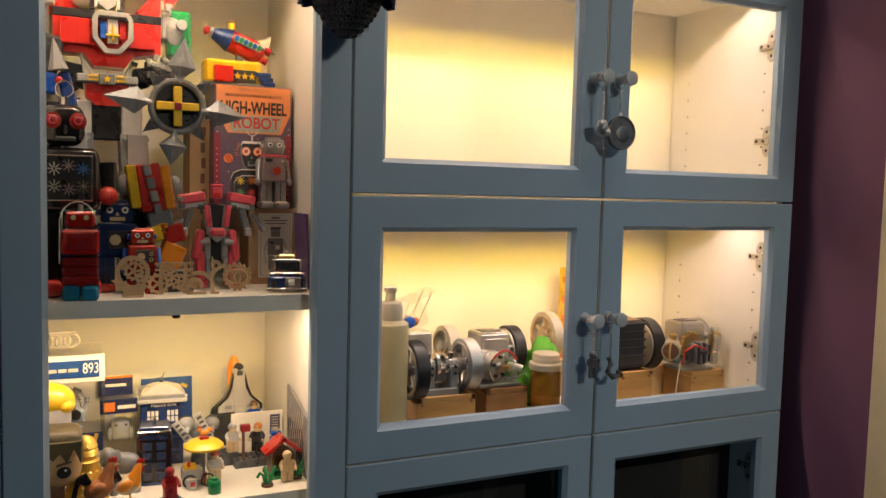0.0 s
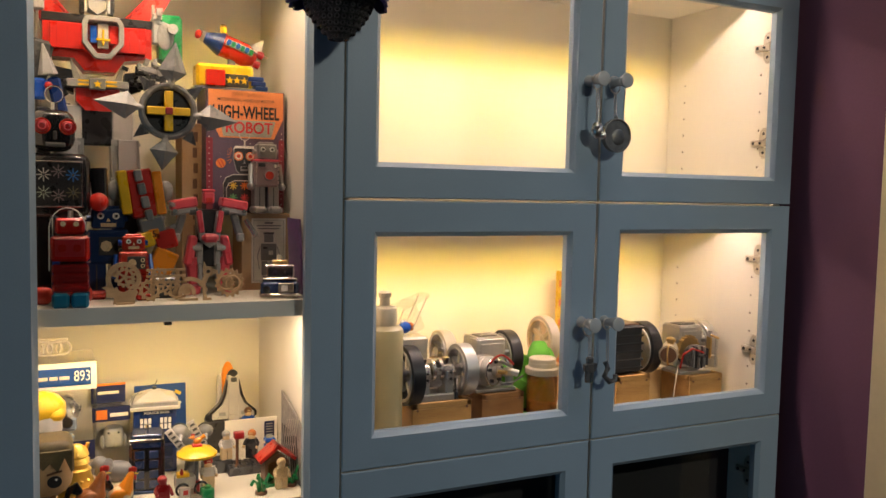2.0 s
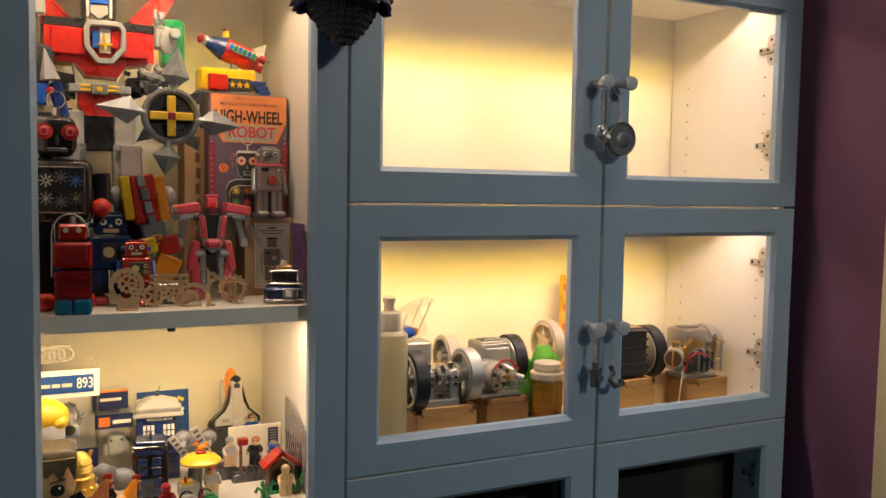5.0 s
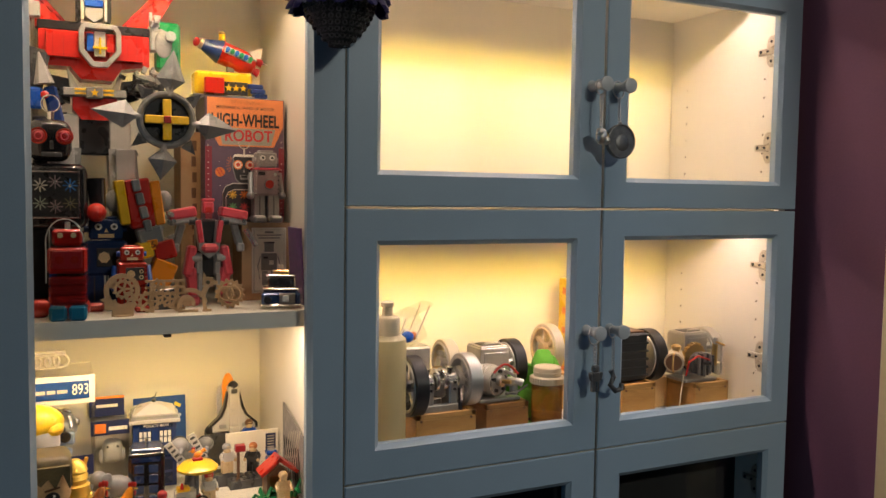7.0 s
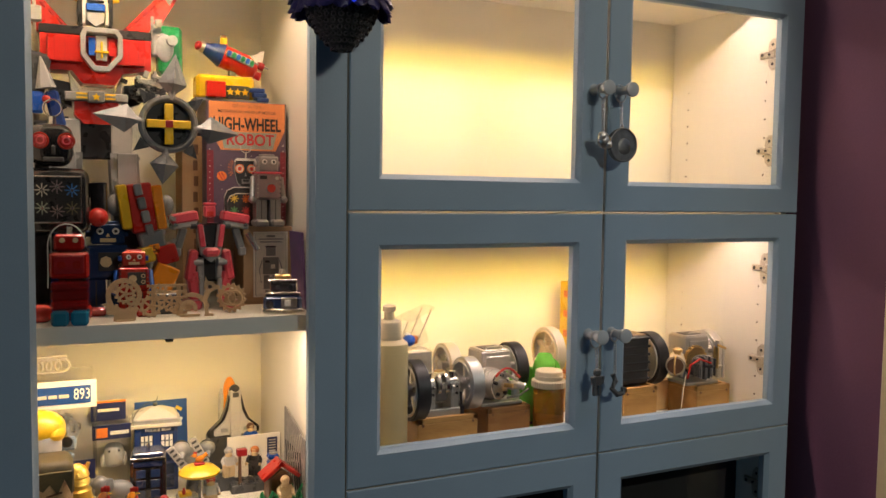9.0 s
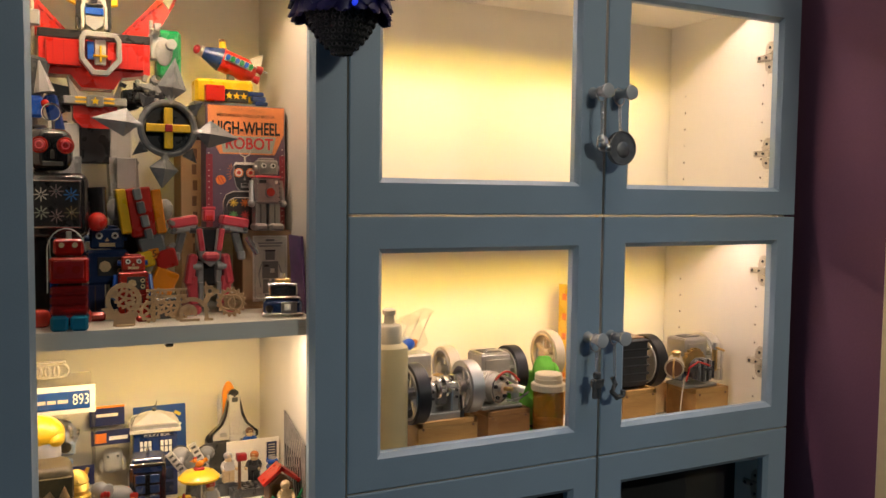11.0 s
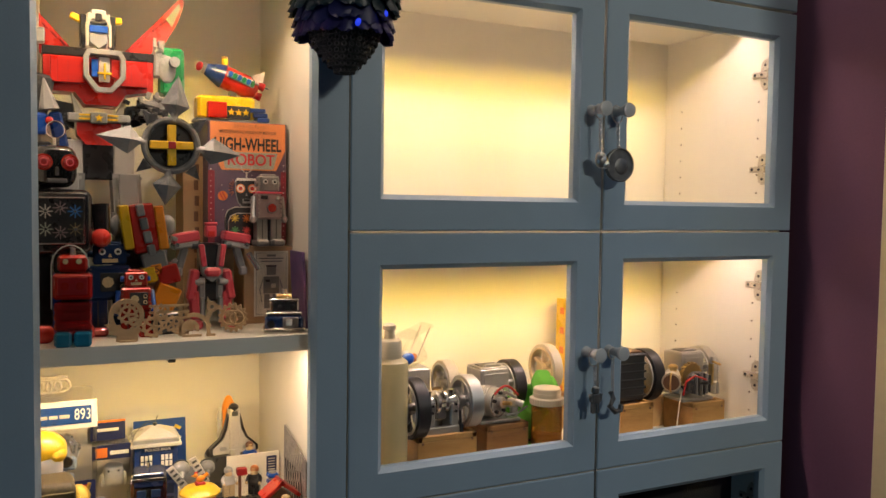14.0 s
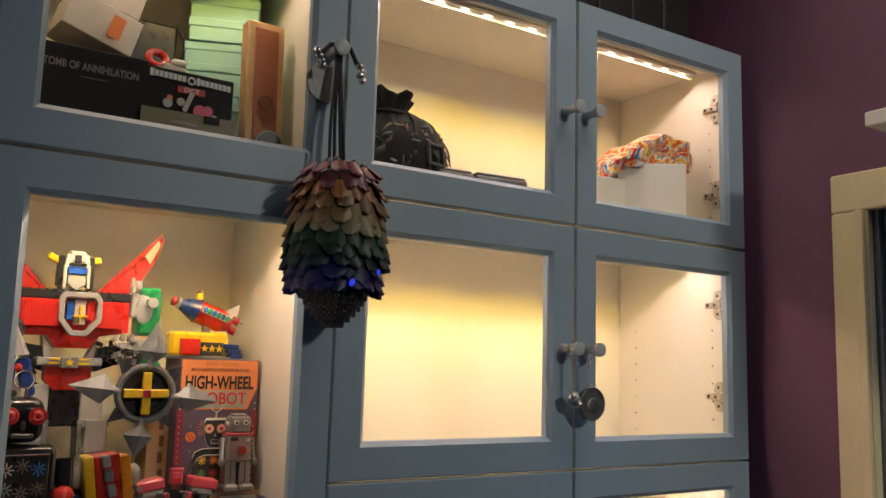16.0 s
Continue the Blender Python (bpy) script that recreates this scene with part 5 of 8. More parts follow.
def big_toy(t):
    many("boxed_figure", [(bl((0.008, 0.045, 0.099), (0.031, 0.028, 0.025), 20), LIGHT_GREY), (bx((0.008, 0.045, 0.050), (0.026, 0.022, 0.050), 0.006), LIGHT_GREY), (bx((0.016, 0.018, 0.090), (0.036, 0.006, 0.018), 0.003), PALE_BLUE), (cy((0.022, 0.013, 0.093), (0.022, 0.019, 0.093), 0.0070, n=16), BLACK),
                          (bx((0.018, 0.020, 0.072), (0.026, 0.008, 0.010), 0.003), PALE_BLUE), (bx((-0.006, 0.034, 0.052), (0.008, 0.010, 0.040), 0.002, (0, 14, 0)), PALE_BLUE)], t)
    bm = B()
    for k in range(60):
        a, b = random.uniform(3.0, 6.4), random.uniform(0.15, 1.3)
        ball(bm, (0.008 + 0.031 * math.cos(a) * math.cos(b), 0.045 - 0.028 * abs(math.sin(a)) * math.cos(b), 0.099 + 0.025 * math.sin(b)), 0.0034, 8)
    tagged(part("knob_cover", bm, CHROME, t), kind="stuff")


p = window_box("toy_carton", "white window carton with a blue title band and number", (-0.347, 0.155, S2), 0.116, 0.176, 0.09, WHITE_CARD, 0.036, big_toy)
part("title_band", bx((0.0, -0.0006, 0.158), (0.102, 0.001, 0.023)), BLUE_CARD, p)
lettering("893", 0.020, WHITE_INK, p, FRONT(0.0405, -0.0015, 0.158), fit_width=0.019)
for k, (x, w) in enumerate(((-0.024, 0.014), (-0.008, 0.014), (0.006, 0.010), (0.019, 0.012))):
    part("title_bar", bx((x, -0.0014, 0.157), (w, 0.0006, 0.0045)), GREY_CARD, p)
part("emblem", cy((-0.044, -0.002, 0.160), (-0.044, 0, 0.160), 0.011, n=20), ORANGE_INK, p)
part("sticker", bx((0.038, -0.0006, 0.058), (0.034, 0.001, 0.026)), NAVY_CARD, p)
part("sticker_band", bx((0.034, -0.0014, 0.061), (0.026, 0.0006, 0.009)), RED_INK, p)
lettering("LIMITED\nEDITION", 0.006, WHITE_INK, p, FRONT(0.034, -0.0016, 0.050), fit_width=0.020)
part("lower_band", bx((0.02, -0.0006, 0.024), (0.070, 0.001, 0.020)), WHITE_CARD, p)
part("lower_bar", bx((0.040, -0.0014, 0.024), (0.022, 0.0006, 0.008)), RED_INK, p)


def small_toy(t):
    many("boxed_figure", [(bx((0.004, 0.022, 0.052), (0.026, 0.020, 0.034), 0.009), WHITE), (bl((-0.010, 0.022, 0.045), (0.004, 0.005, 0.010), 8), WHITE), (bl((0.018, 0.022, 0.045), (0.004, 0.005, 0.010), 8), WHITE), (cy((-0.003, 0.010, 0.060), (-0.003, 0.014, 0.060), 0.0016, n=8), INK), (cy((0.010, 0.010, 0.060), (0.010, 0.014, 0.060), 0.0016, n=8), INK)], t)


p = window_box("toy_carton", "small window carton with orange base and hang tab", (-0.2675, 0.205, S2), 0.050, 0.100, 0.045, NAVY_CARD, 0.020, small_toy)
part("hang_tab", bx((-0.002, 0.03, 0.113), (0.046, 0.0012, 0.028), 0.0004), NAVY_CARD, p)
part("tab_edge", bx((-0.002, 0.0290, 0.126), (0.046, 0.0012, 0.003)), ORANGE_INK, p)
part("tab_slot", bx((-0.002, 0.0290, 0.114), (0.028, 0.0012, 0.004)), PAPER, p)
part("emblem", bx((-0.013, -0.0006, 0.090), (0.015, 0.001, 0.013)), ORANGE_INK, p)
part("title_bar", bx((0.010, -0.0006, 0.089), (0.024, 0.001, 0.005)), WHITE_INK, p)
part("base_band", bx((0, -0.0006, 0.010), (0.050, 0.001, 0.018)), ORANGE_CARD, p)
part("base_bar", bx((0, -0.0014, 0.013), (0.030, 0.0006, 0.005)), WHITE_INK, p)


def police_box_blue():
    t = thing("police_box_ornament", "blue police box ornament with a white roof and cord", "ornament", (-0.208, 0.225, S2), (0, 0, -4))
    P = lambda n, bm, m, par=t, lab="": part(n, bm, m, par, lab)
    P("body", bx((0, 0, 0.046), (0.058, 0.050, 0.092), 0.001), DEEP_BLUE)
    P("sign", bx((0.002, -0.0255, 0.088), (0.044, 0.002, 0.006)), NAVY)
    lettering("POLICE BOX", 0.0055, WHITE_INK, t, FRONT(0.002, -0.0268, 0.088), fit_width=0.034)
    P("eave", bx((0, 0, 0.0945), (0.068, 0.060, 0.005), 0.0008), WHITE)
    P("roof_tier", bx((0, 0, 0.0995), (0.062, 0.054, 0.006), 0.0008), LIGHT_GREY)
    bm = lathe(B(), (0, 0, 0.1025), [(0.040, 0), (0.040, 0.002), (0.012, 0.012), (0.005, 0.0135)], 4)
    bmesh.ops.rotate(bm, verts=bm.verts[:], matrix=Matrix.Rotation(radians(45), 3, "Z"))
    for f in P("roof", bm, WHITE).data.polygons:
        f.use_smooth = False
    for cx in (-0.013, 0.014):
        w = P("window", bx((cx, -0.0253, 0.072), (0.018, 0.0016, 0.019)), NAVY)
        for i in range(3):
            for j in range(2):
                P("pane", bx((cx - 0.0055 + 0.0055 * i, -0.0263, 0.0675 + 0.009 * j), (0.004, 0.0012, 0.0075)), WHITE_INK, w)
    for cx in (-0.013, 0.014):
        for j in range(3):
            P("door_panel", bx((cx, -0.0254, 0.050 - 0.019 * j), (0.019, 0.0014, 0.015), 0.0005), NAVY)
    bm = cy((0, 0, 0.115), (0, 0, 0.120), 0.003, n=8)
    tube(bm, [(0, 0, 0.119), (0.004, 0, 0.130), (0.002, 0, 0.124), (-0.012, -0.004, 0.121), (-0.026, -0.012, 0.112), (-0.032, -0.02, 0.100)], 0.0006, 5)
    P("cord", bm, DARK_GREY)
    return t


police_box_blue()
t = thing("blue_card", "blue printed card leaning on the back wall", "card", (-0.190, 0.296, S2), (-6, 0, 0))
part("card", bx((0, 0, 0.052), (0.076, 0.002, 0.104), 0.0003), BLUE_CARD, t)
part("print_craft", bx((0.026, -0.0016, 0.090), (0.010, 0.001, 0.005), 0, (0, 30, 0)), YELLOW_INK, t)
part("print_star", bx((0.029, -0.0016, 0.074), (0.004, 0.001, 0.004), 0, (0, 45, 0)), WHITE_INK, t)
part("print_foot", bx((0.0, -0.0016, 0.008), (0.060, 0.001, 0.006)), WHITE_INK, t)


def police_box_dark():
    t = thing("police_box_tin", "dark navy metal police box with panelled doors", "ornament", (-0.2275, 0.140, S2), (0, 0, -8))
    P = lambda n, bm, m, par=t, lab="": part(n, bm, m, par, lab)
    P("plinth", bx((0, 0, 0.002), (0.047, 0.044, 0.004), 0.0006), BLUE_TIN)
    P("body", bx((0, 0, 0.034), (0.038, 0.036, 0.062), 0.0006), BLACK_TIN)
    for sx in (-1, 1):
        for sy in (-1, 1):
            P("post", bx((sx * 0.020, sy * 0.0185, 0.036), (0.005, 0.005, 0.066), 0.0006), BLACK_TIN)
    P("lintel", bx((0, -0.0185, 0.066), (0.040, 0.004, 0.008), 0.0005), NAVY)
    for sx in (-1, 1):
        leaf = P("door_leaf", bx((sx * 0.009, -0.0188, 0.033), (0.0165, 0.0024, 0.056), 0.0005), BLACK_TIN)
        for j in range(4):
            P("panel", bx((sx * 0.009, -0.0204, 0.053 - 0.0135 * j), (0.0115, 0.0012, 0.0105), 0.0004), NAVY if j else BLUE_TIN, leaf)
    for sx, n in ((1, 3),):
        for j in range(n):
            P("side_panel", bx((sx * 0.0195, 0, 0.053 - 0.018 * j), (0.0012, 0.024, 0.014), 0.0004), BLUE_TIN)
    P("eave", bx((0, 0, 0.0715), (0.044, 0.042, 0.005), 0.0008), BLACK_TIN)
    P("roof", bx((0, 0, 0.0765), (0.038, 0.036, 0.006), 0.0015), NAVY)
    P("lamp", cy((0, 0, 0.079), (0, 0, 0.088), 0.0022, n=8), CHROME)
    return t


police_box_dark()


def gold_dome():
    t = thing("gold_figurine", "shiny gold domed figurine with studded skirt", "figurine", (-0.316, 0.092, S2))
    bm = B()
    lathe(bm, (0, 0, 0), [(0.024, 0), (0.0245, 0.006), (0.022, 0.010), (0.014, 0.046), (0.0145, 0.050), (0.0115, 0.052), (0.0115, 0.056), (0.013, 0.057), (0.011, 0.060), (0.013, 0.061), (0.011, 0.064), (0.0125, 0.066), (0.010, 0.074), (0.004, 0.079)], 12)
    for k in range(12):
        for j in range(4):
            a = 2 * math.pi * (k + 0.5) / 12
            r = 0.0205 - 0.0019 * j
            ball(bm, (r * math.cos(a), r * math.sin(a), 0.014 + 0.008 * j), 0.0022, 8)
    cyl(bm, (0, -0.010, 0.070), (0, -0.024, 0.071), 0.0014, n=8)
    for x in (-0.009, 0.009):
        cyl(bm, (x, 0, 0.072), (x * 1.25, 0, 0.080), 0.002, n=8)
    bmesh.ops.scale(bm, vec=(1.15, 1.15, 1.08), verts=bm.verts[:])
    part("figurine", bm, GOLD, t)


gold_dome()
t = thing("vinyl_doll", "large-headed vinyl doll with olive-brown hair", "doll", (-0.362, 0.055, S2))
hair = bx((0, 0.003, 0.0865), (0.0635, 0.0505, 0.020), 0.0095)
fringe = [(-0.0300, 0.088)]
for k in range(11):
    fringe.append((-0.0295 + 0.0059 * k, (0.0665, 0.0775)[k % 2] + 0.003 * math.sin(2.3 * k)))
prism(hair, fringe + [(0.0300, 0.088)], -0.0266, -0.0200)
for sx in (-1, 1):
    box(hair, (sx * 0.0300, 0.004, 0.074), (0.004, 0.038, 0.026), 0.0018)
doll = many("doll", [(bx((0, 0, 0.063), (0.062, 0.050, 0.056), 0.019), SKIN), (hair, CAMO_HAIR), (cy((0.015, -0.0266, 0.056), (0.015, -0.022, 0.056), 0.0062, n=18), INK), (cy((-0.013, -0.0266, 0.056), (-0.013, -0.022, 0.056), 0.0062, n=18), INK), (bl((0.0165, -0.0270, 0.0585), 0.0012, 8), WHITE_INK), (bl((-0.0115, -0.0270, 0.0585), 0.0012, 8), WHITE_INK),
              (bx((0.015, -0.0256, 0.0655), (0.013, 0.002, 0.0020), 0, (0, -14, 0)), BROWN), (bx((-0.013, -0.0256, 0.0650), (0.013, 0.002, 0.0020), 0, (0, 12, 0)), BROWN), (bx((0, 0, 0.022), (0.032, 0.024, 0.034), 0.006), BROWN), (bx((0, 0, 0.006), (0.036, 0.030, 0.012), 0.003), INK), (bx((0, -0.0122, 0.022), (0.008, 0.002, 0.026)), TAN)], t)
doll.data.transform(Matrix.Diagonal((1.28, 1.16, 1.12, 1)))
t = thing("vinyl_doll", "vinyl doll with bright yellow hair and pale face", "doll", (-0.357, 0.108, S2))
many("doll", [(bx((0, 0, 0.110), (0.050, 0.044, 0.046), 0.018), WHITE), (bl((-0.002, 0.004, 0.130), (0.032, 0.028, 0.022), 16), YELLOW), (bl((0.016, 0.0, 0.124), (0.014, 0.022, 0.012), 12), YELLOW), (bx((0, 0, 0.045), (0.034, 0.026, 0.090), 0.006), TAN)], t)


def rooster(loc, rz, label, body, chest, k):
    t = thing("rooster_figurine", label, "figurine", loc, (0, 0, rz), "roosters on the shelf")
    tail = B()
    for q in range(4):
        tube(tail, [(-0.010, 0.001 * q, 0.034), (-0.018 - 0.002 * q, 0.001 * q, 0.050 - 0.003 * q), (-0.026 - 0.001 * q, 0.001 * q, 0.046 - 0.006 * q), (-0.028 - 0.001 * q, 0.001 * q, 0.034 - 0.006 * q)], 0.0032, 8)
    comb = B()
    for q in range(3):
        ball(comb, (0.0125 + 0.0035 * q, 0, 0.0640 - 0.001 * abs(q - 1)), (0.0024, 0.0012, 0.0042), 8)
    neck = lathe(B(), (0, 0, 0), [(0.0120, 0.0), (0.0105, 0.008), (0.0075, 0.016), (0.0055, 0.023), (0.0050, 0.027), (0.0030, 0.031)], 14)
    bmesh.ops.transform(neck, matrix=pose(0.004, 0, 0.031, 0, 20, 0), verts=neck.verts[:])
    ob = many("rooster", [(bl((-0.001, 0, 0.029), (0.0185, 0.0125, 0.0135), 18, (0, -16, 0)), chest), (neck, body), (bl((-0.005, -0.0095, 0.031), (0.012, 0.005, 0.008), 12, (0, -20, 0)), body), (bl((-0.005, 0.0095, 0.031), (0.012, 0.005, 0.008), 12, (0, -20, 0)), body), (comb, RED),
                          (bl((0.0195, 0, 0.0510), (0.0018, 0.0022, 0.0044), 8), RED), (cy((0.0185, 0, 0.0575), (0.0240, 0, 0.0565), 0.0016, 0.0002, 6), YELLOW), (tail, BLACK_TIN), (cy((0.001, 0.004, 0.004), (0.001, 0.004, 0.020), 0.0013, n=6), YELLOW), (cy((0.001, -0.004, 0.004), (0.001, -0.004, 0.020), 0.0013, n=6), YELLOW), (cy((0.001, 0, 0), (0.001, 0, 0.005), 0.013, 0.011, 14), TAN)], t)
    ob.data.transform(Matrix.Scale(k, 4))


rooster((-0.302, 0.052, S2), 10, "painted rooster figurine with russet body", RUSSET, RUSSET, 0.98)
rooster((-0.267, 0.062, S2), 0, "painted rooster figurine with orange wings and pale breast", ORANGE, TAN, 0.86)
t = thing("elephant_figurine", "small grey animal figurine behind the roosters", "figurine", (-0.268, 0.112, S2))
bm = bl((0, 0, 0.034), (0.019, 0.012, 0.013), 14)
ball(bm, (-0.020, -0.006, 0.044), (0.011, 0.010, 0.012), 12)
tube(bm, [(-0.028, -0.012, 0.044), (-0.032, -0.014, 0.034), (-0.031, -0.016, 0.022), (-0.034, -0.018, 0.014)], 0.0032)
for x in (-0.013, 0.013):
    for y in (-0.008, 0.008):
        cyl(bm, (x, y, 0.0), (x, y, 0.032), 0.0055, 0.006, 10)
ball(bm, (-0.012, -0.014, 0.045), (0.008, 0.002, 0.010), 12, (0, 20, 30))
tube(bm, [(0.018, 0, 0.036), (0.022, 0, 0.028), (0.022, 0, 0.018)], 0.0012, 6)
bmesh.ops.scale(bm, vec=(1.05, 1.05, 1.12), verts=bm.verts[:])
part("figurine", bm, MID_GREY, t)


def brick_man(loc, torso, legs, head, hair, rz=0, label="", stand=None):
    t = thing("brick_man", label or "small plastic brick figure", "toy figure", loc, (0, 0, rz), "brick figures on the shelf")
    ps = [(bx((-0.0042, 0, 0.0075), (0.0078, 0.008, 0.013), 0.0006), legs), (bx((0.0042, 0, 0.0075), (0.0078, 0.008, 0.013), 0.0006), legs), (bx((0, 0, 0.0155), (0.0165, 0.008, 0.004), 0.0006), legs),
          (prism(B(), [(-0.008, 0.0175), (0.008, 0.0175), (0.0058, 0.0305), (-0.0058, 0.0305)], -0.004, 0.004), torso), (cy((0, 0, 0.0305), (0, 0, 0.0395), 0.005, n=14), head), (cy((0, 0, 0.0395), (0, 0, 0.041), 0.0025, n=10), head)]
    for sx in (-1, 1):
        ps.append((tube(B(), [(sx * 0.0068, 0, 0.029), (sx * 0.0095, -0.001, 0.0245), (sx * 0.0095, -0.006, 0.0205)], 0.0024, 8), torso))
        ps.append((bl((sx * 0.0095, -0.0075, 0.0195), 0.0025, 8), head))
    if hair:
        ps.append((bl((0, 0.001, 0.0375), (0.0064, 0.0062, 0.0058), 12), hair))
    if stand:
        ps.append((bx((0, 0, 0.0008), (0.028, 0.022, 0.0024), 0.0004), stand))
    many("figure", ps, t)
    return t


brick_man((-0.2185, 0.055, S2 + 0.001), DARK_RED, DARK_RED, DARK_RED, DARK_RED, 14, "clear dark red brick figure on a black stand", BLACK)
brick_man((-0.117, 0.165, S2 + 0.0185), WHITE, TAN, TAN, LIGHT_GREY, 10, "white-coated brick figure with grey hair")
brick_man((-0.079, 0.170, S2 + 0.0142), BLACK, BLACK, TAN, COPPER_HAIR, -30, "dark-suited brick figure with copper hair")
brick_man((-0.066, 0.252, S2 + 0.026), BLUE, BLUE, TAN, BROWN, 0, "brick figure in blue beside the white shuttle")


def shuttle():
    t = thing("brick_shuttle", "white brick-built space shuttle with an orange tank tip", "toy shuttle", (-0.092, 0.268, S2))
    P = lambda n, bm, m, par=t, lab="": part(n, bm, m, par, lab)
    P("stand", bx((0, 0.004, 0.025), (0.070, 0.030, 0.050), 0.001), DARK_GREY)
    P("tank", lathe(B(), (0, 0.012, 0.05), [(0.010, 0), (0.010, 0.066), (0.0085, 0.076), (0.005, 0.084), (0.002, 0.087)], 16), ORANGE)
    for sx in (-1, 1):
        P("booster", lathe(B(), (sx * 0.013, 0.012, 0.05), [(0.0045, 0), (0.0045, 0.060), (0.003, 0.066), (0.001, 0.069)], 12), WHITE)
    P("fuselage", bx((0.004, -0.006, 0.088), (0.017, 0.016, 0.066), 0.002), WHITE)
    P("nose", lathe(B(), (0.004, -0.006, 0.118), [(0.0085, 0), (0.0075, 0.006), (0.003, 0.010)], 12), BLACK)
    P("cockpit", bx((0.004, -0.0145, 0.114), (0.009, 0.003, 0.007), 0.0005), DARK_GREY)
    for sx in (-1, 1):
        outer = [(0.0065, 0.112), (0.0100, 0.090), (0.0165, 0.075), (0.0320, 0.061), (0.0320, 0.053)]
        P("wing", prism(B(), [(0.004 + sx * x, z) for x, z in outer] + [(0.004 + sx * 0.005, 0.053)], -0.0125, -0.004), WHITE)
        P("wing_edge", prism(B(), [(0.004 + sx * (x + 0.0008), z) for x, z in outer] + [(0.004 + sx * (x + (0.0045 if x > 0.007 else 0.003)), z + 0.001) for x, z in outer[::-1]], -0.011, 0.0), BLACK)
        P("wing_panel", bx((0.004 + sx * 0.017, -0.0130, 0.061), (0.010, 0.002, 0.006), 0.0005), LIGHT_GREY)
    for k in range(5):
        P("stud", cy((0.004, -0.0165, 0.064 + 0.010 * k), (0.004, -0.0135, 0.064 + 0.010 * k), 0.0028, n=10), WHITE)
    P("engine_block", bx((0.004, -0.012, 0.055), (0.016, 0.010, 0.010), 0.001), WHITE)
    P("engine", bl((-0.030, -0.004, 0.055), 0.008, 12), BLACK)
    return t


shuttle()
t = thing("name_card", "white card with a small dark emblem block", "card", (-0.072, 0.205, S2))
part("card", bx((0, 0, 0.032), (0.078, 0.003, 0.064), 0.0005), WHITE_CARD, t)
part("emblem_block", bx((0.027, -0.002, 0.046), (0.015, 0.001, 0.024)), NAVY_CARD, t)
for k in range(5):
    part("emblem_bar", bx((0.027, -0.0028, 0.054 - 0.004 * k), (0.010, 0.0006, 0.0012)), GREY_CARD, t)
t = thing("brick_plate", "dark grey studded brick plate", "brick plate", (-0.080, 0.160, S2))
bm = bx((0, 0, 0.006), (0.074, 0.034, 0.012), 0.0006)
for i in range(9):
    for j in range(4):
        cyl(bm, (-0.032 + 0.008 * i, -0.012 + 0.008 * j, 0.012), (-0.032 + 0.008 * i, -0.012 + 0.008 * j, 0.0137), 0.0024, n=8)
part("plate", bm, DARK_GREY, t)
t = thing("brick_riser", "dark grey brick riser with a white front", "brick plate", (-0.128, 0.176, S2))
part("riser", bx((0, 0, 0.009), (0.040, 0.028, 0.018), 0.0006), DARK_GREY, t)
part("front", bx((-0.012, -0.0146, 0.009), (0.014, 0.0012, 0.010)), WHITE, t)
t = thing("brick_broom", "brown brick broom and mailbox post", "toy", (-0.1045, 0.150, S2))
part("post", cy((0, 0, 0), (0, 0, 0.054), 0.0022, n=8), BROWN, t)
part("brush", cy((0, 0, 0.0), (0, 0, 0.014), 0.006, 0.003, 10), BROWN, t)
part("box_top", bx((0.002, -0.002, 0.058), (0.014, 0.010, 0.010), 0.001), DARK_RED, t)
t = thing("blue_bricks", "stack of clear blue round bricks", "toy", (-0.052, 0.172, S2 + 0.0142))
for k in range(3):
    part("brick", bx((0, 0, 0.006 + 0.0095 * k), (0.016, 0.014, 0.007), 0.002), BLUE, t)
    part("disc", cy((0, 0, 0.009 + 0.0095 * k), (0, 0, 0.0115 + 0.0095 * k), 0.006, n=12), LIGHT_GREY, t)
t = thing("grey_droid", "grey round-headed toy with printed wing boards", "toy", (-0.166, 0.180, S2))
part("body", bl((0.004, 0, 0.048), (0.019, 0.014, 0.015), 18, (0, 25, 0)), MID_GREY, t)
for x, z, r, m in ((-0.014, 0.063, 0.0125, LIGHT_GREY), (0.021, 0.061, 0.0115, MID_GREY)):
    h = part("head", bl((x, -0.003, z), (r, r * 0.85, r * 0.85), 18), m, t)
    part("head_band", ring(B(), (x, -0.003, z), r * 0.93, 0.0014, (78, 14, 0), 24, 6), DARK_GREY, h)
    part("snout", cy((x, -0.004 - r * 0.7, z - 0.003), (x - 0.002, -0.010 - r * 0.8, z - 0.009), 0.0040, 0.0030, 10), m, h)
for x, a in ((-0.020, -35), (0.008, -28)):
    b = part("board", bx((x, -0.018, 0.054 + 0.3 * (x + 0.02)), (0.0105, 0.003, 0.042), 0.0005, (0, a, 0)), WHITE, t)
    for k in range(5):
        u = (k - 2) * 0.0076
        part("board_mark", bx((x + u * math.sin(radians(a)), -0.0198, 0.054 + 0.3 * (x + 0.02) + u * math.cos(radians(a))), (0.0065, 0.001, 0.0032), 0, (0, a, 0)), DARK_GREY, b)
part("stand", cy((0.002, 0, 0), (0.002, 0, 0.040), 0.010, 0.006, 12), DARK_GREY, t)
t = thing("brick_cart", "brick food cart under a yellow parasol", "toy", (-0.171, 0.098, S2))
part("parasol", lathe(B(), (0.002, 0, 0.052), [(0.010, -0.002), (0.026, 0), (0.0265, 0.003), (0.020, 0.009), (0.006, 0.012)], 20), YELLOW, t)
part("finial", bx((0.002, 0, 0.0655), (0.013, 0.010, 0.004), 0.0012), RED, t)
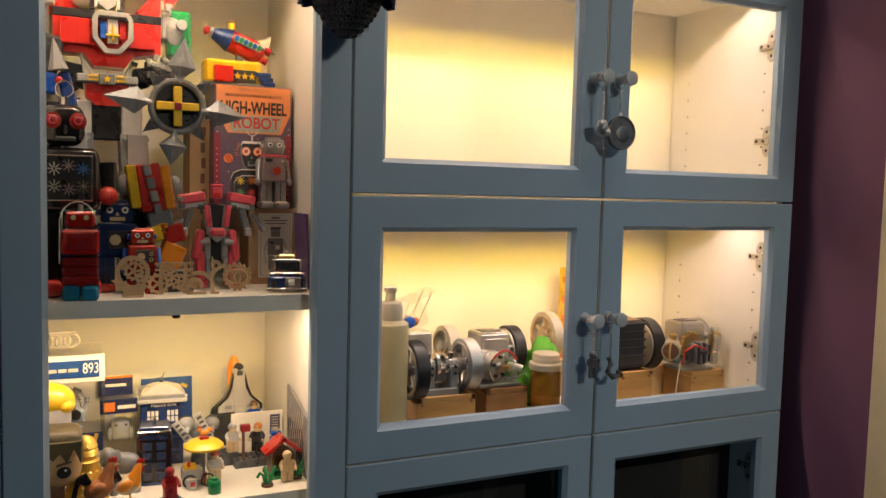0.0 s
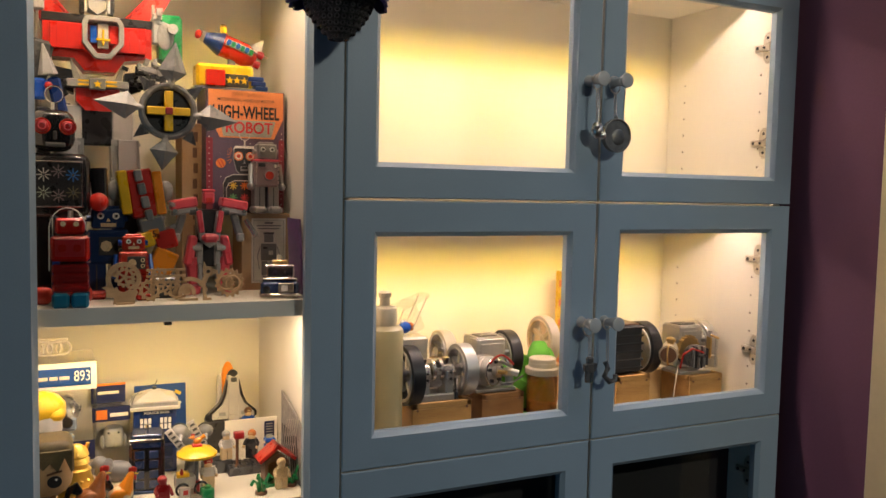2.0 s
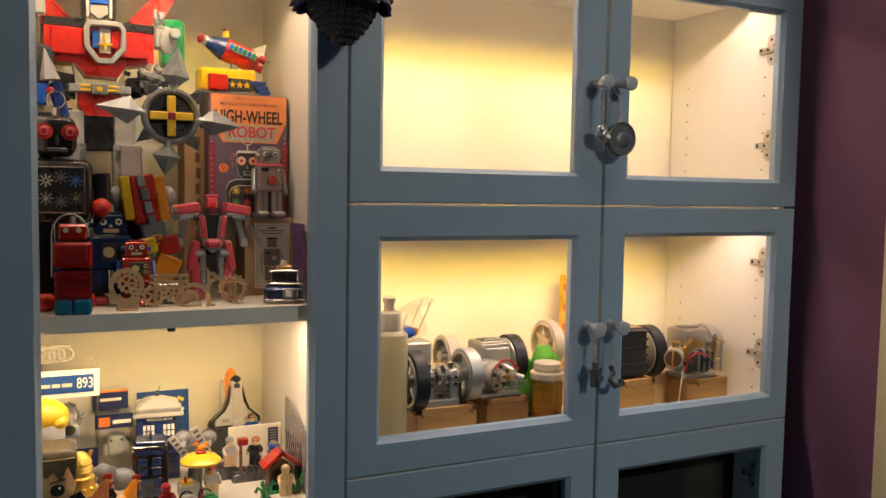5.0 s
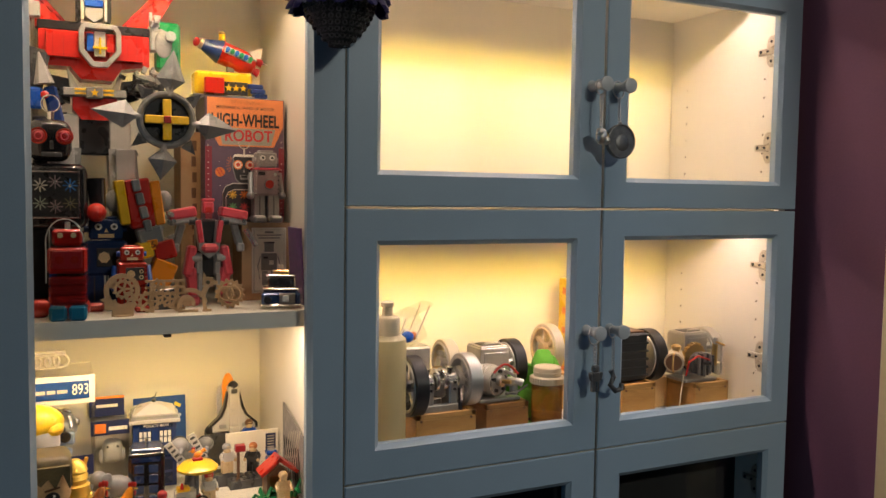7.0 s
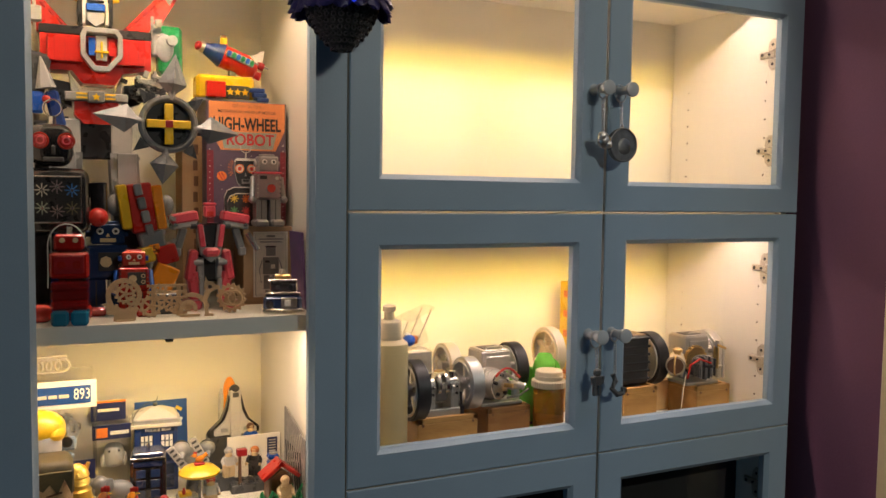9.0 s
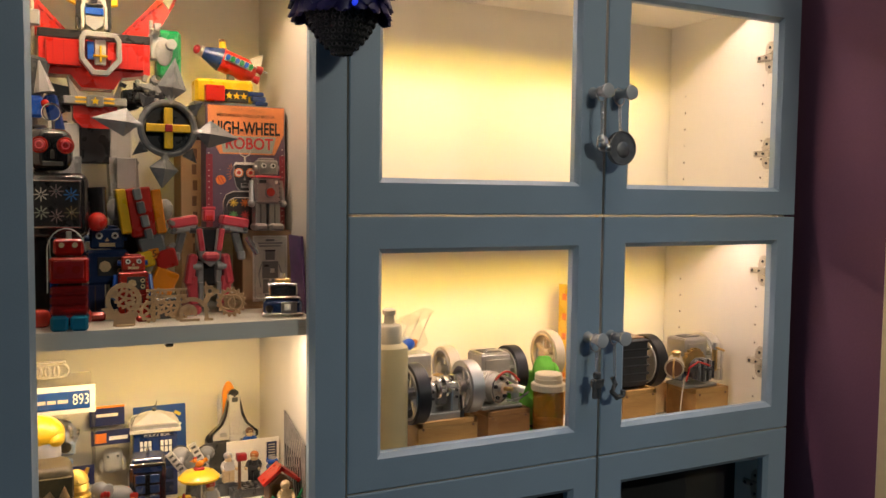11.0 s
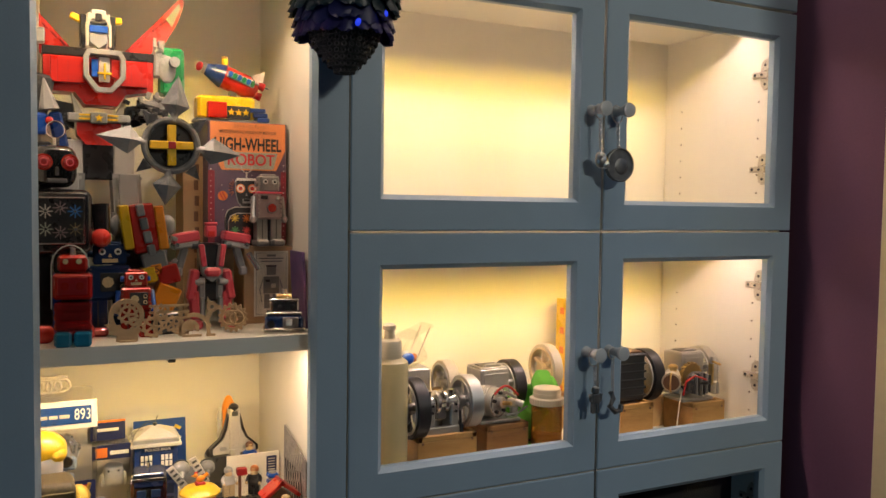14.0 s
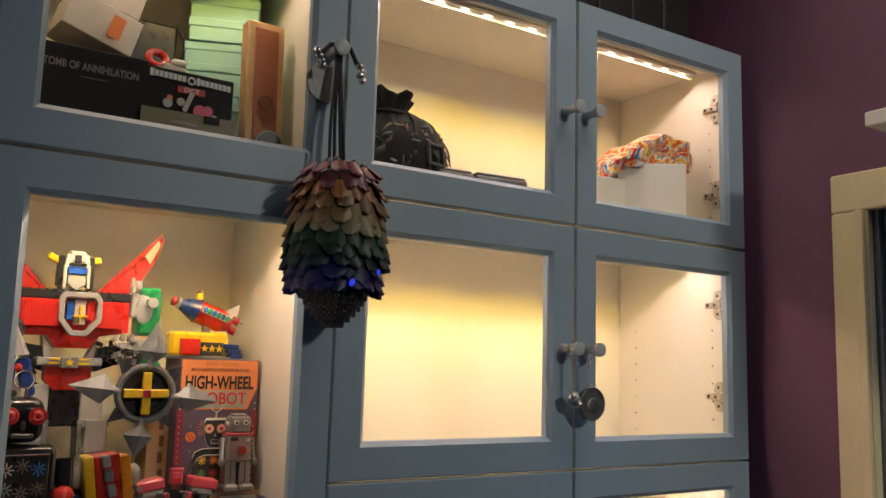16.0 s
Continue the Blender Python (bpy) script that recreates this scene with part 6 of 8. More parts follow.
bird = bl((0.003, 0, 0.0715), (0.0062, 0.0042, 0.0042), 12, (0, -20, 0))
ball(bird, (-0.0035, 0, 0.0765), 0.0030, 10)
cyl(bird, (-0.0060, 0, 0.0765), (-0.0095, 0, 0.0760), 0.0012, 0.0002, 6)
cyl(bird, (0.006, 0, 0.073), (0.0125, 0, 0.0775), 0.0022, 0.0030, 8)
part("bird", bird, ORANGE, t)
part("bird_crest", bx((-0.003, 0, 0.0798), (0.005, 0.0015, 0.003), 0.0006), RED, t)
part("pole", cy((0.002, 0, 0.004), (0.002, 0, 0.054), 0.0021, n=8), MID_GREY, t)
part("pole_base", cy((0.002, 0, 0.0), (0.002, 0, 0.018), 0.004, n=8), DARK_RED, t)
part("cart", bx((-0.013, 0.006, 0.016), (0.026, 0.020, 0.016), 0.001), WHITE, t)
for x in (-0.018, 0.006):
    part("wheel", ring(B(), (x, -0.010, 0.010), 0.008, 0.0015), BLACK, t)
part("hot_tray", bx((-0.016, 0.002, 0.027), (0.016, 0.012, 0.006), 0.001), YELLOW, t)
part("sauce", cy((-0.018, -0.002, 0.028), (-0.018, -0.002, 0.036), 0.003, 0.001, 8), RED, t)
part("sign", bx((-0.016, -0.014, 0.008), (0.014, 0.004, 0.014), 0.001), WHITE, t)
part("sign_mark", bx((-0.015, -0.0165, 0.008), (0.006, 0.001, 0.006)), RED_INK, t)
brick_man((-0.152, 0.110, S2), WHITE, TAN, TAN, RED, 0, "brick figure vendor in white with a red cap")
t = thing("green_barrel", "small green plastic can", "toy", (-0.161, 0.062, S2))
part("can", lathe(B(), (0, 0, 0), [(0.0082, 0), (0.0085, 0.002), (0.0085, 0.015), (0.0075, 0.017), (0.0045, 0.018), (0.0045, 0.021)], 16), GREEN, t)
part("handle", tube(B(), [(-0.004, 0, 0.020), (-0.009, 0, 0.019), (-0.0095, 0, 0.010)], 0.0012, 6), GREEN, t)
t = thing("brick_kennel", "brick kennel with a red pitched roof", "toy house", (-0.0625, 0.098, S2))
part("base", bx((0, 0, 0.002), (0.042, 0.034, 0.004), 0.0005), GREEN, t)
for sx in (-1, 1):
    part("side_wall", bx((sx * 0.0145, 0.003, 0.018), (0.004, 0.024, 0.028), 0.0005), BROWN, t)
part("back_wall", prism(B(), [(-0.0165, 0.004), (0.0165, 0.004), (0.0165, 0.032), (0.0, 0.045), (-0.0165, 0.032)], 0.013, 0.016), DARK_PINE, t)
part("gable", prism(B(), [(-0.0165, 0.0325), (0.0165, 0.0325), (0.0, 0.046)], -0.010, -0.007), BROWN, t)
for sx in (-1, 1):
    slope = part("roof_slab", bx((sx * 0.0125, 0, 0.0445), (0.033, 0.030, 0.005), 0.0008, (0, sx * 38, 0)), RED, t)
    for q in range(4):
        part("roof_rib", bx((sx * (0.003 + 0.0064 * q), 0, 0.0530 - 0.0050 * q), (0.0020, 0.0305, 0.0024), 0.0004, (0, sx * 38, 0)), DARK_RED, slope)
part("ridge", cy((0, -0.015, 0.0548), (0, 0.015, 0.0548), 0.0028, n=10), DARK_RED, t)
brick_man((-0.0615, 0.070, S2), TAN, TAN, TAN, TAN, 0, "tan brick figure before the kennel")
for x, y in ((-0.091, 0.062), (-0.046, 0.078)):
    t = thing("brick_plant", "green curled brick plant on a brown disc", "toy plant", (x, y, S2), group="brick plants")
    part("soil", cy((0, 0, 0), (0, 0, 0.004), 0.008, n=14), BROWN, t)
    for k in range(4):
        a = k * 1.7
        part("frond", tube(B(), [(0.003 * math.cos(a), 0.003 * math.sin(a), 0.003), (0.006 * math.cos(a), 0.006 * math.sin(a), 0.016), (0.011 * math.cos(a), 0.010 * math.sin(a), 0.026 - 0.003 * k), (0.015 * math.cos(a), 0.012 * math.sin(a), 0.020 - 0.003 * k)], 0.0022, 6), GREEN, t)
t = thing("photo_print", "black and white photo print leaning on the side panel", "photo", (-0.0345, 0.118, S2), (0, 0, -90))
bm = B()
prism(bm, [(-0.052, 0.0), (0.052, 0.0), (0.052, 0.086), (-0.052, 0.112)], -0.001, 0.001)
part("print", bm, PHOTO, t)
for k in range(7):
    part("print_beam", bx((-0.036 + 0.012 * k, -0.0014, 0.036), (0.0022, 0.0008, 0.060), 0, (0, -16, 0)), INK, t)
for k in range(6):
    part("print_line", bx((-0.03 + 0.011 * k, -0.0014, 0.045 + 0.003 * k), (0.0015, 0.0008, 0.070), 0, (0, 24, 0)), GREY_CARD, t)
t = thing("paper_crown", "pale openwork trinket on top of the carton", "ornament", (-0.352, 0.200, S2 + 0.176))
for k in range(5):
    part("arch", ring(B(), (-0.020 + 0.011 * k, 0, 0.012), 0.009, 0.0018, n=16, m=6), GREY_CARD, t)
part("rim", bx((0, 0, 0.024), (0.060, 0.006, 0.004), 0.001), GREY_CARD, t)

# ---- wide cabinet, engine shelf ----


def flywheel(t, c, r, w, rim, face, spokes=5, axis=(1, 0, 0)):
    """Rim with an open web of spokes and a hub, turning about axis."""
    c, ax = Vector(c), Vector(axis).normalized()
    q = ax.to_track_quat("Z", "Y").to_matrix().to_4x4()
    bm, n = B(), 36
    prof = [(r * 0.80, -w / 2), (r - 0.001, -w / 2), (r, -w / 2 + 0.001), (r, w / 2 - 0.001), (r - 0.001, w / 2), (r * 0.80, w / 2)]
    g = [[bm.verts.new((p * math.cos(2 * math.pi * k / n), p * math.sin(2 * math.pi * k / n), z)) for p, z in prof] for k in range(n)]
    for k in range(n):
        for j in range(len(prof)):
            bm.faces.new((g[k][j], g[(k + 1) % n][j], g[(k + 1) % n][(j + 1) % len(prof)], g[k][(j + 1) % len(prof)]))
    M = Matrix.Translation(c) @ q
    bmesh.ops.transform(bm, matrix=M, verts=bm.verts[:])
    wheel = part("flywheel", bm, rim, t)
    bm = cy((0, 0, -w * 0.7), (0, 0, w * 0.7), r * 0.24, n=18)
    ring(bm, (0, 0, -w / 2), r * 0.82, r * 0.05, "z", 30, 6)
    for k in range(spokes):
        a = 2 * math.pi * k / spokes + 0.4
        box(bm, (r * 0.5 * math.cos(a), r * 0.5 * math.sin(a), 0), (r * 0.66, r * 0.17, w * 0.5), r * 0.02, (0, 0, math.degrees(a)))
    bmesh.ops.transform(bm, matrix=M, verts=bm.verts[:])
    part("spoked_web", bm, face, wheel)
    return wheel


def block(t, c, s, mat, screws=True):
    """Shallow open wooden tray, its top hollowed out behind a rim."""
    x, y, z = c
    w, d, h = s
    bm = bx((x, y, z - 0.004), (w, d, h - 0.008), 0.0010)
    for sx in (-1, 1):
        box(bm, (x + sx * (w / 2 - 0.004), y, z + h / 2 - 0.004), (0.008, d, 0.008), 0.0008)
        box(bm, (x, y + sx * (d / 2 - 0.004), z + h / 2 - 0.004), (w, 0.008, 0.008), 0.0008)
    b = part("wooden_base", bm, mat, t)
    part("tray_lining", bx((x, y, z + h / 2 - 0.0068), (w - 0.017, d - 0.017, 0.002)), BROWN, b)
    if screws:
        for sx in (-1, 1):
            part("screw", cy((x + sx * (w / 2 - 0.008), y - d / 2 - 0.0008, z + h / 2 - 0.010), (x + sx * (w / 2 - 0.008), y - d / 2 + 0.001, z + h / 2 - 0.010), 0.002, n=8), BROWN, b)
    return b


def engine_twin():
    t = thing("model_engine", "aluminium model engine with two flywheels on a pine block", "model engine", (0.172, 0.085, SC))
    block(t, (0.000, 0, 0.0285), (0.096, 0.070, 0.057), PINE)
    flywheel(t, (-0.046, -0.012, 0.095), 0.044, 0.020, BLACK_METAL, STEEL)
    flywheel(t, (0.046, -0.004, 0.096), 0.039, 0.020, ALU, ALU, 6)
    part("shaft", cy((-0.062, -0.008, 0.096), (0.066, -0.008, 0.096), 0.0045, n=14), CHROME, t)
    for x in (-0.021, 0.017):
        post = part("bearing_block", bx((x, -0.008, 0.076), (0.013, 0.030, 0.034), 0.002), ALU, t)
        part("bearing_cap", cy((x - 0.007, -0.008, 0.097), (x + 0.007, -0.008, 0.097), 0.0125, n=22), CHROME, post)
        part("bearing_collar", ring(B(), (x + 0.0075, -0.008, 0.097), 0.0095, 0.0018, "x", 20, 6), STEEL, post)
        part("cap_strap", bx((x, -0.0235, 0.093), (0.012, 0.003, 0.012), 0.001), STEEL, post)
        for dz in (-0.004, 0.006):
            part("bolt", cy((x, -0.0275, 0.092 + dz), (x, -0.0235, 0.092 + dz), 0.0022, n=6), BLACK_METAL, post)
        part("oil_cup", cy((x, -0.010, 0.108), (x, -0.010, 0.117), 0.0040, 0.0052, 12), CHROME, post)
    for x, r in ((-0.008, 0.0175), (0.004, 0.0175)):
        part("crank_disc", cy((x - 0.0022, -0.008, 0.099), (x + 0.0022, -0.008, 0.099), r, n=26), CHROME, t)
    part("crank_web", bx((-0.002, -0.014, 0.086), (0.018, 0.010, 0.022), 0.003), STEEL, t)
    part("connecting_rod", bx((-0.002, 0.010, 0.096), (0.005, 0.050, 0.007), 0.0015, (8, 0, 0)), STEEL, t)
    part("cylinder", cy((-0.002, 0.012, 0.088), (-0.002, 0.044, 0.088), 0.016, n=24), ALU, t)
    part("cylinder_flange", cy((-0.002, 0.011, 0.088), (-0.002, 0.014, 0.088), 0.020, n=24), CHROME, t)
    bm = bx((-0.002, -0.021, 0.0600), (0.056, 0.010, 0.012), 0.001)
    box(bm, (-0.002, 0.016, 0.0600), (0.056, 0.010, 0.012), 0.001)
    for sx in (-1, 1):
        box(bm, (-0.002 + sx * 0.024, -0.003, 0.0600), (0.009, 0.040, 0.012), 0.001)
    part("base_frame", bm, ALU, t)
    part("push_rod", cy((0.026, -0.026, 0.056), (0.026, -0.022, 0.088), 0.0018, n=8), BLACK_METAL, t)
    part("push_rod_foot", bx((0.026, -0.027, 0.062), (0.005, 0.005, 0.014), 0.001), BLACK_METAL, t)


engine_twin()


def engine_tank(loc, label, block_mat, tank_mat, wheel_rim, wheel_dx, wheel_r, head, wires, base_dx=0.0):
    t = thing("model_engine", label, "model engine", loc)
    block(t, (base_dx, 0, 0.0285), (0.074, 0.072, 0.057), block_mat)
    part("base_plate", bx((0, 0, 0.0595), (0.070, 0.050, 0.005), 0.001), ALU, t)
    flywheel(t, (wheel_dx, 0.055, 0.096), wheel_r, 0.020, wheel_rim, ALU, 5)
    hx = 0.012 if head == "round" else 0.024
    tank = part("hopper", bx((hx, 0.040, 0.108), (0.052, 0.046, 0.046), 0.0012), tank_mat, t)
    part("hopper_front", bx((hx + 0.002, 0.0165, 0.107), (0.042, 0.0016, 0.034), 0.0006), tank_mat, tank)
    part("hopper_lid", bx((hx, 0.040, 0.1322), (0.048, 0.042, 0.0030), 0.0006), STEEL, tank)
    part("hopper_opening", bx((hx, 0.040, 0.1342), (0.034, 0.026, 0.0014)), DULL_METAL, tank)
    part("hopper_handle", tube(B(), [(hx - 0.016, 0.024, 0.134), (hx - 0.014, 0.023, 0.1385), (hx + 0.012, 0.023, 0.1385), (hx + 0.014, 0.024, 0.134)], 0.0011, 6), STEEL, tank)
    part("crankcase", bx((0.006, 0.034, 0.075), (0.046, 0.050, 0.030), 0.004), ALU, t)
    if head == "round":
        H = Matrix.Translation((-0.008, -0.012, 0.088)) @ Euler((0, 0, radians(24))).to_matrix().to_4x4()

        def put(name, bm, m, par=t):
            bmesh.ops.transform(bm, matrix=H, verts=bm.verts[:])
            return part(name, bm, m, par)

        disc = put("cylinder_head", cy((0, -0.012, 0), (0, 0.020, 0), 0.0225, n=30), ALU)
        put("head_rim", ring(B(), (0, -0.012, 0), 0.0212, 0.0016), CHROME, disc)
        put("head_boss", cy((0, -0.020, 0.001), (0, -0.012, 0.001), 0.0085, n=18), STEEL, disc)
        put("spark_plug", cy((0.001, -0.034, 0.002), (0, -0.018, 0.001), 0.0032, n=10), BRASS, disc)
        for k in range(5):
            a = 2 * math.pi * k / 5 + 0.3
            put("head_bolt", cy((0.0155 * math.cos(a), -0.0165, 0.0155 * math.sin(a)), (0.0155 * math.cos(a), -0.011, 0.0155 * math.sin(a)), 0.0028, n=6), BLACK_METAL, disc)
        for k in range(3):
            put("cooling_ring", ring(B(), (0, 0.002 + 0.006 * k, 0), 0.0228, 0.0014), STEEL, disc)
        carb = part("carburettor", bx((0.020, -0.022, 0.086), (0.020, 0.014, 0.013), 0.003), NICKEL, t)
        part("intake", cy((0.024, -0.026, 0.088), (0.034, -0.032, 0.084), 0.0050, 0.0060, 14), STEEL, carb)
        part("needle", cy((0.026, -0.024, 0.090), (0.022, -0.026, 0.107), 0.0020, n=8), BRASS, carb)
        part("float_bowl", cy((0.024, -0.022, 0.066), (0.024, -0.022, 0.080), 0.0065, n=14), ALU, carb)
        part("linkage", tube(B(), [(0.004, -0.032, 0.070), (0.026, -0.032, 0.072), (0.046, -0.026, 0.079)], 0.0016, 6), DULL_METAL, t)
        part("rocker", bx((0.014, -0.026, 0.100), (0.026, 0.005, 0.005), 0.001, (0, 28, 0)), STEEL, t)
    else:
        fins = part("finned_head", cy((0.002, -0.024, 0.087), (0.002, 0.004, 0.087), 0.019, n=24), DARK_GREY, t)
        for k in range(7):
            part("fin", bx((-0.016 + 0.006 * k, -0.025, 0.087), (0.0022, 0.014, 0.042 - 0.004 * abs(k - 3)), 0.0006), LIGHT_GREY if k % 2 else DARK_GREY, fins)
        part("plug", cy((0.004, -0.044, 0.092), (0.002, -0.028, 0.089), 0.0028, n=8), DARK_GREY, fins)
        cog = cy((-0.002, -0.010, 0.098), (-0.002, -0.002, 0.098), 0.0215, n=30)
        for k in range(18):
            a = 2 * math.pi * k / 18
            box(cog, (-0.002 + 0.0222 * math.cos(a), -0.006, 0.098 + 0.0222 * math.sin(a)), (0.004, 0.007, 0.0032), 0.0004, (0, -math.degrees(a), 0))
        part("brass_gear", cog, BRASS, t)

        def ex(name, bm, m, par):
            bmesh.ops.translate(bm, vec=(-0.008, 0, 0), verts=bm.verts[:])
            return part(name, bm, m, par)

        ex("exhaust", cy((-0.046, -0.016, 0.092), (-0.016, 0.014, 0.096), 0.0165, 0.014, 24), CAP_WHITE, t)
        ex("exhaust_rim", ring(B(), (-0.046, -0.016, 0.092), 0.0160, 0.0016, (90, 0, 42), 24, 6), BRASS, t)
        ex("exhaust_core", cy((-0.0475, -0.0175, 0.092), (-0.040, -0.010, 0.093), 0.0135, n=20), BROWN, t)
        ex("exhaust_cap", lathe(B(), (-0.030, -0.002, 0.107), [(0.006, 0), (0.006, 0.005), (0.0085, 0.006), (0.0085, 0.010), (0.004, 0.013)], 14), BRASS, t)
        part("valve_gear", bx((0.046, -0.006, 0.098), (0.007, 0.010, 0.040), 0.002), BRASS, t)
        part("valve_rod", cy((0.054, -0.014, 0.064), (0.056, -0.012, 0.116), 0.0016, n=8), STEEL, t)
        part("valve_arm", bx((0.052, -0.012, 0.117), (0.020, 0.006, 0.004), 0.001, (0, 20, 0)), BRASS, t)
        part("valve_spring", cy((0.046, -0.008, 0.116), (0.046, -0.008, 0.128), 0.0042, n=12), STEEL, t)
        part("oil_cup", cy((0.056, -0.004, 0.062), (0.056, -0.004, 0.082), 0.009, n=14), CAP_WHITE, t)
    for pts, m, r in wires:
        part("wire", tube(B(), pts, r, 6), m, t)
    return t


arc = [(-0.018 + 0.006 * k, -0.034, 0.104 + 0.012 * math.sin(k * 0.5)) for k in range(8)]
engine_tank((0.276, 0.100, SC), "model engine with a steel hopper, round head and red wire", DARK_PINE, ALU, BLACK_METAL, 0.062, 0.041, "round", [(arc, RED, 0.0018)], 0.006)
engine_tank((0.664, 0.088, SC), "model engine with finned head, brass fittings and silver flywheel", PINE, ALU, STEEL, 0.078, 0.040, "fins",
            [([(-0.036, -0.026, 0.070), (-0.034, -0.030, 0.094), (-0.018, -0.034, 0.104), (0.006, -0.036, 0.096)], RED, 0.0018), ([(-0.040, -0.026, 0.078), (-0.052, -0.034, 0.052), (-0.064, -0.044, 0.030), (-0.068, -0.046, 0.006)], CAP_WHITE, 0.0010)], 0.014)


def engine_black():
    t = thing("model_engine", "model engine with a black finned tank and dark flywheel", "model engine", (0.540, 0.110, SC))
    block(t, (-0.004, 0, 0.0315), (0.070, 0.080, 0.063), PINE)
    tank = part("tank", bx((-0.010, 0, 0.105), (0.060, 0.062, 0.080), 0.004), RUBBER, t)
    for k in range(6):
        part("fin", bx((-0.010, 0, 0.074 + 0.0135 * k), (0.0625, 0.0645, 0.004), 0.001), RUBBER, tank)
    part("tank_lid", bx((-0.010, 0, 0.1465), (0.050, 0.052, 0.003), 0.001), BROWN, tank)
    flywheel(t, (0.060, 0.022, 0.096), 0.046, 0.022, BLACK_METAL, ALU, 0)
    part("wheel_face", cy((0.050, 0.022, 0.096), (0.054, 0.022, 0.096), 0.038, n=28), ALU, t)
    part("shaft", cy((0.020, 0.022, 0.096), (0.070, 0.022, 0.096), 0.005, n=12), STEEL, t)
    part("frame_block", bx((0.030, 0.020, 0.072), (0.020, 0.040, 0.030), 0.003), ALU, t)


engine_black()
t = thing("wooden_block", "pale pine block between the engines", "wood block", (0.628, 0.165, SC))
part("wooden_base", bx((-0.008, -0.005, 0.027), (0.066, 0.060, 0.054), 0.0015), PALE_PINE, t)
t = thing("model_engine", "small model engine with a beige wheel at the back", "model engine", (0.226, 0.205, SC))
block(t, (0, 0.01, 0.030), (0.080, 0.060, 0.060), PINE, False)
flywheel(t, (0.014, -0.012, 0.100), 0.036, 0.020, CAP_WHITE, ALU, 4)
part("hopper", bx((-0.044, -0.004, 0.104), (0.050, 0.044, 0.050), 0.003), ALU, t)
part("burner", cy((-0.010, -0.030, 0.078), (-0.010, -0.030, 0.096), 0.008, n=12), BRASS, t)
part("pedestal", bx((-0.020, 0.0, 0.070), (0.060, 0.040, 0.022), 0.002), STEEL, t)
t = thing("model_engine", "model engine with a large beige spoked wheel", "model engine", (0.440, 0.215, SC))
block(t, (0, 0.0, 0.032), (0.070, 0.060, 0.064), PINE, False)
flywheel(t, (-0.004, -0.020, 0.108), 0.042, 0.018, CAP_WHITE, TAN, 6)
part("pedestal", bx((0.006, 0.012, 0.088), (0.024, 0.020, 0.050), 0.002), ALU, t)


def felt():
    """Soft open felt cap: a wavy-edged wall with a hollow inside and a folded flap."""
    t = thing("green_felt_toy", "crumpled lime green felt cap", "soft toy", (0.352, 0.118, SC))
    bm, n = B(), 56
    rings = []
    for u, inset in ((0.0, 0.0), (0.25, 0.0), (0.5, 0.0), (0.75, 0.0), (0.93, 0.0), (1.0, 0.003), (0.97, 0.007), (0.75, 0.008), (0.45, 0.009)):
        row = []
        for k in range(n):
            a = 2 * math.pi * k / n
            top = 0.094 + 0.016 * math.sin(a) + 0.013 * math.cos(2 * a + 0.5) + 0.004 * math.sin(5 * a)
            r = (0.041 + 0.010 * u) * (1 + 0.07 * math.sin(3 * a + 1) + 0.03 * math.sin(7 * a + 4 * u)) - inset
            p = Vector((r * math.cos(a), 0.74 * r * math.sin(a), top * u))
            p += noise.noise_vector(p * 40) * 0.004 * u
            row.append(bm.verts.new((p.x, p.y, max(0.0, p.z))))
        rings.append(row)
    for a, b in zip(rings, rings[1:]):
        for k in range(n):
            bm.faces.new((a[k], a[(k + 1) % n], b[(k + 1) % n], b[k]))
    bm.faces.new(rings[-1])
    part("felt_cap", bm, LIME_FELT, t)
    bm = ball(B(), (0.030, 0.010, 0.098), (0.020, 0.012, 0.026), 24)
    for v in bm.verts:
        v.co += noise.noise_vector(v.co * 45) * 0.008
    part("felt_flap", bm, LIME_FELT, t)
    part("felt_hem", tube(B(), [(-0.042, -0.016, 0.030), (-0.026, -0.029, 0.022), (0.0, -0.033, 0.020), (0.026, -0.028, 0.024), (0.041, -0.014, 0.034)], 0.0030, 8), DARK_CLOTH, t)


felt()
t = thing("pill_bottle", "amber pill bottle with a white ribbed cap", "bottle", (0.350, 0.062, SC))
part("bottle_body", lathe(B(), (0, 0, 0), [(0.0225, 0), (0.024, 0.002), (0.024, 0.078), (0.021, 0.083)], 28), AMBER, t)
part("contents", lathe(B(), (0, 0, 0.003), [(0.020, 0), (0.020, 0.028), (0.012, 0.034)], 16), BROWN, t)
bm = lathe(B(), (0, 0, 0.083), [(0.0262, 0), (0.0262, 0.009), (0.0250, 0.0105), (0.0215, 0.0112), (0.0215, 0.0165), (0.0222, 0.0172), (0.0215, 0.0180), (0.0210, 0.0240), (0.0190, 0.0255)], 28)
for k in range(36):
    a = 2 * math.pi * k / 36
    box(bm, (0.0264 * math.cos(a), 0.0264 * math.sin(a), 0.088), (0.0014, 0.0014, 0.008), 0, (0, 0, math.degrees(a)))
part("cap", bm, CAP_WHITE, t)
t = thing("squeeze_bottle", "tall milky plastic squeeze bottle with a nozzle cap", "bottle", (0.0835, 0.062, SC))
part("bottle_body", lathe(B(), (0, 0, 0), [(0.025, 0), (0.027, 0.004), (0.027, 0.163), (0.0262, 0.168), (0.021, 0.172), (0.0185, 0.1735)], 30), MILKY, t)
part("cap", lathe(B(), (0, 0, 0.1735), [(0.0180, 0), (0.0180, 0.022), (0.0160, 0.025), (0.0085, 0.027)], 24), CAP_WHITE, t)
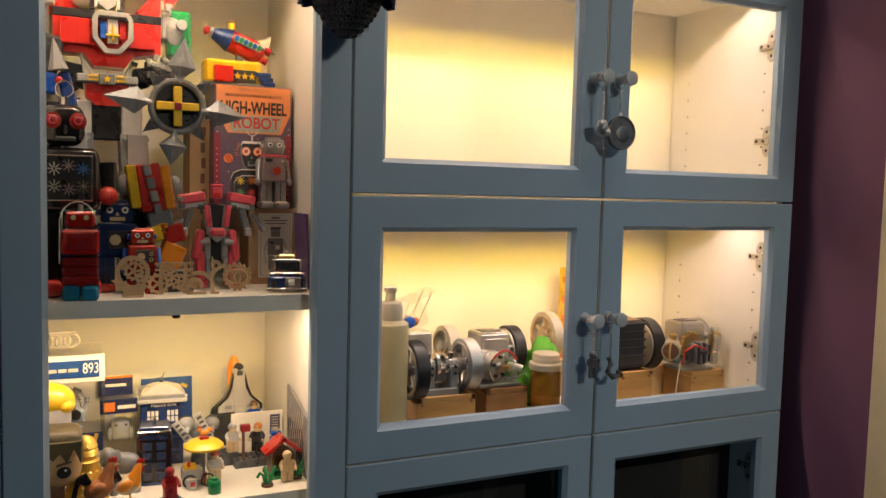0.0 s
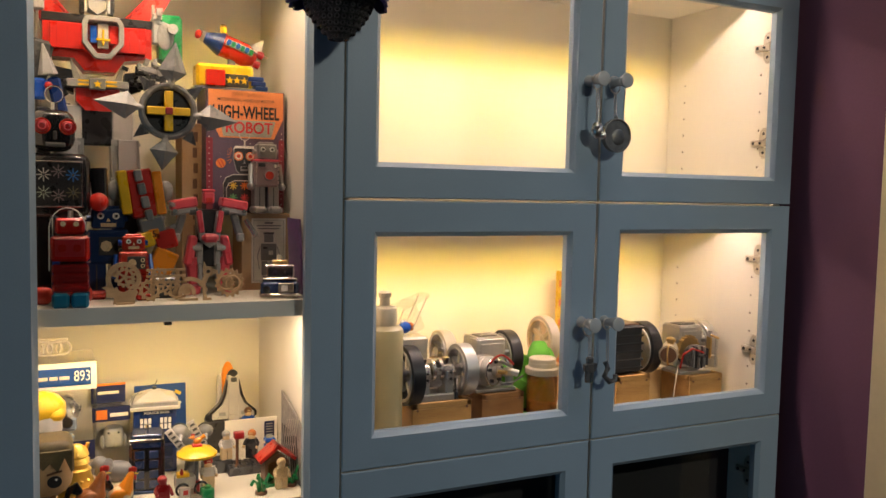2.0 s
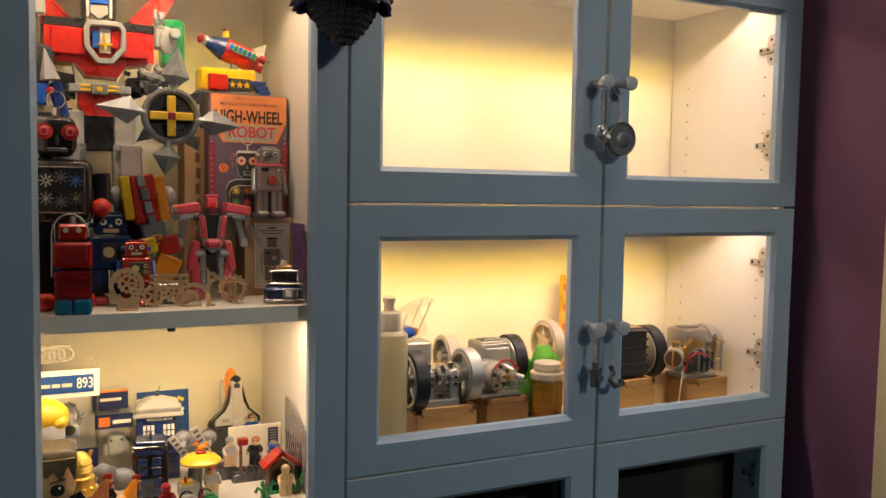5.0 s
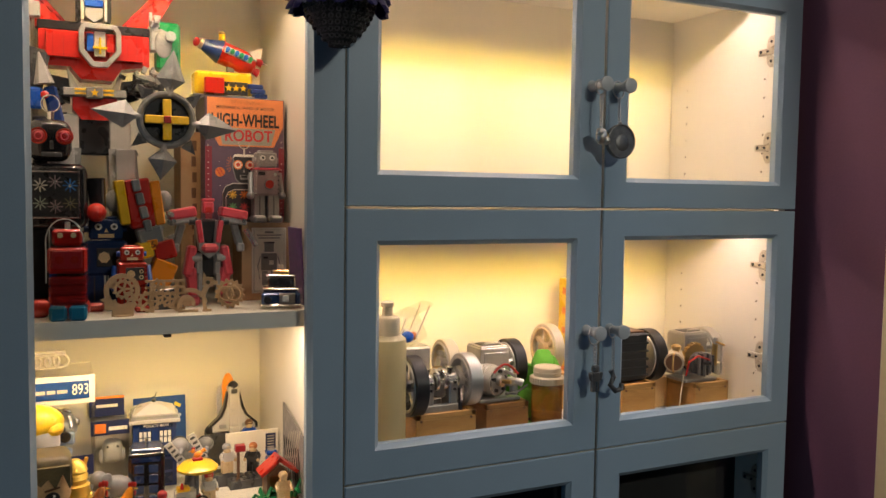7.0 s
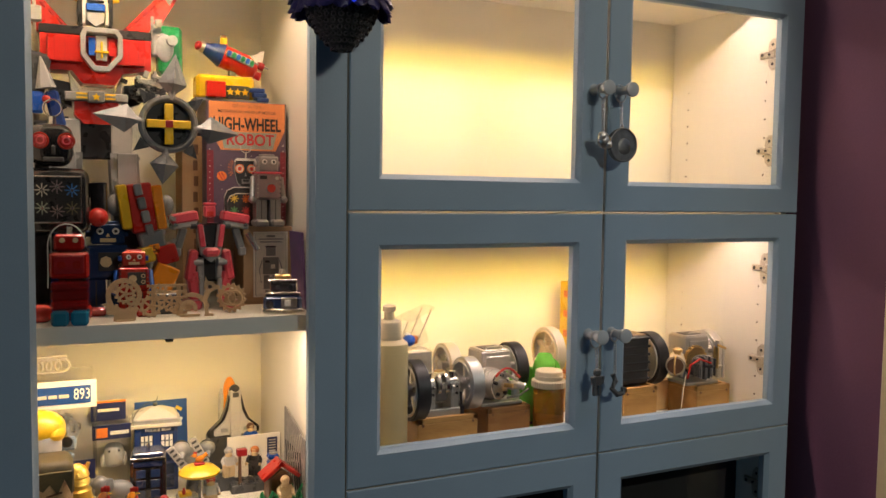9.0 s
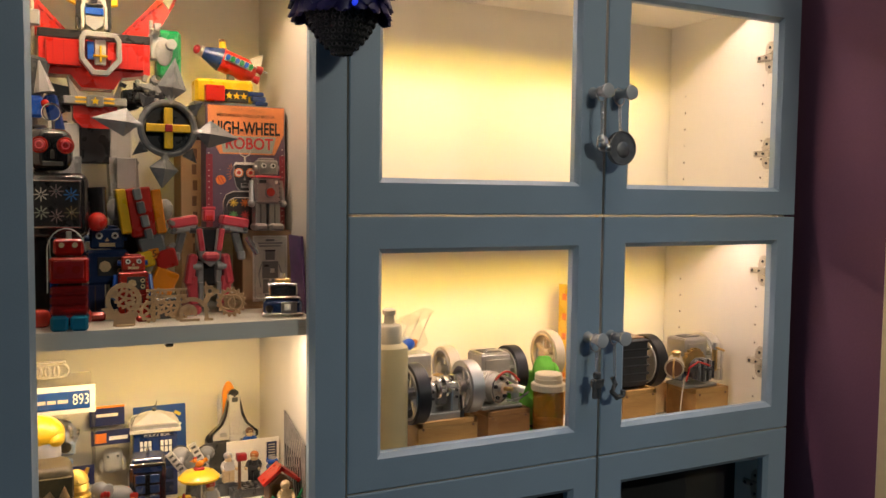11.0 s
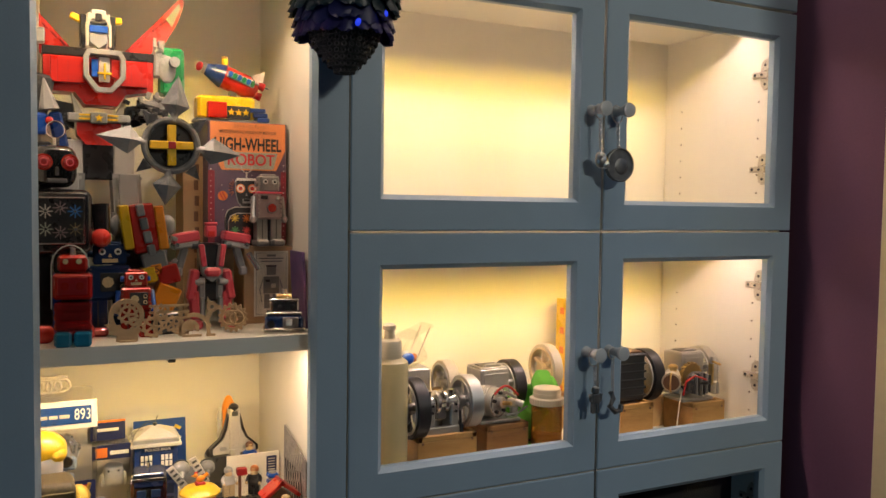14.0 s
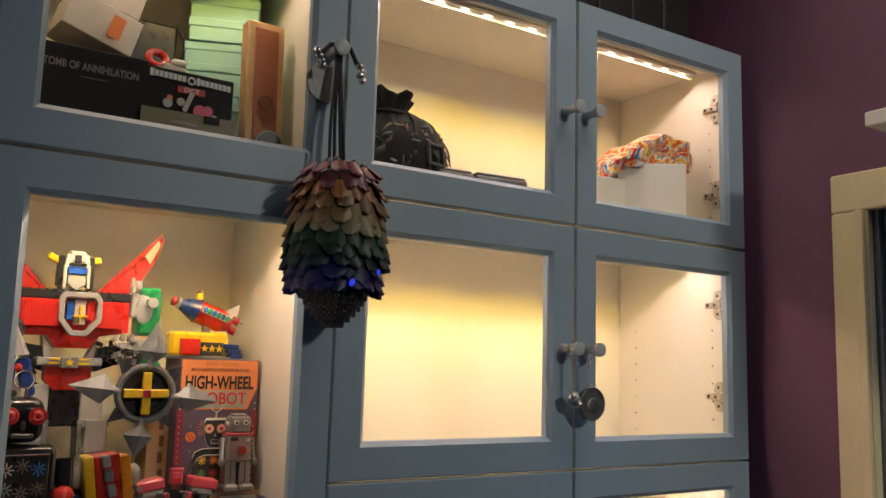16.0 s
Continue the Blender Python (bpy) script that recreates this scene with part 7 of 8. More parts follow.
part("nozzle", lathe(B(), (0, 0, 0.2000), [(0.0078, 0), (0.0068, 0.012), (0.0095, 0.013), (0.0095, 0.019), (0.006, 0.021)], 18), CAP_WHITE, t)
t = thing("clear_container", "tilted clear plastic box with coloured bits", "container", (0.160, 0.165, SC + 0.129))
bm = bx((0, 0, 0.036), (0.040, 0.034, 0.052), 0.004, (0, -24, 0))
part("shell", bm, HAZE_CLEAR, t).visible_shadow = False
for sx in (-1, 1):
    for sy in (-1, 1):
        part("edge", tube(B(), [(sx * 0.019 - 0.012, sy * 0.016, 0.012 + 0.0085 * sx), (sx * 0.019 + 0.010, sy * 0.016, 0.060 + 0.0085 * sx)], 0.0014, 6), GREY_CARD, t)
part("lid", bx((0.013, 0, 0.0625), (0.046, 0.038, 0.006), 0.001, (0, -24, 0)), HAZE_CLEAR, t).visible_shadow = False
part("blue_bit", bl((-0.006, -0.012, 0.022), (0.011, 0.006, 0.009), 12), BLUE, t)
part("brass_bit", bl((0.006, -0.006, 0.022), (0.007, 0.007, 0.007), 10), COPPER_HAIR, t)
part("white_bit", bl((-0.002, 0.004, 0.026), (0.007, 0.007, 0.006), 10), WHITE, t)
t = thing("yellow_box", "tall yellow printed box at the back", "box", (0.528, 0.255, SC))
part("carton", bx((0, 0, 0.110), (0.040, 0.030, 0.220), 0.001), YELLOW, t)
part("print_block", bx((-0.012, -0.0156, 0.170), (0.010, 0.001, 0.040)), ORANGE_INK, t)
for k in range(5):
    part("print_bar", bx((-0.016, -0.0158, 0.206 - 0.036 * k), (0.006, 0.001, 0.010)), BROWN, t)
    part("side_bar", bx((-0.0203, -0.004, 0.198 - 0.036 * k), (0.001, 0.012, 0.012)), ORANGE_INK, t)
# ---- top row ----
t = thing("game_box", "black game box with grey lettering", "box", (-0.296, 0.060, SA), (0, 0, 0))
part("carton", bx((0, 0.05, 0.065), (0.118, 0.10, 0.130), 0.001), BLACK_CARD, t)
lettering("TOMB OF ANNIHILATION", 0.013, GREY_INK, t, FRONT(-0.005, -0.0008, 0.106), fit_width=0.106, bold=0.02)
part("subtitle_bar", bx((0.0, -0.0006, 0.094), (0.036, 0.0008, 0.0015)), DARK_GREY, t)
t = thing("dice_box", "black dice display box in an olive tray", "box", (-0.188, 0.060, SA))
part("carton", bx((0.004, 0.04, 0.063), (0.108, 0.076, 0.126), 0.001), BLACK_CARD, t)
part("tray_front", bx((0.002, -0.004, 0.036), (0.116, 0.003, 0.072), 0.0004), OLIVE_CARD, t)
part("tray_notch", bx((0.030, -0.0060, 0.067), (0.020, 0.001, 0.010)), BLACK_CARD, t)
for k in range(8):
    part("title_bar", bx((-0.0450 + 0.0056 * k, -0.0006, 0.1175 - 0.0002 * k), (0.0046, 0.001, 0.0075 if k else 0.0095)), WHITE_INK, t)
    part("title_bar", bx((0.0120 + 0.0056 * k, -0.0006, 0.1155 - 0.0002 * k), (0.0046, 0.001, 0.0075 if k else 0.0095)), WHITE_INK, t)
part("title_sign", ring(B(), (0.0035, -0.0006, 0.1150), 0.0042, 0.0013, n=16, m=5), WHITE_INK, t)
part("title_plate", bx((0.004, -0.0006, 0.1020), (0.034, 0.001, 0.0085), 0.0004), RED_INK, t)
lettering("DICE", 0.008, WHITE_INK, t, FRONT(0.004, -0.0016, 0.1020), fit_width=0.018)
for x, z, s, m in ((-0.024, 0.072, 0.010, GREY_CARD), (-0.022, 0.079, 0.006, ORANGE_INK), (-0.008, 0.076, 0.009, GREY_CARD), (0.016, 0.068, 0.014, ROSE_PRINT), (0.026, 0.070, 0.011, ROSE_PRINT), (0.034, 0.062, 0.007, GREY_CARD)):
    part("print_blob", cy((x, -0.001 - abs(x) * 0.01, z + 0.010), (x, 0, z + 0.010), s * 0.62, n=7), m, t)
part("print_blade", bx((0.001, -0.0014, 0.087), (0.006, 0.001, 0.026), 0, (0, 20, 0)), GREY_CARD, t)
part("tray_bar", bx((-0.008, -0.0060, 0.058), (0.040, 0.0008, 0.005)), BROWN, t)
t = thing("old_box", "worn grey box lying tilted on the game boxes", "box", (-0.290, 0.115, SA + 0.150))
part("carton", bx((0, 0.03, 0.035), (0.090, 0.070, 0.050), 0.001, (0, 16, 8)), GREY_CARD, t)
part("carton_lid", bx((0.006, 0.036, 0.078), (0.090, 0.070, 0.034), 0.001, (0, 14, 4)), GREY_CARD, t)
part("print_patch", bx((0.020, -0.0095, 0.030), (0.016, 0.001, 0.030), 0, (0, 16, 8)), ORANGE_INK, t)
part("print_bar", bx((-0.014, -0.0040, 0.048), (0.032, 0.001, 0.008), 0, (0, 16, 8)), OLIVE_CARD, t)
part("riser", bx((0, 0.035, -0.075), (0.070, 0.060, 0.150)), BLACK_CARD, t)
t = thing("black_case", "black case with a cord handle", "case", (-0.204, 0.225, SA))
part("case_body", bx((0, 0.02, 0.122), (0.072, 0.050, 0.244), 0.003), BLACK, t)
part("cord_handle", tube(B(), [(0.034, -0.008, 0.244), (0.044, -0.010, 0.226), (0.045, -0.010, 0.200), (0.036, -0.010, 0.180)], 0.002, 6), LEATHER_CORD, t)
t = thing("loose_bits", "orange ring and small white packets on the boxes", "clutter", (-0.205, 0.112, SA + 0.1345))
part("tape_ring", ring(B(), (-0.012, 0.0, 0.018), 0.011, 0.005, (70, 0, 0)), RED, t)
part("packet", bx((0.010, 0.004, 0.006), (0.034, 0.026, 0.012), 0.002, (0, 8, 0)), GREY_CARD, t)
part("packet", bx((0.014, 0.0, 0.017), (0.020, 0.018, 0.008), 0.002, (0, -6, 10)), WHITE_CARD, t)
for k in range(7):
    t = thing("mint_box", "flat mint green card box in a stack", "box", (-0.096 + random.uniform(-0.003, 0.003), 0.228 + random.uniform(-0.004, 0.004), SA + 0.088 + 0.034 * k), (0, 0, -20 + random.uniform(-3, 3)), "stack of mint boxes")
    part("box_base", bx((0, 0, 0.012), (0.096, 0.086, 0.024), 0.001), MINT_CARD, t)
    part("lid", bx((0, 0, 0.0275), (0.099, 0.089, 0.0125), 0.001), MINT_CARD, t)
t = thing("dark_box", "dark box under the stack of mint boxes", "box", (-0.096, 0.226, SA))
part("carton", bx((0, 0, 0.0435), (0.100, 0.090, 0.087), 0.001), BLACK_CARD, t)
t = thing("wooden_case", "slim cedar case with a pale oak frame and round emblem", "case", (-0.074, 0.095, SA), (-3, 0, 2))
part("frame", bx((0, 0.012, 0.118), (0.054, 0.024, 0.236), 0.002), OAK, t)
part("lid_panel", bx((0.001, -0.001, 0.118), (0.034, 0.003, 0.216), 0.001), CEDAR, t)
part("emblem", ring(B(), (0.001, -0.003, 0.118), 0.0095, 0.0012), BROWN, t)
t = thing("round_medal", "dark round medal leaning at the foot of the case", "medal", (-0.076, 0.064, SA + 0.030))
part("disc", cy((0, 0.004, 0.022), (0, 0.008, 0.022), 0.021, n=26), BLACK_METAL, t)
part("rim", ring(B(), (0, 0.004, 0.022), 0.019, 0.0014), TEAL_INK, t)


BAG_VELVET = material("dark_olive_velvet", (0.008, 0.009, 0.007), 0.9, vary=0.5, scale=70, bump=0.6)
THREADS = [material(n, c, 0.7, vary=0.25, scale=160, bump=0.5) for n, c in (("grey_green_thread", (0.10, 0.11, 0.075)), ("pewter_thread", (0.07, 0.075, 0.075)), ("rust_thread", (0.13, 0.030, 0.016)), ("moss_thread", (0.022, 0.036, 0.016)), ("dusty_pink_thread", (0.09, 0.050, 0.042)), ("silver_thread", (0.24, 0.25, 0.21)))]


def embroidered_bag():
    t = thing("embroidered_bag", "dark drawstring bag with embroidered leaves and a square emblem", "bag", (0.140, 0.120, SA))
    C, R = Vector((0.006, 0, 0.062)), Vector((0.088, 0.062, 0.092))
    bm = ball(B(), C, R, 32)
    for v in bm.verts:
        v.co += noise.noise_vector(v.co * 26) * 0.007 + noise.noise_vector(v.co * 90) * 0.002
        v.co.z = max(0.0, v.co.z)
    part("cloth_body", bm, BAG_VELVET, t)
    # gathered neck and ruffle
    bm, n = B(), 48
    prof = ((0.046, 0.118), (0.030, 0.138), (0.027, 0.146), (0.034, 0.160), (0.041, 0.172), (0.036, 0.172), (0.020, 0.150))
    rings = []
    for r, z in prof:
        fold = 0.10 if z > 0.140 else 0.06
        rings.append([bm.verts.new((-0.016 + r * (1 + fold * math.sin(13 * a) + 0.06 * math.sin(4 * a + 1)) * math.cos(a), r * (1 + fold * math.sin(13 * a)) * math.sin(a), z + (0.006 * math.sin(5 * a + 0.8) if z > 0.15 else 0))) for a in (2 * math.pi * k / n for k in range(n))])
    for a, b in zip(rings, rings[1:]):
        for k in range(n):
            bm.faces.new((a[k], a[(k + 1) % n], b[(k + 1) % n], b[k]))
    part("ruffle", bm, BAG_VELVET, t)
    part("drawstring", ring(B(), (-0.016, 0, 0.143), 0.031, 0.0030, "z", 30, 8), LEATHER_CORD, t)
    part("cord_loop", ring(B(), (0.026, -0.016, 0.139), 0.0075, 0.0020, (80, 0, 20), 18, 6), OLIVE_CARD, t)
    part("cord_tail", tube(B(), [(0.004, -0.032, 0.143), (0.008, -0.046, 0.128), (0.006, -0.054, 0.108)], 0.0022, 7), LEATHER_CORD, t)

    def on(a, b):
        """Pose on the front of the body: a across, b up, in degrees."""
        d = Vector((math.sin(radians(a)) * math.cos(radians(b)), -math.cos(radians(a)) * math.cos(radians(b)), math.sin(radians(b))))
        p = C + Vector((d.x * R.x, d.y * R.y, d.z * R.z)) * 1.02
        nrm = Vector((d.x / R.x, d.y / R.y, d.z / R.z)).normalized()
        return Matrix.Translation(p) @ nrm.to_track_quat("-Y", "Z").to_matrix().to_4x4()

    def stitch(name, bm, m, M):
        bmesh.ops.transform(bm, matrix=M, verts=bm.verts[:])
        part(name, bm, m, t)

    for k in range(120):
        M = on(random.uniform(-70, 84), random.uniform(-36, 44)) @ pose(0, 0, 0, 0, random.uniform(0, 180), 0)
        stitch("leaf_stitch", ball(B(), (0, 0, 0), (random.uniform(0.0012, 0.0030), 0.0012, random.uniform(0.004, 0.009)), 8), THREADS[(0, 1, 3, 5, 3, 1, 2)[k % 7]], M)
    for a, b in ((-58, 26), (-36, -14), (58, 20), (66, -8)):
        stitch("flower_stitch", ball(B(), (0, 0, 0), (0.013, 0.0016, 0.010), 12), THREADS[2], on(a, b))
    M = on(22, 10)
    bm = B()
    for sx in (-1, 1):
        box(bm, (sx * 0.015, -0.002, 0), (0.0045, 0.005, 0.034), 0.001)
        box(bm, (0, -0.002, sx * 0.015), (0.0255, 0.005, 0.0045), 0.001)
    stitch("emblem_frame", bm, THREADS[1], M)
    stitch("emblem_stone", bx((0, -0.002, 0), (0.012, 0.006, 0.012), 0.002, (0, 45, 0)), THREADS[3], M)


embroidered_bag()
for x, y, w in ((0.298, 0.075, 0.092), (0.220, 0.085, 0.060)):
    t = thing("flat_tray", "dark flat metal tray lying on the cabinet floor", "tray", (x, y, SA), (0, 0, -6), "trays")
    part("tray", bx((0, 0, 0.030), (w, 0.050, 0.060), 0.005), DULL_METAL, t)
    part("tray_lid", bx((0, 0, 0.062), (w - 0.006, 0.046, 0.005), 0.002), LIGHT_GREY, t)
t = thing("white_carton", "plain white card carton standing skewed", "box", (0.662, 0.108, SA), (0, 0, -36))
part("carton", bx((0, 0, 0.067), (0.120, 0.125, 0.134), 0.001), WHITE_CARD, t)
part("thumb_hole", cy((-0.03, -0.0645, 0.040), (-0.03, -0.0632, 0.040), 0.010, n=18), GREY_CARD, t)
t = thing("white_carton", "plain white card carton beside another", "box", (0.535, 0.120, SA), (0, 0, -4))
part("carton", bx((0, 0, 0.050), (0.090, 0.090, 0.100), 0.001), WHITE_CARD, t)


COMIC_PRINT = material("comic_print_cotton", (0.5, 0.3, 0.1), 0.8, scale=19, bump=0.2)
_t = COMIC_PRINT.node_tree
_ramp = next(n for n in _t.nodes if n.type == "VALTORGB")
_warp = next(n for n in _t.nodes if n.type == "TEX_NOISE")
_warp.inputs["Distortion"].default_value = 2.5
_t.links.new(_warp.outputs[0], _ramp.inputs[0])
_ramp.color_ramp.interpolation = "CONSTANT"
for _p, _c in ((0.36, (0.60, 0.05, 0.03)), (0.42, (0.75, 0.45, 0.05)), (0.47, (0.70, 0.66, 0.58)), (0.51, (0.05, 0.20, 0.45)), (0.54, (0.72, 0.30, 0.05)), (0.58, (0.45, 0.04, 0.03)), (0.63, (0.75, 0.60, 0.30))):
    _ramp.color_ramp.elements.new(_p).color = (*_c, 1)


def comic_cloth():
    t = thing("patterned_cloth", "crumpled bright comic-print cloth on white cartons", "cloth", (0.645, 0.110, SA + 0.134))
    bm = B()
    box(bm, (0, 0, 0.026), (0.190, 0.085, 0.052))
    bmesh.ops.subdivide_edges(bm, edges=bm.edges[:], cuts=34, use_grid_fill=True)
    for v in bm.verts:
        u = (v.co.x + 0.095) / 0.19
        top = 0.45 + 0.75 * min(1, u * 1.6)
        v.co.z *= top
        v.co += noise.noise_vector(v.co * 24) * 0.011 + noise.noise_vector(v.co * 60) * 0.004
        if u < 0.42:
            v.co.z -= 0.030 * (0.42 - u) / 0.42
        v.co.z = max(v.co.z, 0.001 if u > 0.35 else -0.034)
    bm.normal_update()
    me = finish("cloth", bm)
    me.materials.append(COMIC_PRINT)
    ob = new("cloth", me)
    ob.parent = t
    for k in range(5):
        part("print_stripe", bx((-0.072 + 0.010 * k, -0.050, 0.010 + 0.002 * k), (0.004, 0.002, 0.020), 0, (0, 24, 0)), (WHITE_INK, RED_INK, BLUE_INK, WHITE_INK, YELLOW_INK)[k], t)


comic_cloth()
t = thing("storage_crate", "dark storage crate on top of the cabinet", "crate", (0.58, 0.17, 2.401))
part("crate", bx((0, 0, 0.09), (0.30, 0.22, 0.18), 0.004), BLACK, t)
for k in range(3):
    part("rib", bx((-0.08 + 0.08 * k, -0.1115, 0.09), (0.006, 0.003, 0.16), 0.001), DARK_GREY, t)
t = thing("storage_crate", "dark storage crate on top of the cabinet", "crate", (0.22, 0.17, 2.401))
part("crate", bx((0, 0, 0.08), (0.34, 0.22, 0.16), 0.004), BLACK, t)

# ---- hanging things ----


def chain(bm, a, b, n, r=0.0024, w=0.0006):
    a, b = Vector(a), Vector(b)
    for k in range(n):
        p = a.lerp(b, (k + 0.5) / n)
        ring(bm, p, r, w, "y" if k % 2 else "x", 10, 5)
    return bm


def key_ring(x, z, r, label, kind, drop, name="key_chain"):
    t = thing(name, label, "key chain", (x, -0.020, z), (0, 0, 0), "key chains on knobs")
    part("split_ring", ring(B(), (0, 0, -r + 0.007), r, 0.0011, (84, 0, 14), 24, 6), STEEL, t)
    part("chain", chain(B(), (0, -0.002, 0.006 - 2 * r), (0, -0.004, -drop), max(4, int((drop - 2 * r) / 0.0034))), STEEL, t)
    if kind == "disc":
        part("disc", cyl(B(), (0, -0.010, -drop - 0.024), (0, -0.004, -drop - 0.024), 0.0245, n=32), DULL_METAL, t)
        part("rim", ring(B(), (0, -0.0102, -drop - 0.024), 0.0235, 0.0014), DULL_METAL, t)
        part("relief", bl((0.002, -0.0100, -drop - 0.026), (0.012, 0.0015, 0.012), 12), DULL_METAL, t)
        part("eyelet", ring(B(), (0, -0.006, -drop + 0.001), 0.003, 0.001, "x", 12, 5), STEEL, t)
    elif kind == "blob":
        bm = bl((0, -0.006, -drop - 0.012), (0.010, 0.007, 0.012), 12)
        ball(bm, (-0.006, -0.010, -drop - 0.006), 0.006, 10)
        ball(bm, (0.006, -0.009, -drop - 0.018), 0.006, 10)
        part("charm", bm, STEEL, t)
        part("charm_loop", ring(B(), (0.002, -0.010, -drop - 0.012), 0.006, 0.0014, "y", 14, 5), BRASS, t)
    elif kind == "figure":
        part("charm_head", bx((0, -0.005, -drop - 0.005), (0.011, 0.008, 0.010), 0.002), DULL_METAL, t)
        part("charm_body", bx((0, -0.005, -drop - 0.017), (0.013, 0.008, 0.014), 0.001), DULL_METAL, t)
        for sx in (-1, 1):
            part("charm_arm", bx((sx * 0.0085, -0.006, -drop - 0.016), (0.004, 0.006, 0.012), 0.001, (0, sx * 12, 0)), DULL_METAL, t)
            part("charm_leg", bx((sx * 0.0035, -0.005, -drop - 0.031), (0.0055, 0.007, 0.016), 0.001), DULL_METAL, t)
    else:
        bm = tube(B(), [(-0.004, -0.004, -drop), (0.0, -0.006, -drop - 0.010), (-0.008, -0.008, -drop - 0.020), (0.002, -0.008, -drop - 0.030), (0.012, -0.008, -drop - 0.028), (0.013, -0.008, -drop - 0.020)], 0.0042, 10)
        part("charm", bm, DULL_METAL, t)
    return t


key_ring(0.376, 1.845, 0.0105, "steel key chain with a knotted silver charm on a knob", "blob", 0.062)
key_ring(0.408, 1.845, 0.0125, "steel chain with a large dark round medallion on a knob", "disc", 0.056)
key_ring(0.376, 1.487, 0.0125, "steel key chain with a small blocky metal figure on a knob", "figure", 0.048)
key_ring(0.409, 1.487, 0.0085, "steel key chain with a curved dark hook charm on a knob", "hook", 0.058)


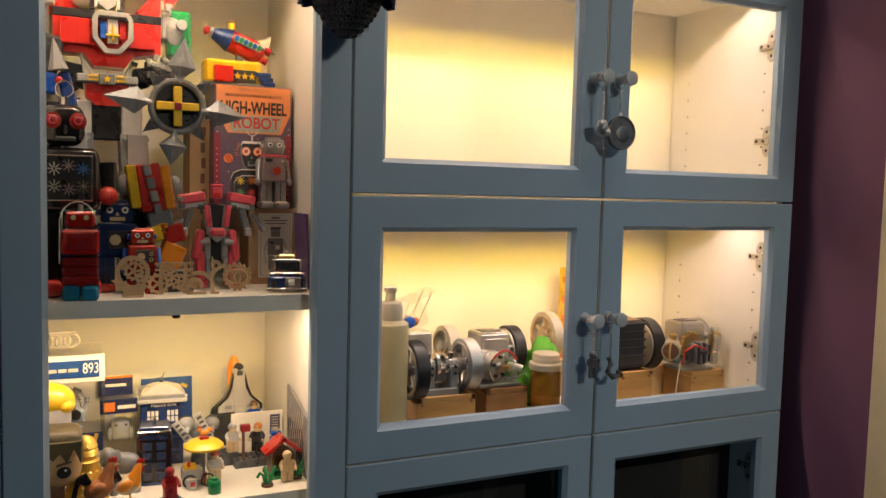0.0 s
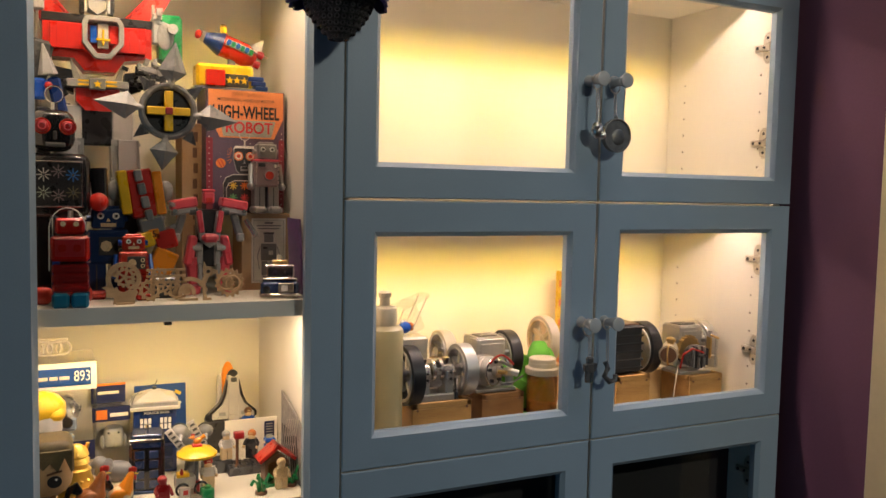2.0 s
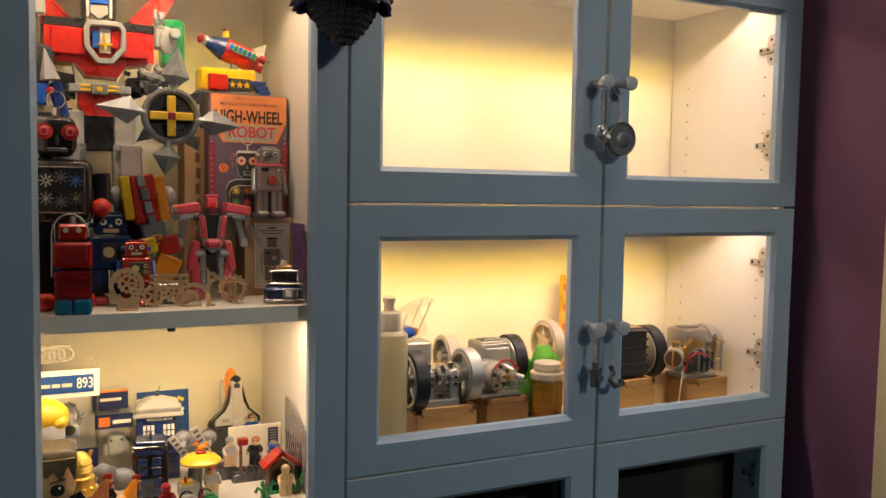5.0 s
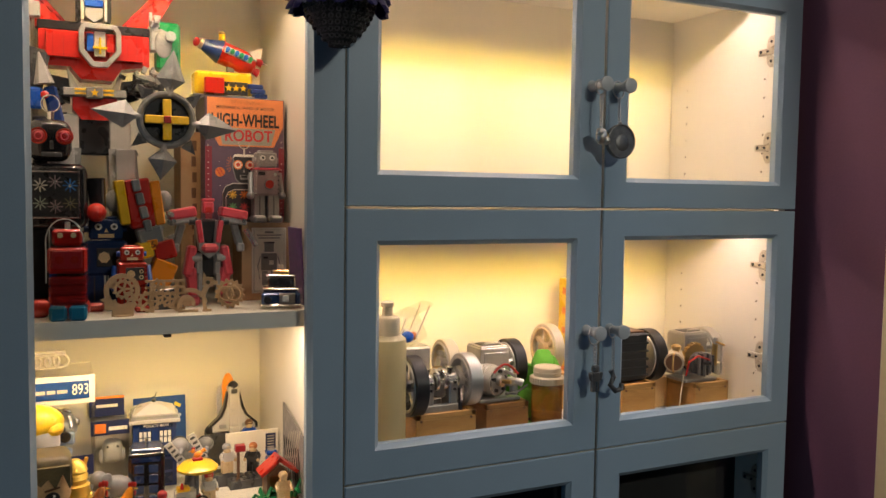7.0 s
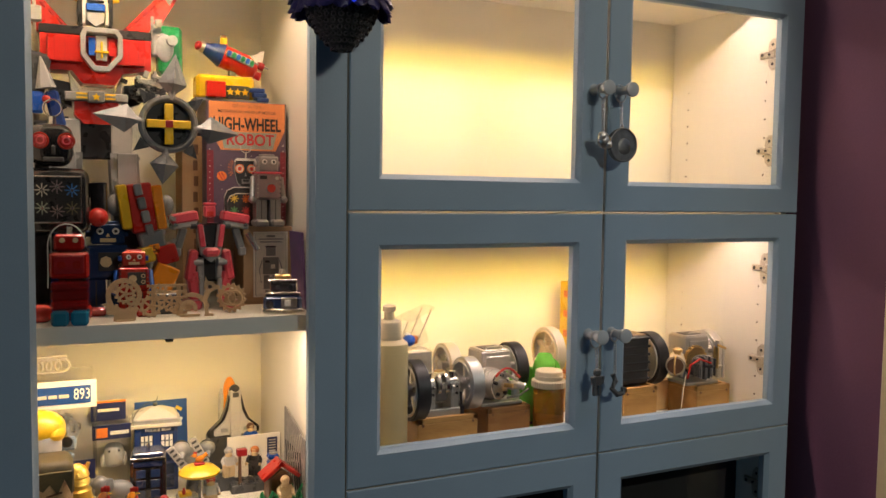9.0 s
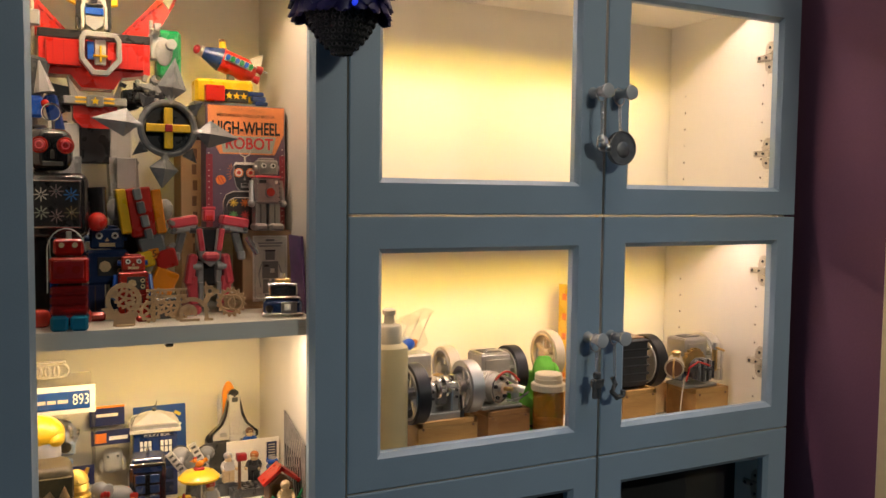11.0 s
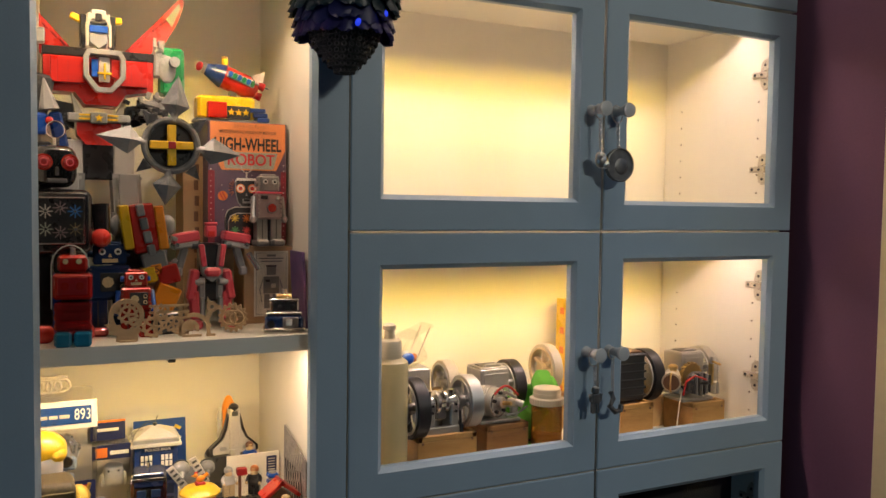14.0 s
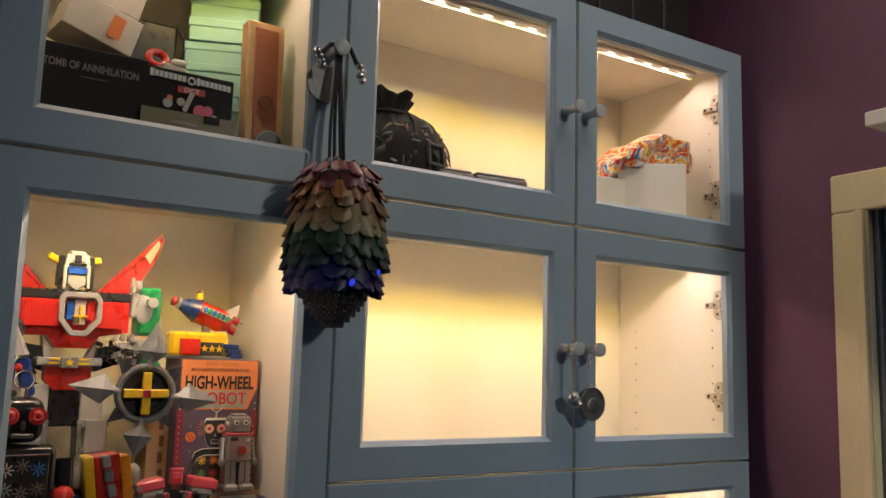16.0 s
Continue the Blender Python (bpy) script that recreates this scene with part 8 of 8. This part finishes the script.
def scale_ornament():
    """Hanging pod of overlapping leather scales over a knitted bag."""
    X, Y, TOP = -0.030, -0.058, 2.052
    t = thing("scale_pouch", "hanging pouch of rainbow leather scales with dark knitted base", "hanging ornament", (X, Y, 1.856))
    P = lambda n, bm, m, par=t, lab="": part(n, bm, m, par, lab)

    def leather(name, rgb):
        return material(name, rgb, 0.42, vary=0.3, scale=70, bump=0.3)

    tints = [leather("rose_leather", (0.17, 0.040, 0.055)), leather("russet_leather", (0.10, 0.030, 0.030)), leather("amber_leather", (0.20, 0.075, 0.020)), leather("tan_leather", (0.13, 0.070, 0.028)), leather("straw_leather", (0.17, 0.115, 0.050)), leather("sage_leather", (0.16, 0.14, 0.075)),
             leather("forest_leather", (0.010, 0.034, 0.018)), leather("bottle_leather", (0.007, 0.026, 0.018)), leather("teal_leather", (0.007, 0.022, 0.030)), leather("ink_blue_leather", (0.012, 0.016, 0.075)), leather("indigo_leather", (0.016, 0.014, 0.085))]
    # one scale: a cupped, pointed leaf hanging down from its upper edge
    bm = B()
    rows = []
    for j in range(9):
        v = j / 8
        half = 0.0122 * (0.82 + 0.18 * v) * (1 if v < 0.55 else math.sqrt(max(0.06, 1 - ((v - 0.55) / 0.46) ** 2)))
        rows.append([bm.verts.new((half * u, -0.0035 * (1 - u * u) - 0.007 * v - 0.002 * v * v, -0.026 * v)) for u in (-1, -0.5, 0, 0.5, 1)])
    for a, b in zip(rows, rows[1:]):
        for i in range(4):
            bm.faces.new((a[i], a[i + 1], b[i + 1], b[i]))
    back = bmesh.ops.duplicate(bm, geom=bm.verts[:] + bm.edges[:] + bm.faces[:])
    bmesh.ops.translate(bm, vec=(0, 0.0012, 0), verts=[g for g in back["geom"] if isinstance(g, bmesh.types.BMVert)])
    bmesh.ops.reverse_faces(bm, faces=[g for g in back["geom"] if isinstance(g, bmesh.types.BMFace)])
    base = finish("scale", bm)
    for row, r in enumerate((0.033, 0.039, 0.0435, 0.047, 0.049, 0.051, 0.052, 0.052, 0.051, 0.049, 0.046)):
        me = base.copy()
        me.materials.append(tints[row])
        h = 0.193 - 0.0124 * row
        n = 12 + min(6, row)
        size = 0.86 + 0.03 * min(row, 9)
        for k in range(n):
            a = 2 * math.pi * (k + 0.5 * (row % 2)) / n + random.uniform(-0.06, 0.06)
            ob = new("scale", me)
            ob.parent = t
            flare = random.uniform(-8, 5) - max(0, 34 - 9 * row) * (0.45 + 0.55 * abs(math.sin(a)))
            ob.matrix_basis = pose(r * math.sin(a), -r * math.cos(a), h + random.uniform(-0.002, 0.002), 0, 0, math.degrees(a)) @ pose(0, 0, 0, flare, random.uniform(-7, 7), random.uniform(-9, 9)) @ Matrix.Scale(size * random.uniform(0.92, 1.08), 4)
    P("pouch_core", lathe(B(), (0, 0, 0), [(0.003, 0.0), (0.012, 0.005), (0.026, 0.020), (0.038, 0.045), (0.047, 0.075), (0.050, 0.110), (0.046, 0.150), (0.030, 0.182), (0.014, 0.192)], 24), DARK_CLOTH)
    bm = B()
    for j in range(9):
        z = 0.004 + 0.0065 * j
        r = 0.043 * math.sin(0.5 * math.pi * min(1, (z + 0.003) / 0.060)) ** 0.75
        n = 18 + 2 * j
        for k in range(n):
            a = 2 * math.pi * (k + 0.5 * (j % 2)) / n
            ring(bm, (r * math.cos(a), r * math.sin(a), z), 0.0026, 0.0011, (90, 0, math.degrees(a) + 90), 8, 4)
    tagged(P("knitted_net", bm, RUBBER), kind="stuff")
    for dx, dz in ((-0.006, 0.050), (0.030, 0.064)):
        P("blue_light", bl((dx, -0.060 if dx < 0 else -0.052, dz), (0.0034, 0.0016, 0.0048), 10, (0, 24, 0)), glow("blue_fairy_light", (0.02, 0.06, 1.0), 0.6))
    knob_p = Vector((-0.024 - X, -0.026 - Y, 2.213 - 1.856))
    for dx in (-0.010, -0.003, 0.006, 0.011):
        P("cord", tube(B(), [(dx, 0.01, 0.190), (dx * 0.8, 0.016, 0.25), (knob_p.x + dx * 0.3, knob_p.y, knob_p.z - 0.02), (knob_p.x + dx * 0.4, knob_p.y, knob_p.z + 0.008)], 0.0021, 8), LEATHER_CORD)
    for sx in (-1, 1):
        tip = knob_p + Vector((sx * 0.026, -0.004, -0.012 if sx < 0 else -0.020))
        P("cord_end", tube(B(), [knob_p + Vector((0, -0.002, 0.004)), knob_p + Vector((sx * 0.014, -0.004, 0.002)), tip], 0.003, 8), LEATHER_CORD)
        for k in range(4):
            P("bell", bl(tip + Vector((sx * random.uniform(-0.002, 0.008), -0.004, -0.006 * k)), 0.0052, 12), CHROME)
    for k in range(5):
        P("top_bell", bl((-0.024 + 0.012 * k, -0.016, 0.196 + 0.003 * (k % 2)), 0.0050, 12), DULL_METAL)
    return t


scale_ornament()
t = thing("medal_disc", "dark round medallion on a ring behind the cords", "medal", (-0.032, -0.008, 2.172))
part("disc", cyl(B(), (0, 0, 0), (0, 0.004, 0), 0.026, n=30), DULL_METAL, t)
part("split_ring", ring(B(), (0.004, 0.0, 0.034), 0.012, 0.0012), STEEL, t)
